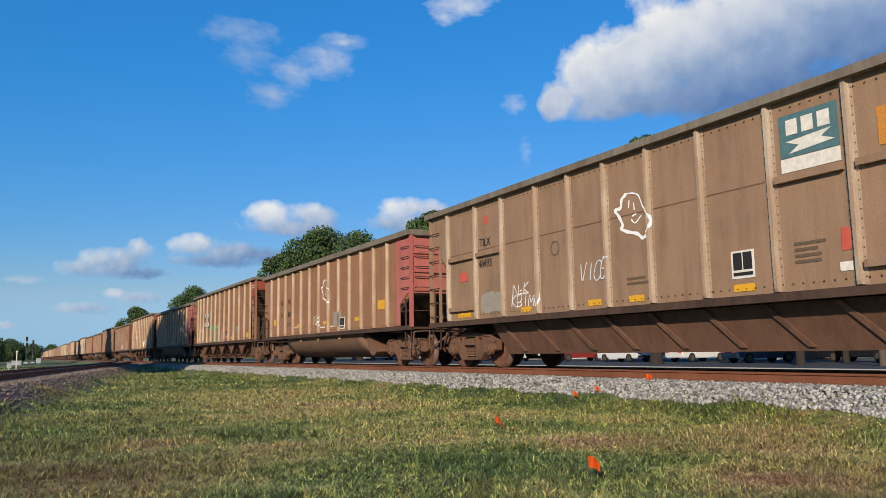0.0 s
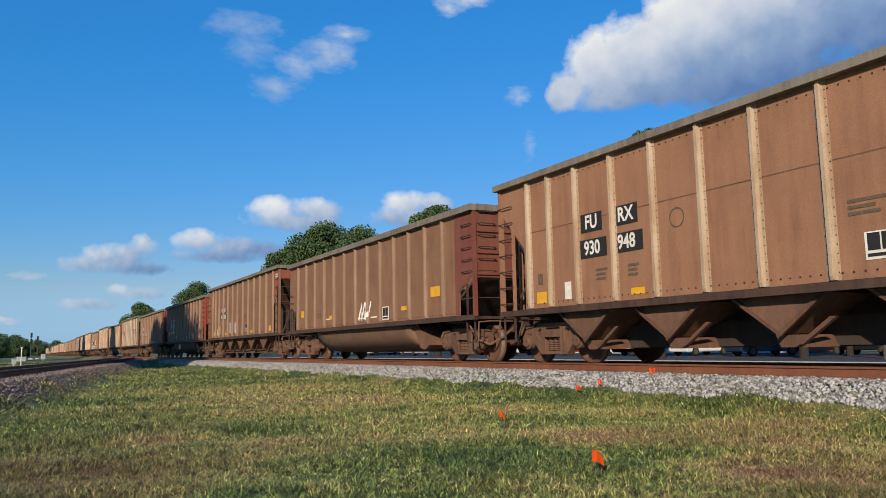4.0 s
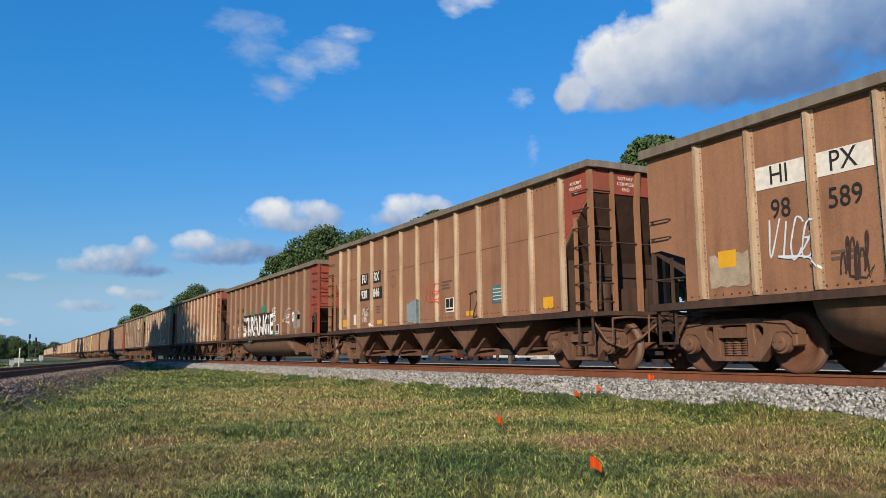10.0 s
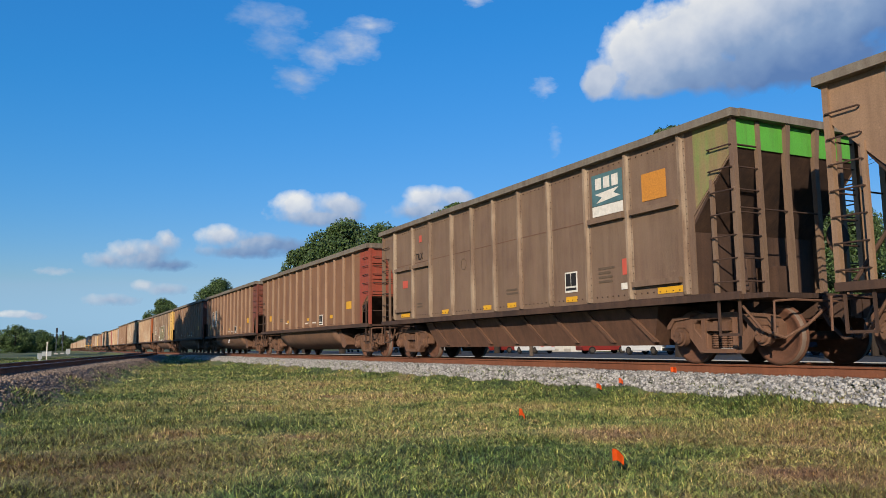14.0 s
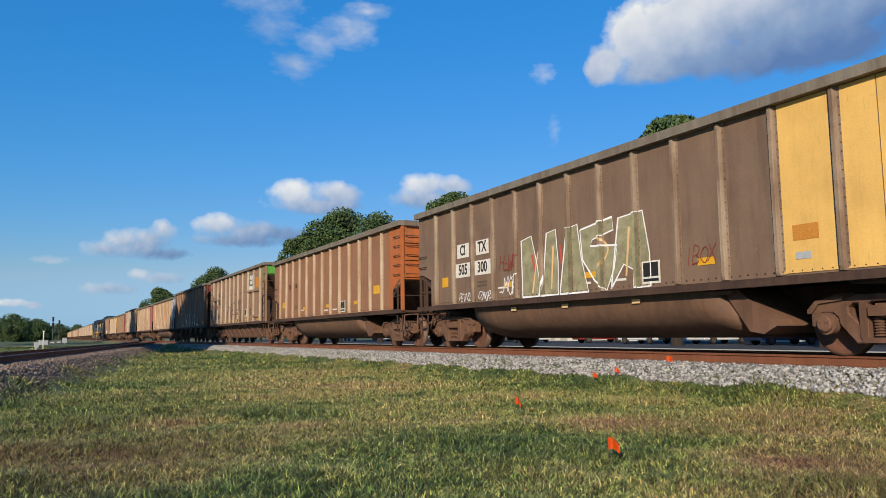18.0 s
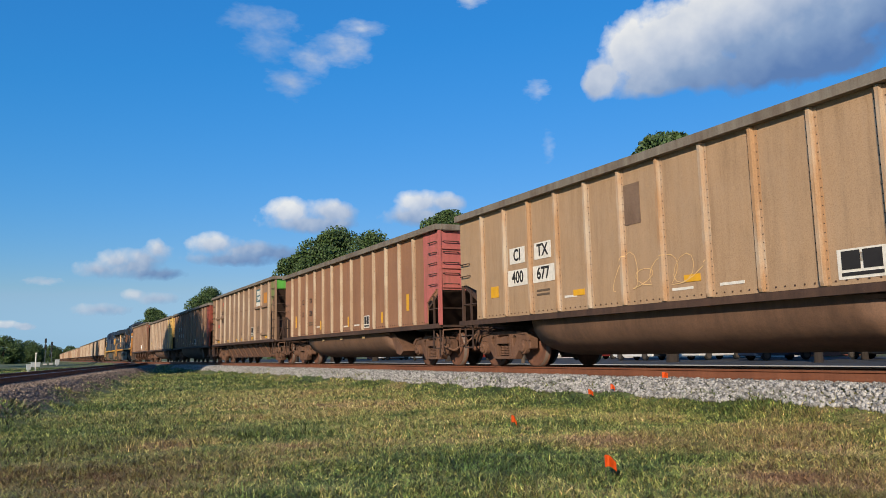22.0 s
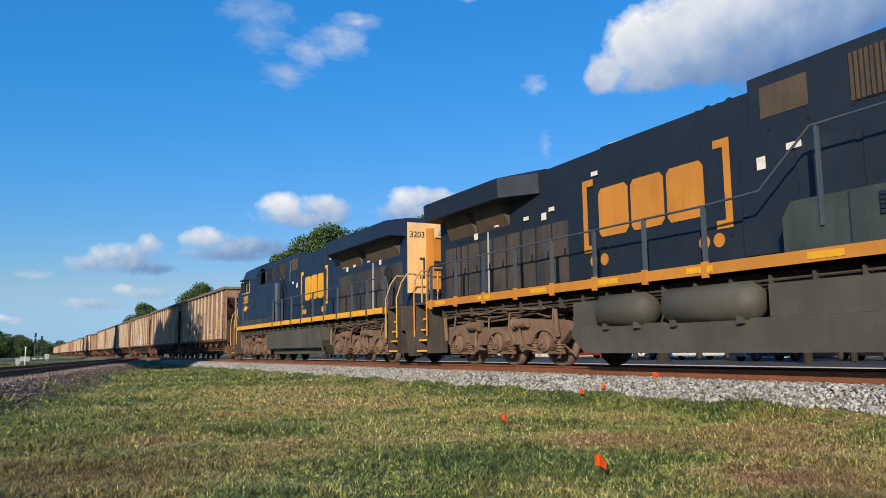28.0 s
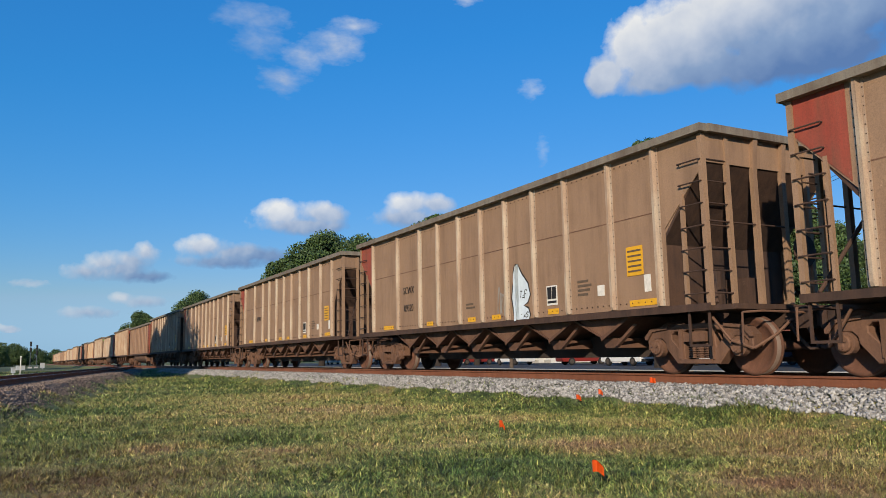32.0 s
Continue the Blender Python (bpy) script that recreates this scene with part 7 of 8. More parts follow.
        spray(car, [(-1.95, 1.75), (-1.76, 2.01), (-1.58, 1.93), (-1.63, 1.61), (-1.88, 1.58), (-1.84, 1.25), (-1.64, 1.0)], 0.06, "mint")
        spray(car, [(-1.59, 1.61), (-1.36, 1.99), (-1.17, 2.02), (-1.05, 1.79), (-1.06, 1.53), (-0.85, 1.33), (-0.7, 1.05), (-0.88, 1.0)], 0.06, "mint")
        spray(car, [(-1.59, 1.15), (-1.3, 1.26), (-1.08, 1.24), (-1.31, 1.18), (-1.14, 1.02)], 0.06, "mint")
        spray(car, [(-0.99, 1.92), (-0.93, 2.12), (-0.87, 1.96), (-0.59, 1.92), (-0.47, 1.7), (-0.56, 1.46), (-0.83, 1.64), (-1.04, 1.74)], 0.075, "mint")
        spray(car, [(-3.05, 1.83), (-2.94, 1.5), (-3.08, 1.27)], 0.05, "mint")
        sprayed_fill(car, [(0.04, 1.8), (0.26, 1.79), (0.4, 1.68), (0.54, 1.83), (0.66, 1.72), (0.66, 1.21), (1.13, 1.17), (1.09, 1.02), (0.43, 1.02), (0.0, 1.02), (-0.1, 1.27), (0.01, 1.48)], "patch_grey")
        spray(car, [(0.01, 1.48), (-0.05, 1.71), (0.07, 1.84), (0.26, 1.83), (0.38, 1.71), (0.4, 1.85), (0.54, 1.89), (0.68, 1.77), (0.63, 1.59)], 0.055, "spray_red")
        spray(car, [(-0.09, 1.39), (-0.23, 1.13), (-0.16, 1.0), (0.06, 1.0)], 0.055, "spray_red")
        spray(car, [(0.17, 1.44), (0.42, 1.51), (0.55, 1.31), (0.39, 1.14), (0.15, 1.2), (0.28, 1.34)], 0.05, "spray_red")
        spray(car, [(0.66, 1.54), (0.7, 1.3), (0.56, 1.12), (0.79, 1.04), (1.12, 1.04), (1.11, 1.17)], 0.055, "spray_red")
        spray(car, [(0.95, 1.23), (0.94, 1.46), (1.06, 1.61), (1.22, 1.57), (1.15, 1.35), (0.97, 1.18)], 0.055, "spray_red")
        zigzag(car, -5.2, 1.95, 0.5, 0.2, "spray_white", 9, 0.03, 3)
        tag(car, "VICE", 3.62, 2.14, 0.95, 0.38, "spray_red", 8, 0.045)
    elif k in (4, 28):
        tag(car, "PSU", 2.3, 1.58, 0.85, 0.55, "spray_white", 9, 0.075)
    elif k == 5:
        for x in (0.0, 0.5):
            stroke(car, [(0, 0), (0.3, 0.5), (0.25, 0.0), (0.55, 0.55)], x, Y - 0.004, 1.3, 1.0, 0.12, M["spray_white"])
    elif k == 6:
        for x, a in ((-1.95, 11), (-0.8, 14)):
            zigzag(car, x, 1.76, 0.6, 0.30, "spray_white", a, 0.035, 3)
            zigzag(car, x + 0.06, 1.48, 0.66, 0.36, "spray_white", a + 1, 0.04, 4)
        for x in (-4.55, -1.55):
            plate(car, "reflector", x, Y, 1.55, 0.12, 0.45, M["reflect"])
    elif k == 7:
        zigzag(car, -1.2, 0.82, 0.8, 0.4, "spray_white", 13, 0.04, 3)
    elif k == 9:
        tag(car, "NAK", -4.7, 1.27, 0.45, 0.17, "spray_white", 14, 0.03)
        tag(car, "KBT", -4.2, 1.27, 0.45, 0.17, "spray_white", 15, 0.03)
        smear(car, -2.5, -1.6, 1.3, 1.72, "patch_grey", 5)
        tag(car, "NRE", -1.95, 1.5, 0.6, 0.36, "spray_pale", 16, 0.035)
        tag(car, "VICE", 0.45, 1.92, 0.82, 0.42, "spray_pale", 17, 0.035, tail=True)
        zigzag(car, 1.6, 1.75, 0.6, 0.3, "loco_cream", 18, 0.02, 3)
        zigzag(car, 3.95, 1.75, 0.6, 0.26, "spray_pale", 19, 0.02, 3)
    elif k == 10:
        tag(car, "VICE", -4.68, 1.92, 0.8, 0.48, "spray_pale", 20, 0.04, tail=True)
        zigzag(car, -3.75, 1.6, 0.5, 0.7, "spray_dark", 21, 0.035, 4)
        smear(car, -6.2, -5.45, 1.3, 1.85, "patch_tan", 7)
        for i, letter in enumerate("DOKKO"):
            tag(car, letter, -2.7 + 1.05 * i, 1.72, 0.42, 0.46, "patch_grey", 22 + i, 0.03)
        ribbons(car, [[(4.2, 1.5), (4.4, 1.98), (4.6, 1.5), (4.3, 1.54)], [(4.1, 1.9), (4.7, 1.94)]], 0.03, "spray_pale", False)
    elif k == 12:
        words_on(car, "STRANGE", -1.0, Y - 0.002, 1.62, 1.24, M["paint_black"], "graffiti", "black outline of the sprayed letters", 0.125, 0.96)
        words_on(car, "STRANGE", -1.0, Y - 0.010, 1.62, 1.24, M["spray_white"], "graffiti", "big white sprayed letters", 0.028, 0.96)
        for x, z, w in ((-3.0, 2.28, 0.26), (-1.55, 2.32, 0.34), (0.05, 2.5, 0.36), (1.42, 1.9, 0.3), (-3.55, 1.75, 0.22), (1.6, 1.4, 0.34), (-2.3, 1.2, 0.4)):
            sprayed_fill(car, [(x - w, z - 0.28), (x + w, z - 0.24), (x + w * 0.5, z + 0.06), (x, z + 0.2), (x - w * 0.6, z + 0.02)], "spray_teal")
        ribbons(car, [[(-3.1 + 0.72 * i, 1.25), (-3.0 + 0.72 * i, 1.7), (-2.85 + 0.72 * i, 2.05)] for i in range(6)], 0.035, "spray_dark")
        zigzag(car, -4.65, 1.6, 0.42, 0.3, "spray_white", 20, 0.03, 3)
        zigzag(car, -4.6, 1.32, 0.42, 0.26, "spray_white", 24, 0.03, 3)
        tag(car, "VICE", 3.65, 1.95, 0.8, 0.5, "spray_pale", 21, 0.035, tail=True)
        tag(car, "KOG", 1.66, 2.2, 0.55, 0.24, "spray_white", 22, 0.05)
        tag(car, "SFB", 1.72, 1.9, 0.55, 0.24, "spray_white", 23, 0.05)
        smear(car, 4.45, 5.35, 1.35, 2.1, "patch_grey", 9)
        smear(car, 4.95, 5.3, 1.7, 1.95, "notice", 10)
        ribbons(car, [[(4.42 + 0.12 * math.cos(0.7 * i), 1.85 + 0.16 * math.sin(0.7 * i)) for i in range(10)]], 0.09, "spray_white")
    elif k == 13:
        tag(car, "VICE", -1.95, 1.72, 0.78, 0.40, "spray_pale", 23, 0.035, tail=True)
        smear(car, -0.15, 0.68, 1.28, 2.0, "patch_grey", 11)
        smear(car, 0.8, 1.12, 1.2, 1.75, "patch_grey", 12)
        tag(car, "TOM", 2.45, 1.66, 0.8, 0.36, "spray_white", 24, 0.05)
        for word, z, a in (("NAK", 1.72, 25), ("KBT", 1.45, 26), ("MW", 1.2, 27)):
            tag(car, word, -4.15, z, 0.5, 0.2, "spray_pale", a, 0.03)
        zigzag(car, -3.05, 1.45, 0.5, 0.3, "spray_dark", 28, 0.03, 4)
        plate(car, "small_label", 0.95, Y, 1.86, 0.24, 0.16, M["paint_white"])
    elif k == 11:
        tag(car, "VICE", 0.48, 1.95, 0.95, 0.42, "spray_red", 26, 0.045, tail=True)
        smear(car, -1.12, -0.25, 1.15, 1.85, "patch_blue", 13)
        tag(car, "NAK", -4.12, 1.68, 0.5, 0.2, "spray_white", 29, 0.03)
        tag(car, "KBT", -4.15, 1.45, 0.42, 0.2, "spray_white", 30, 0.03)
        zigzag(car, -3.75, 1.28, 0.4, 0.2, "spray_white", 31, 0.035, 3)
        tag(car, "TZ", 2.62, 1.5, 0.55, 0.5, "spray_dark", 27, 0.06)
    elif k == 14:
        tag(car, "NAKERS", -3.2, 1.42, 1.15, 0.24, "spray_white", 28, 0.035, 0.3)
        tag(car, "BN", -2.85, 1.68, 0.4, 0.22, "spray_white", 33, 0.035, 0.3)
        tag(car, "YOKE", 1.5, 1.38, 0.8, 0.26, "spray_white", 29, 0.045)
        tag(car, "EPER", 3.9, 1.4, 0.85, 0.36, "spray_white", 30, 0.05)
        smear(car, -4.85, -4.15, 1.2, 1.85, "patch_grey", 14)
    elif k == 17:
        zigzag(car, 0.4, 0.8, 0.5, 0.3, "spray_white", 31, 0.04, 3)
    elif k == 19:
        for letter in ([(-2.02, 1.17), (-2.04, 2.44), (-1.63, 2.51), (-1.42, 1.86), (-1.28, 1.17)], [(-1.25, 1.17), (-1.04, 2.5), (-0.7, 2.54), (-0.63, 1.83), (-0.66, 1.17)], [(-0.6, 1.17), (-0.32, 2.5), (0.05, 2.55), (0.16, 1.85), (0.37, 1.17)],
                       [(0.14, 2.42), (1.14, 2.55), (1.17, 2.30), (0.52, 2.18), (0.46, 2.06), (1.27, 2.0), (1.17, 1.58), (0.93, 1.17), (0.57, 1.37), (0.2, 1.81)], [(1.06, 1.19), (1.32, 2.5), (1.99, 2.55), (2.14, 1.77), (2.14, 1.18), (1.78, 1.17), (1.76, 1.48), (1.44, 1.62)]):
            sprayed_fill(car, letter, "olive")
            stroke(car, letter + letter[:1], 0, Y - 0.006, 0, 1.0, 0.035, M["spray_white"])
        tag(car, "HAWC", -2.6, 2.02, 0.78, 0.34, "spray_rust", 33, 0.05)
        tag(car, "AMOK", -2.62, 1.5, 0.8, 0.38, "spray_white", 34, 0.035)
        tag(car, "IBOX", 3.35, 1.62, 0.7, 0.28, "spray_rust", 37, 0.025)
        tag(car, "PEINOS", -4.68, 1.3, 0.7, 0.17, "spray_white", 35, 0.025, 0.4)
        tag(car, "CONORS", -3.66, 1.3, 0.72, 0.18, "spray_white", 36, 0.025, 0.4)
        ribbons(car, [[(-1.62, 1.25), (-1.45, 1.9), (-1.3, 2.3)], [(-0.9, 1.3), (-0.8, 2.2)], [(0.72, 1.6), (1.0, 1.95), (0.7, 2.25)], [(1.5, 1.4), (1.62, 2.3)]], 0.05, "loco_cream")
        ribbons(car, [[(-1.62, 2.1), (-1.52, 1.75)], [(-0.55, 2.2), (-0.5, 1.8)]], 0.07, "spray_red")
    elif k == 21:
        ribbons(car, [
            [(-2.09, 1.38), (-2.15, 1.77), (-2.01, 2.06), (-1.81, 2.18), (-1.54, 2.13), (-1.37, 1.93), (-1.32, 1.69), (-0.98, 1.15), (-0.97, 1.52), (-1.15, 1.97), (-1.18, 2.19), (-1.05, 2.26), (-0.89, 2.08), (-0.79, 1.75), (-0.61, 1.18)],
            [(-1.9, 1.37), (-1.81, 1.93), (-1.7, 1.62), (-1.52, 1.55)], [(-0.86, 2.07), (-0.79, 2.22), (-0.61, 2.24), (-0.43, 2.09), (-0.37, 1.88), (-0.47, 1.77), (-0.61, 1.91)], [(-0.31, 1.6), (-0.52, 1.76), (-0.73, 1.67)]], 0.035, "spray_dark")
        ribbons(car, [
            [(-0.38, 2.29), (-0.12, 2.36), (0.09, 2.19), (0.18, 1.89), (0.05, 1.64)], [(0.16, 2.15), (0.2, 2.31), (0.35, 2.34), (0.48, 2.18), (0.61, 1.97), (0.8, 1.87), (0.95, 1.84)],
            [(0.57, 1.88), (0.27, 1.88), (0.05, 1.7), (0.14, 1.43), (0.39, 1.35), (0.52, 1.44)], [(0.52, 1.82), (0.78, 1.7), (0.8, 1.32), (0.74, 1.14)],
            [(0.97, 1.86), (0.83, 2.1), (0.88, 2.32), (1.09, 2.39), (1.35, 2.31), (1.55, 2.1), (1.52, 1.9), (1.28, 1.85), (1.09, 2.04), (1.07, 2.29)],
            [(1.09, 1.83), (1.43, 1.7), (1.62, 1.44), (1.6, 1.16)], [(1.2, 1.45), (1.57, 1.45), (1.55, 1.28), (1.22, 1.27), (1.2, 1.45)], [(1.32, 1.42), (1.32, 1.28)], [(1.43, 1.42), (1.43, 1.28)]], 0.035, "spray_dark")
    elif k == 22:
        spray(car, [(-1.55, 2.11), (-1.84, 2.17), (-2.12, 2.02), (-2.07, 1.73), (-1.77, 1.74), (-2.07, 1.61), (-2.01, 1.05)], 0.045, "spray_white")
        spray(car, [(-1.77, 1.74), (-1.62, 1.52), (-1.7, 1.28)], 0.045, "spray_white")
        spray(car, [(-1.38, 1.15), (-1.39, 1.73), (-1.14, 2.06), (-0.91, 2.06), (-0.75, 1.85), (-0.69, 1.44), (-0.77, 1.05)], 0.045, "spray_white")
        spray(car, [(-0.82, 2.05), (-0.73, 1.81), (-0.5, 2.1), (-0.49, 1.65), (-0.47, 1.05)], 0.045, "spray_white")
        spray(car, [(-0.23, 2.07), (-0.12, 1.94), (0.05, 2.12), (0.36, 2.13), (0.51, 1.93), (0.4, 1.67), (0.69, 1.67), (0.61, 1.52), (0.16, 1.51), (0.28, 1.08)], 0.045, "spray_white")
        spray(car, [(-0.17, 1.87), (-0.23, 1.52), (0.0, 1.39), (0.01, 1.05)], 0.045, "spray_white")
        tag(car, "SUIR", 2.45, 1.82, 0.85, 0.32, "spray_white", 52, 0.045)
        tag(car, "MOMS", 2.45, 1.46, 0.8, 0.24, "spray_white", 58, 0.045)
        tag(car, "NAZ", -3.2, 1.78, 0.42, 0.2, "spray_white", 53, 0.025)
        for x in (-3.7, -3.4, -1.2, -0.7, 3.0, 3.5):
            plate(car, "painted_wedge", x, Y, 1.26, 0.26, 0.13, M["spray_white"])
    elif k == 23:
        plate(car, "dark_patch", -0.95, Y, 2.98, 0.45, 0.75, M["brown_d"])
        zigzag(car, -0.4, 1.75, 2.4, 0.8, "loco_cream", 54, 0.018, 2)
        zigzag(car, -5.8, 1.75, 0.3, 0.25, "reflect", 55, 0.03, 3)
    elif k == 33:
        spade = [(1.22, 2.36), (1.38, 2.14), (1.60, 1.92), (1.68, 1.66), (1.58, 1.50), (1.42, 1.44), (1.60, 1.38), (1.66, 1.24), (1.60, 1.12), (1.10, 1.10), (1.02, 1.30), (0.95, 1.62), (1.0, 1.9), (1.12, 2.1)]
        sprayed_fill(car, spade, "spray_pale")
        ribbons(car, [spade + spade[:1]], 0.035, "paint_black", False)
        tag(car, "TAF", 1.42, 1.68, 0.3, 0.16, "paint_black", 60, 0.03)
        tag(car, "AS", 1.5, 1.24, 0.2, 0.1, "paint_black", 61, 0.03)
        zigzag(car, 0.6, 1.6, 0.5, 0.7, "patch_grey", 56, 0.05, 3)


for k, (car, _, spec) in enumerate(TRAIN):
    if len(spec) > 1:
        if k < 37:
            before = set(car.children)
            decorate(car, spec[0], spec, k)
            if spec[0] == "six":
                for o in set(car.children) - before:
                    o.location.x += 0.40
        if spec[1] == "yellow":
            part("painted_panel", box(B(), 4.86, 6.5, SIDE - 0.012, SIDE - 0.002, 1.18, 3.66), M["yellow"], car)
            plate(car, "amber_plate", 5.33, SIDE - 0.014, 1.75, 0.42, 0.22, M["notice"])
            plate(car, "label_holder", 5.28, SIDE - 0.014, 1.42, 0.26, 0.10, M["aluminium"])


# the last cars stay far down the line: no small bogie parts
for car, _, _ in TRAIN[37:]:
    for o in list(car.children_recursive):
        if o.name.split(".")[0] in ("spring", "bearing", "brake_hose", "brake_beam", "stirrup_step", "hand_rail", "tub_flange", "brake_wheel", "end_brace", "uncoupling_lever", "rivets"):
            bpy.data.objects.remove(o)


# ---- marker flags ----
def marker_flag(x, y, turn, lean, sag):
    f = new("marker_flag")
    z = ground_z(x, y)
    f.matrix_basis = pose(x, y, z, lean, 0, turn)
    part("stake", rod(B(), (0, 0, -0.08), (0, 0, 0.20), 0.002, 5), M["wire"], f)
    bm = B()
    cols = []
    for i in range(7):
        u = i / 6
        cols.append([bm.verts.new((0.105 * u * (1 - 0.3 * sag), 0.02 * math.sin(5 * u), 0.20 - (0.09 - 0.045 * sag * u) * v - sag * 0.09 * u * u)) for v in (0, 0.5, 1)])
    for a, b in zip(cols, cols[1:]):
        for j in range(2):
            bm.faces.new((a[j], b[j], b[j + 1], a[j + 1]))
    bmesh.ops.solidify(bm, geom=bm.faces[:], thickness=0.001)
    part("pennant", bm, M["flag"], f)
    return tagged(f, "small orange vinyl marker flag on a wire", "flag", "marker flags in the grass")


for x, y, turn, lean, sag in ((-4.7, -7.2, 38, 6, 0.5), (-8.3, -5.75, 35, 5, 0.8), (-11.1, -2.4, 40, 4, 0.5), (-10.75, -2.2, 30, -5, 0.6), (-9.95, -1.75, 35, 3, 0.1)):
    marker_flag(x, y, turn, lean, sag)


# ---- trees ----
def leaf_mat(name, a, b):
    m, n, l, p = nodes_of(name)
    g = n.new("ShaderNodeNewGeometry")
    f = math_of(n, l, "ADD", math_of(n, l, "MULTIPLY", g.outputs["Random Per Island"], 0.6), math_of(n, l, "MULTIPLY", noise_of(n, l, g.outputs["Position"], 0.7, 3), 0.5))
    l.new(ramp(n, l, f, [(0.2, rgb(a)), (0.8, rgb(b))]), p.inputs["Base Color"])
    p.inputs["Roughness"].default_value = 0.65
    return m


LEAF = leaf_mat("tree_leaf", "20331b", "4d632f")


def crown_mesh(name, seed, height, spread, leaves, size, low=0.3):
    rng = np.random.RandomState(seed)
    clumps = []
    for i in range(46):
        u = rng.uniform(low, 1)
        ring = spread * (math.sin(math.pi * min(1, (u - low) / (1 - low) * 0.82 + 0.16)) ** 0.7)
        a, r = rng.uniform(0, 2 * math.pi), ring * rng.uniform(0.35, 1.0)
        clumps.append((r * math.cos(a), r * math.sin(a), height * (u * 0.9 + 0.02), spread * rng.uniform(0.20, 0.42)))
    c = np.array(clumps)[rng.randint(0, len(clumps), leaves)]
    d = rng.normal(size=(leaves, 3))
    d /= np.linalg.norm(d, axis=1)[:, None]
    p = c[:, :3] + d * (c[:, 3:] * rng.uniform(0.55, 1.08, (leaves, 1))) * np.array([1, 1, 0.8])
    a, b = rng.normal(size=(leaves, 3)), rng.normal(size=(leaves, 3))
    a /= np.linalg.norm(a, axis=1)[:, None]
    b -= a * np.sum(a * b, 1)[:, None]
    b /= np.linalg.norm(b, axis=1)[:, None]
    s = size * rng.uniform(0.6, 1.3, (leaves, 1))
    v = np.stack([p - a * s, p + b * s * 0.5, p + a * s, p - b * s * 0.5], 1)
    me = bpy.data.meshes.new(name)
    me.vertices.add(leaves * 4)
    me.vertices.foreach_set("co", v.reshape(-1))
    me.loops.add(leaves * 4)
    me.loops.foreach_set("vertex_index", np.arange(leaves * 4))
    me.polygons.add(leaves)
    me.polygons.foreach_set("loop_start", np.arange(leaves) * 4)
    me.update(calc_edges=True)
    me.materials.append(LEAF)
    return me, clumps


def tree(seed, height, spread, leaves=60000, size=0.17, low=0.3):
    t = new("tree")
    me, clumps = crown_mesh("crown", seed, height, spread, leaves, size, low)
    bm = B()
    rod(bm, (0, 0, -0.3), (0.1, 0, height * 0.35), height * 0.028, 10, height * 0.02)
    rod(bm, (0.1, 0, height * 0.35), (0, 0.1, height * 0.8), height * 0.02, 8, height * 0.006)
    for x, y, z, r in clumps[::3]:
        rod(bm, (0.05, 0, z * 0.55), (x * 0.9, y * 0.9, z * 0.97), height * 0.008, 5, height * 0.002)
    part("trunk", bm, M["bark"], t)
    part("crown", me, None, t)
    return tagged(t, "broad leafy green tree", "tree", "trees")


def at_az(az, dist):
    return EYE.x - dist * math.cos(radians(az)), EYE.y + dist * math.sin(radians(az))


OAK = tree(11, 15.0, 5.2)
OAK_B = tree(12, 15.0, 4.4)
THIN = tree(13, 15.0, 5.0, 9000, 0.26, 0.25)
BUSH = tree(14, 15.0, 11.0, 16000, 0.5, 0.05)
first = True
for base, az, dist, h, turn in ((OAK, 19.2, 105, 17.0, 0), (OAK_B, 16.5, 112, 15.0, 60), (OAK, 22.2, 100, 15.6, 200), (OAK_B, 27.6, 80, 15.2, 20), (OAK_B, 43.5, 52, 14.7, 90), (OAK, 10.4, 180, 15.4, 40), (OAK_B, 12.6, 190, 13.5, 10),
                                (OAK, 6.8, 260, 15.6, 130), (OAK_B, 13.6, 150, 10.5, 150), (OAK, 30.5, 84, 12.0, 15), (OAK_B, 52.8, 45, 8.6, 100), (OAK, 55.5, 52, 8.0, 180), (OAK, 49.5, 60, 9.0, 250),
                                (BUSH, -0.8, 330, 7.6, 30), (BUSH, -2.2, 300, 8.5, 70), (BUSH, 0.5, 520, 9.0, 60), (BUSH, 1.6, 560, 9.0, 20), (BUSH, 2.9, 560, 8.0, 70), (BUSH, 4.2, 420, 9.0, 110), (BUSH, -3.8, 320, 9.0, 170)):
    x, y = at_az(az, dist)
    o = copy_thing(base, pose(x, y, ground_z(x, y), 0, 0, turn))
    o.scale = (h / 15, h / 15, h / 14.1)
# trees beside the siding, whose shade falls over the line
for base, x, y, h, wide, turn in ((OAK, -38.5, -23.5, 19.0, 0.98, 10), (OAK_B, -45.5, -26, 17.0, 0.9, 80), (OAK, -84.5, -24, 19.0, 0.55, 50), (OAK_B, -142, -25, 18.0, 0.85, 140), (OAK, -152, -27, 18.0, 0.8, 30)):
    o = copy_thing(base, pose(x, y, ground_z(x, y), 0, 0, turn))
    o.scale = (wide * h / 15, wide * h / 15, h / 15)
for base, x, y in ((OAK, -150, 62), (OAK_B, -120, 70), (THIN, -175, 75), (BUSH, -240, 60)):
    base.matrix_basis = pose(x, y, ground_z(x, y))


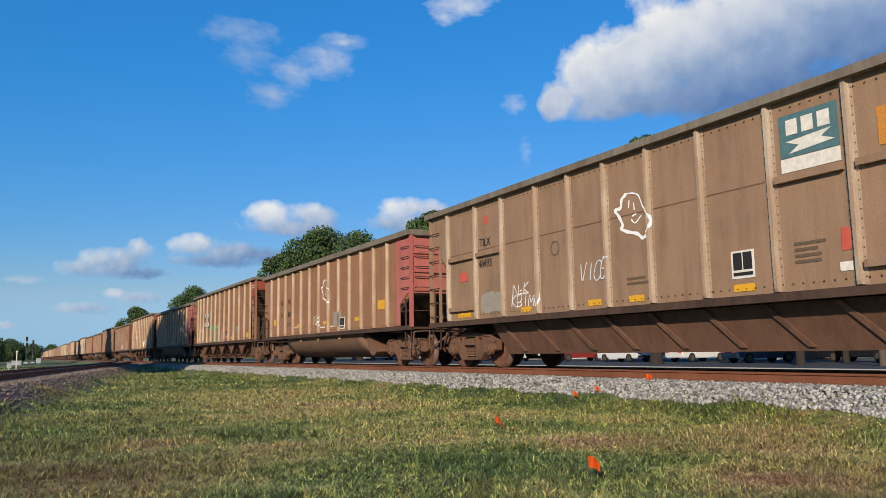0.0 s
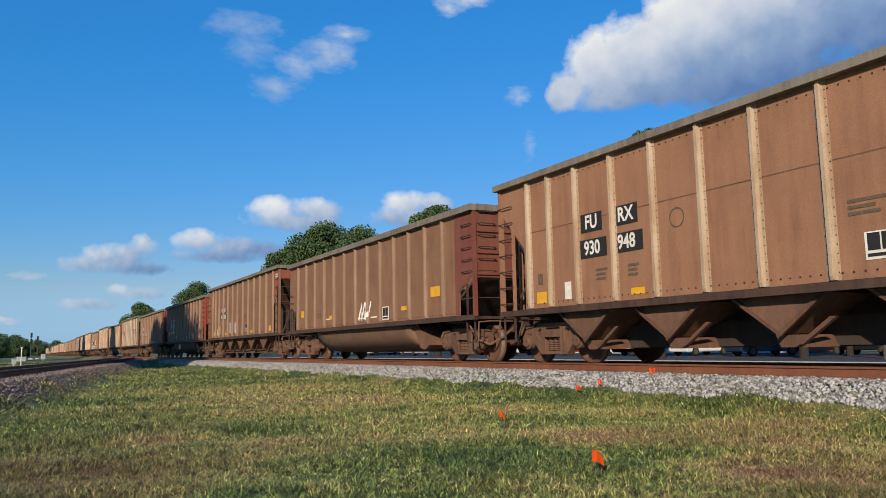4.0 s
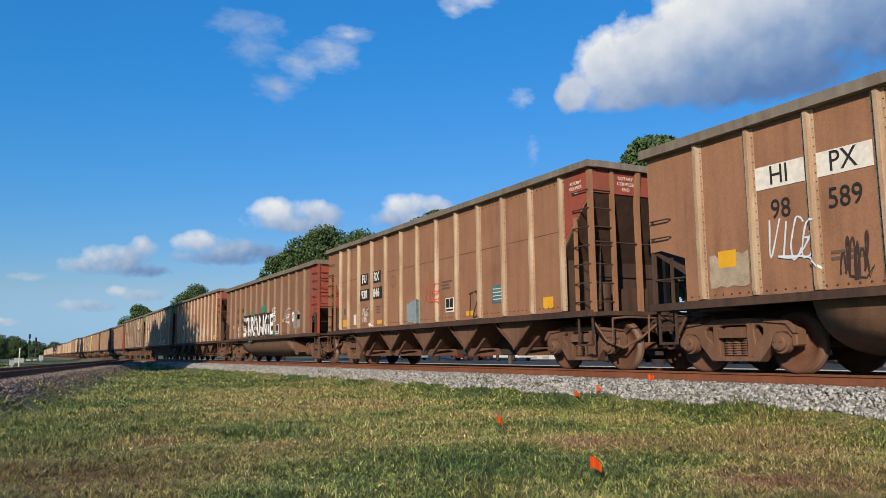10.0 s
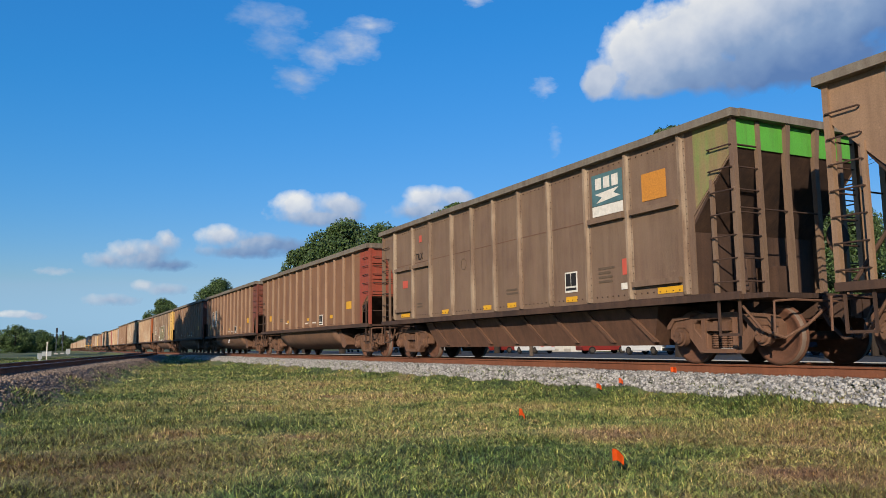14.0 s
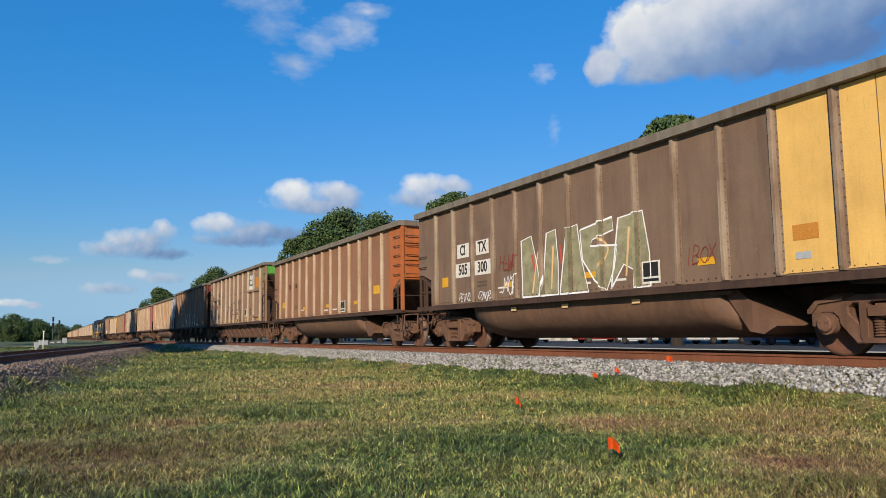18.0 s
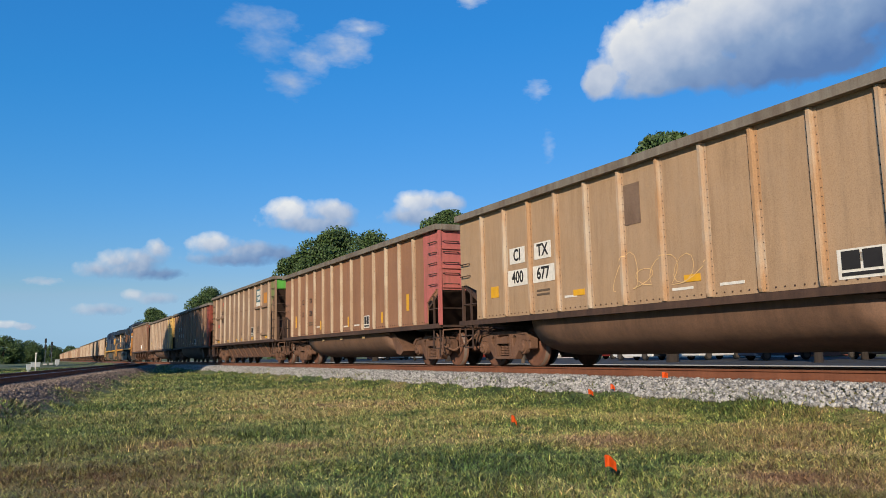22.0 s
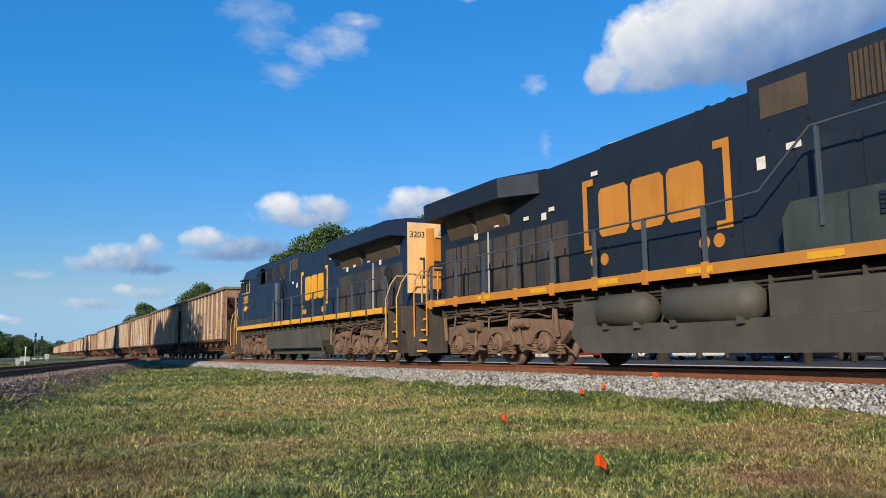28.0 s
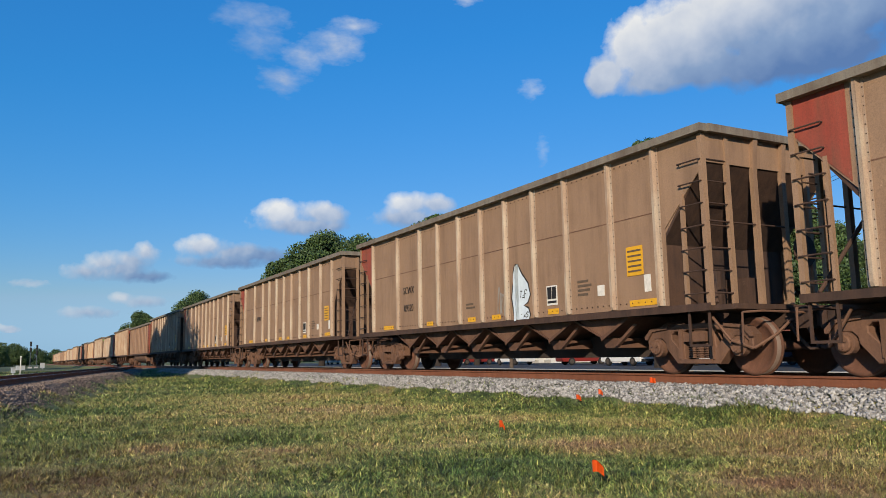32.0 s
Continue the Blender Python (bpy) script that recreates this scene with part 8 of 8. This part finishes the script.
# ---- beyond the train: street, lot, cars, buildings, poles ----
def asphalt_mat():
    m, n, l, p = nodes_of("worn_asphalt")
    g = n.new("ShaderNodeNewGeometry").outputs["Position"]
    f = math_of(n, l, "ADD", math_of(n, l, "MULTIPLY", noise_of(n, l, g, 0.4, 4), 0.6), math_of(n, l, "MULTIPLY", noise_of(n, l, g, 45, 3), 0.4))
    l.new(ramp(n, l, f, [(0.3, rgb("1d1e21")), (0.7, rgb("38393c"))]), p.inputs["Base Color"])
    p.inputs["Roughness"].default_value = 0.9
    return m


road = new("road", mesh_of("road", box(B(), -400, 60, 8.5, 15.5, -0.9, -0.575), asphalt_mat()))
tagged(road, "grey asphalt street beyond the track", kind="structure")
lot = new("pavement", mesh_of("pavement", box(B(), -260, 40, 17.0, 41.0, -0.9, -0.57), road.data.materials[0]))
tagged(lot, "dark asphalt parking lot", kind="structure")
kerb = new("kerb", mesh_of("kerb", box(B(), -400, 60, 15.5, 15.72, -0.9, -0.44), M["concrete"]))
tagged(kerb, "pale concrete kerb", kind="structure")


def low_building(x, y, length, depth, height, wall, trim, label):
    h = new("low_building")
    h.matrix_basis = pose(x, y, -0.57)
    part("wall", box(B(), -length / 2, length / 2, 0, depth, 0, height), wall, h)
    part("roof", box(B(), -length / 2 - 0.3, length / 2 + 0.3, -0.3, depth + 0.3, height, height + 0.3), M["roof"], h)
    part("plinth", box(B(), -length / 2 - 0.05, length / 2 + 0.05, -0.06, 0, 0, 0.35), trim, h)
    k = int(length / 3)
    for i in range(k):
        a = -length / 2 + (i + 0.5) * length / k
        if i % 4 == 1:
            d = part("door", box(B(), a - 0.5, a + 0.5, -0.08, -0.01, 0.05, 2.1), M["stucco"], h)
            part("handle", rod(B(), (a + 0.38, -0.14, 1.0), (a + 0.38, -0.14, 1.2), 0.02, 6), M["aluminium"], d)
        else:
            w = part("window", box(B(), a - 0.8, a + 0.8, -0.06, -0.01, 0.8, 2.2), M["stucco"], h)
            for q in (-1, 1):
                part("pane", box(B(), a + q * 0.38 - 0.33, a + q * 0.38 + 0.33, -0.08, -0.06, 0.88, 2.12), M["glass"], w)
    return tagged(h, label, "building", "buildings across the street")


low_building(-52, 41, 22, 10, 3.4, M["brick"], M["stucco"], "low red-brick building with white trim")
low_building(-24, 41, 16, 9, 3.6, M["brick"], M["concrete"], "low red-brick building with a flat roof")
low_building(-82, 41, 20, 10, 3.2, M["stucco"], M["concrete"], "low white-walled building with a flat roof")
low_building(-118, 41, 26, 12, 4.0, M["stucco"], M["brick"], "low white-walled building with a flat roof")

CAR_PAINT = {c: plain("car_paint_" + c, h, 0.3, 0.1, 0.06, 3, 0) for c, h in (("white", "d4d4d2"), ("silver", "9a9da0"), ("blue", "23324a"), ("red", "7a2a24"), ("black", "1c1d20"))}


def parked_car(tall):
    c = new("parked_car")
    body = B()
    prism(body, [(-2.25, 0.3), (-2.3, 0.75), (-2.1, 0.95), (-1.0, 1.0), (0.9, 1.0), (2.1, 0.9), (2.3, 0.65), (2.28, 0.3)], -0.88, 0.88)
    bmesh.ops.bevel(body, geom=body.edges[:], offset=0.05, segments=2, affect="EDGES")
    part("body", body, CAR_PAINT["white"], c)
    cab = B()
    prism(cab, [(-2.0 if tall else -1.5, 0.97), (-1.7 if tall else -0.9, 1.0 + tall * 0.55 + 0.45), (0.5, 1.0 + tall * 0.55 + 0.45), (1.2, 0.97)], -0.74, 0.74)
    part("cabin", cab, M["glass"], c)
    part("roof", box(B(), -1.65 if tall else -0.88, 0.48, -0.72, 0.72, 1.45 + tall * 0.55, 1.50 + tall * 0.55), CAR_PAINT["white"], c)
    for x in (-1.4, 1.4):
        for y in (-0.8, 0.8):
            bm = B()
            lathe(bm, [(0.2, y - 0.1), (0.30, y - 0.11), (0.33, y - 0.06), (0.33, y + 0.06), (0.30, y + 0.11), (0.2, y + 0.1)], 18, "y")
            for v in bm.verts:
                v.co.x += x
                v.co.z += 0.33
            w = part("wheel", bm, M["tyre"], c)
            bm = B()
            lathe(bm, [(0.05, y - 0.12), (0.2, y - 0.115), (0.2, y + 0.115), (0.05, y + 0.12)], 14, "y")
            for v in bm.verts:
                v.co.x += x
                v.co.z += 0.33
            part("rim", bm, M["loco_under"], w)
    for y in (-0.6, 0.6):
        part("headlight", box(B(), 2.27, 2.31, y - 0.18, y + 0.18, 0.62, 0.76), M["lens"], c)
        part("tail_light", box(B(), -2.32, -2.28, y - 0.16, y + 0.16, 0.66, 0.84), M["spray_red"], c)
    part("bumper", box(B(), 2.24, 2.33, -0.8, 0.8, 0.3, 0.5), M["black"], c)
    return tagged(c, "parked car in the lot", "car", "cars parked across the street")


SALOON, VAN = parked_car(0), parked_car(1)
rng = random.Random(4)
used = set()
for i, (x, y, tall) in enumerate(((-13, 24, 1), (-17, 27, 0), (-21, 24.5, 0), (-26, 26, 1), (-30, 24, 0), (-37, 27, 0), (-43, 25, 1), (-50, 26, 0), (-58, 24, 0), (-70, 27, 1), (-84, 26, 0), (-8, 28, 0))):
    base = VAN if tall else SALOON
    c = base if base.name not in used else copy_thing(base, Matrix.Identity(4))
    used.add(base.name)
    c.matrix_basis = pose(x * 1.35 - 6, y + 6, -0.57, 0, 0, rng.choice((0, 90, 180, 75)))
    tint = rng.choice(("white", "white", "silver", "blue", "red", "black"))
    for o in c.children:
        if o.name.split(".")[0] in ("body", "roof"):
            o.material_slots[0].link = "OBJECT"
            o.material_slots[0].material = CAR_PAINT[tint]
    tagged(c, "%s %s parked in the lot" % (tint, "van" if tall else "saloon car"))


def utility_pole(x, y, h):
    p = new("utility_pole")
    p.matrix_basis = pose(x, y, ground_z(x, y))
    part("shaft", rod(B(), (0, 0, -0.5), (0, 0, h), 0.16, 10, 0.11), M["pole"], p)
    part("crossarm", box(B(), -0.06, 0.06, -1.2, 1.2, h - 0.75, h - 0.62), M["pole"], p)
    for q in (-1.1, -0.5, 0.5, 1.1):
        part("insulator", rod(B(), (0, q, h - 0.62), (0, q, h - 0.45), 0.05, 8), M["aluminium"], p)
    part("transformer", rod(B(), (0.3, 0, h - 2.2), (0.3, 0, h - 1.3), 0.22, 12), M["aluminium"], p)
    return tagged(p, "weathered wooden power pole with a crossarm", "utility pole", "power poles along the street")


POLES = [(at_az(57.6, 42), 10.6), (at_az(33.0, 60), 7.2), (at_az(80.0, 38), 10.6)]
for (x, y), h in POLES:
    utility_pole(x, y, h)
wires = new("power_wires")
for q in (-1.1, -0.5, 0.5, 1.1):
    bm = B()
    (xa, ya), ha = POLES[2]
    (xb, yb), hb = POLES[0]
    (xc, yc), hc = POLES[1]
    for (x0, y0, z0), (x1, y1, z1) in (((xa, ya + q, ha - 1.05), (xb, yb + q, hb - 1.05)), ((xb, yb + q, hb - 1.05), (xc, yc + q, hc - 1.05))):
        pts = [(x0 + (x1 - x0) * u, y0 + (y1 - y0) * u, z0 + (z1 - z0) * u - 0.7 * 4 * u * (1 - u)) for u in [i / 10 for i in range(11)]]
        tube(bm, pts, 0.012, 4)
    part("wire", bm, M["black"], wires)
tagged(wires, "thin dark power wires between the poles", "wires")


# ---- down the line: signals, relay boxes ----
def signal_mast(x, y, h):
    s = new("railway_signal")
    s.matrix_basis = pose(x, y, ground_z(x, y))
    part("mast", rod(B(), (0, 0, 0), (0, 0, h), 0.07, 8), M["loco_rail"], s)
    part("base", box(B(), -0.4, 0.4, -0.4, 0.4, -0.1, 0.3), M["concrete"], s)
    for z in (h - 0.4, h - 1.7):
        t = part("signal_head", box(B(), 0.08, 0.26, -0.2, 0.2, z - 0.5, z + 0.5), M["black"], s)
        for d in (-0.3, 0.0, 0.3):
            part("hood", rod(B(), (0.26, 0, z + d), (0.5, 0, z + d), 0.11, 8), M["black"], t)
    bm = B()
    for i in range(int(h / 0.4)):
        rod(bm, (-0.2, 0, 0.4 + 0.4 * i), (0.0, 0, 0.4 + 0.4 * i), 0.02, 4)
    part("ladder", bm, M["loco_rail"], s)
    return tagged(s, "tall grey railway signal mast with black heads", "railway signal", "signals down the line")


for az, dist, h in ((0.18, 190, 5.6), (0.55, 205, 5.2)):
    x, y = at_az(az, dist)
    signal_mast(x, y, h)
for az, dist, w, h in ((-0.75, 74, 0.3, 0.4), (-0.35, 110, 0.9, 0.5), (0.9, 150, 0.6, 0.8)):
    x, y = at_az(az, dist)
    c = new("relay_box")
    c.matrix_basis = pose(x, y, ground_z(x, y), 0, 0, 10)
    part("cabinet", box(B(), -w / 2, w / 2, -w / 2, w / 2, 0.25, 0.25 + h), M["aluminium"], c)
    part("lid", box(B(), -w / 2 - 0.04, w / 2 + 0.04, -w / 2 - 0.04, w / 2 + 0.04, 0.25 + h, 0.31 + h), M["aluminium"], c)
    part("post", rod(B(), (0, 0, -0.2), (0, 0, 0.26), 0.08, 8), M["aluminium"], c)
    tagged(c, "white metal relay box beside the track", "relay box", "relay boxes")
x, y = at_az(-0.35, 70)
mk = new("marker_post")
mk.matrix_basis = pose(x, y, ground_z(x, y))
part("post", rod(B(), (0, 0, -0.2), (0, 0, 1.5), 0.04, 8), M["paint_white"], mk)
part("cap", box(B(), -0.07, 0.07, -0.07, 0.07, 1.5, 1.6), M["paint_white"], mk)
tagged(mk, "slim white marker post beside the siding", "marker post")


def spin_rows(radius, x, way):
    """One row for every thirtieth of a second: the wheel turns as far as the train has run."""
    rows = []
    for i in range(961):
        t = i / 30
        rows.append((t, pose(x, 0, radius, 0, way * math.degrees((travelled(t) - travelled(0)) / radius), 0)))
    return rows


def motions():
    shared = {}
    for car, middle, spec in TRAIN:
        back = spec[0] == "loco_rear"
        walk(car, [(t, pose(travelled(t) - middle, 0, 0, 0, 0, 180 if back else 0)) for t in (0.0, 8.0, 16.0, 24.0, 32.0)])
        for o in car.children_recursive:
            if "spin" in o:
                key = (o["spin"], back)
                if key not in shared:
                    walk(o, spin_rows(o.location.z, o.location.x, -1 if back else 1))
                    shared[key] = o
                else:
                    o.rotation_mode = "QUATERNION"
                    o.animation_data_create()
                    o.animation_data.action = shared[key].animation_data.action
                    o.animation_data.action_slot = shared[key].animation_data.action_slot
    for ob, (az, el), (da, de) in CLOUDS:
        walk(ob, [(0.0, cloud_pose(az, el)), (16.0, cloud_pose(az + da / 2, el + de / 2)), (32.0, cloud_pose(az + da, el + de))])


motions()
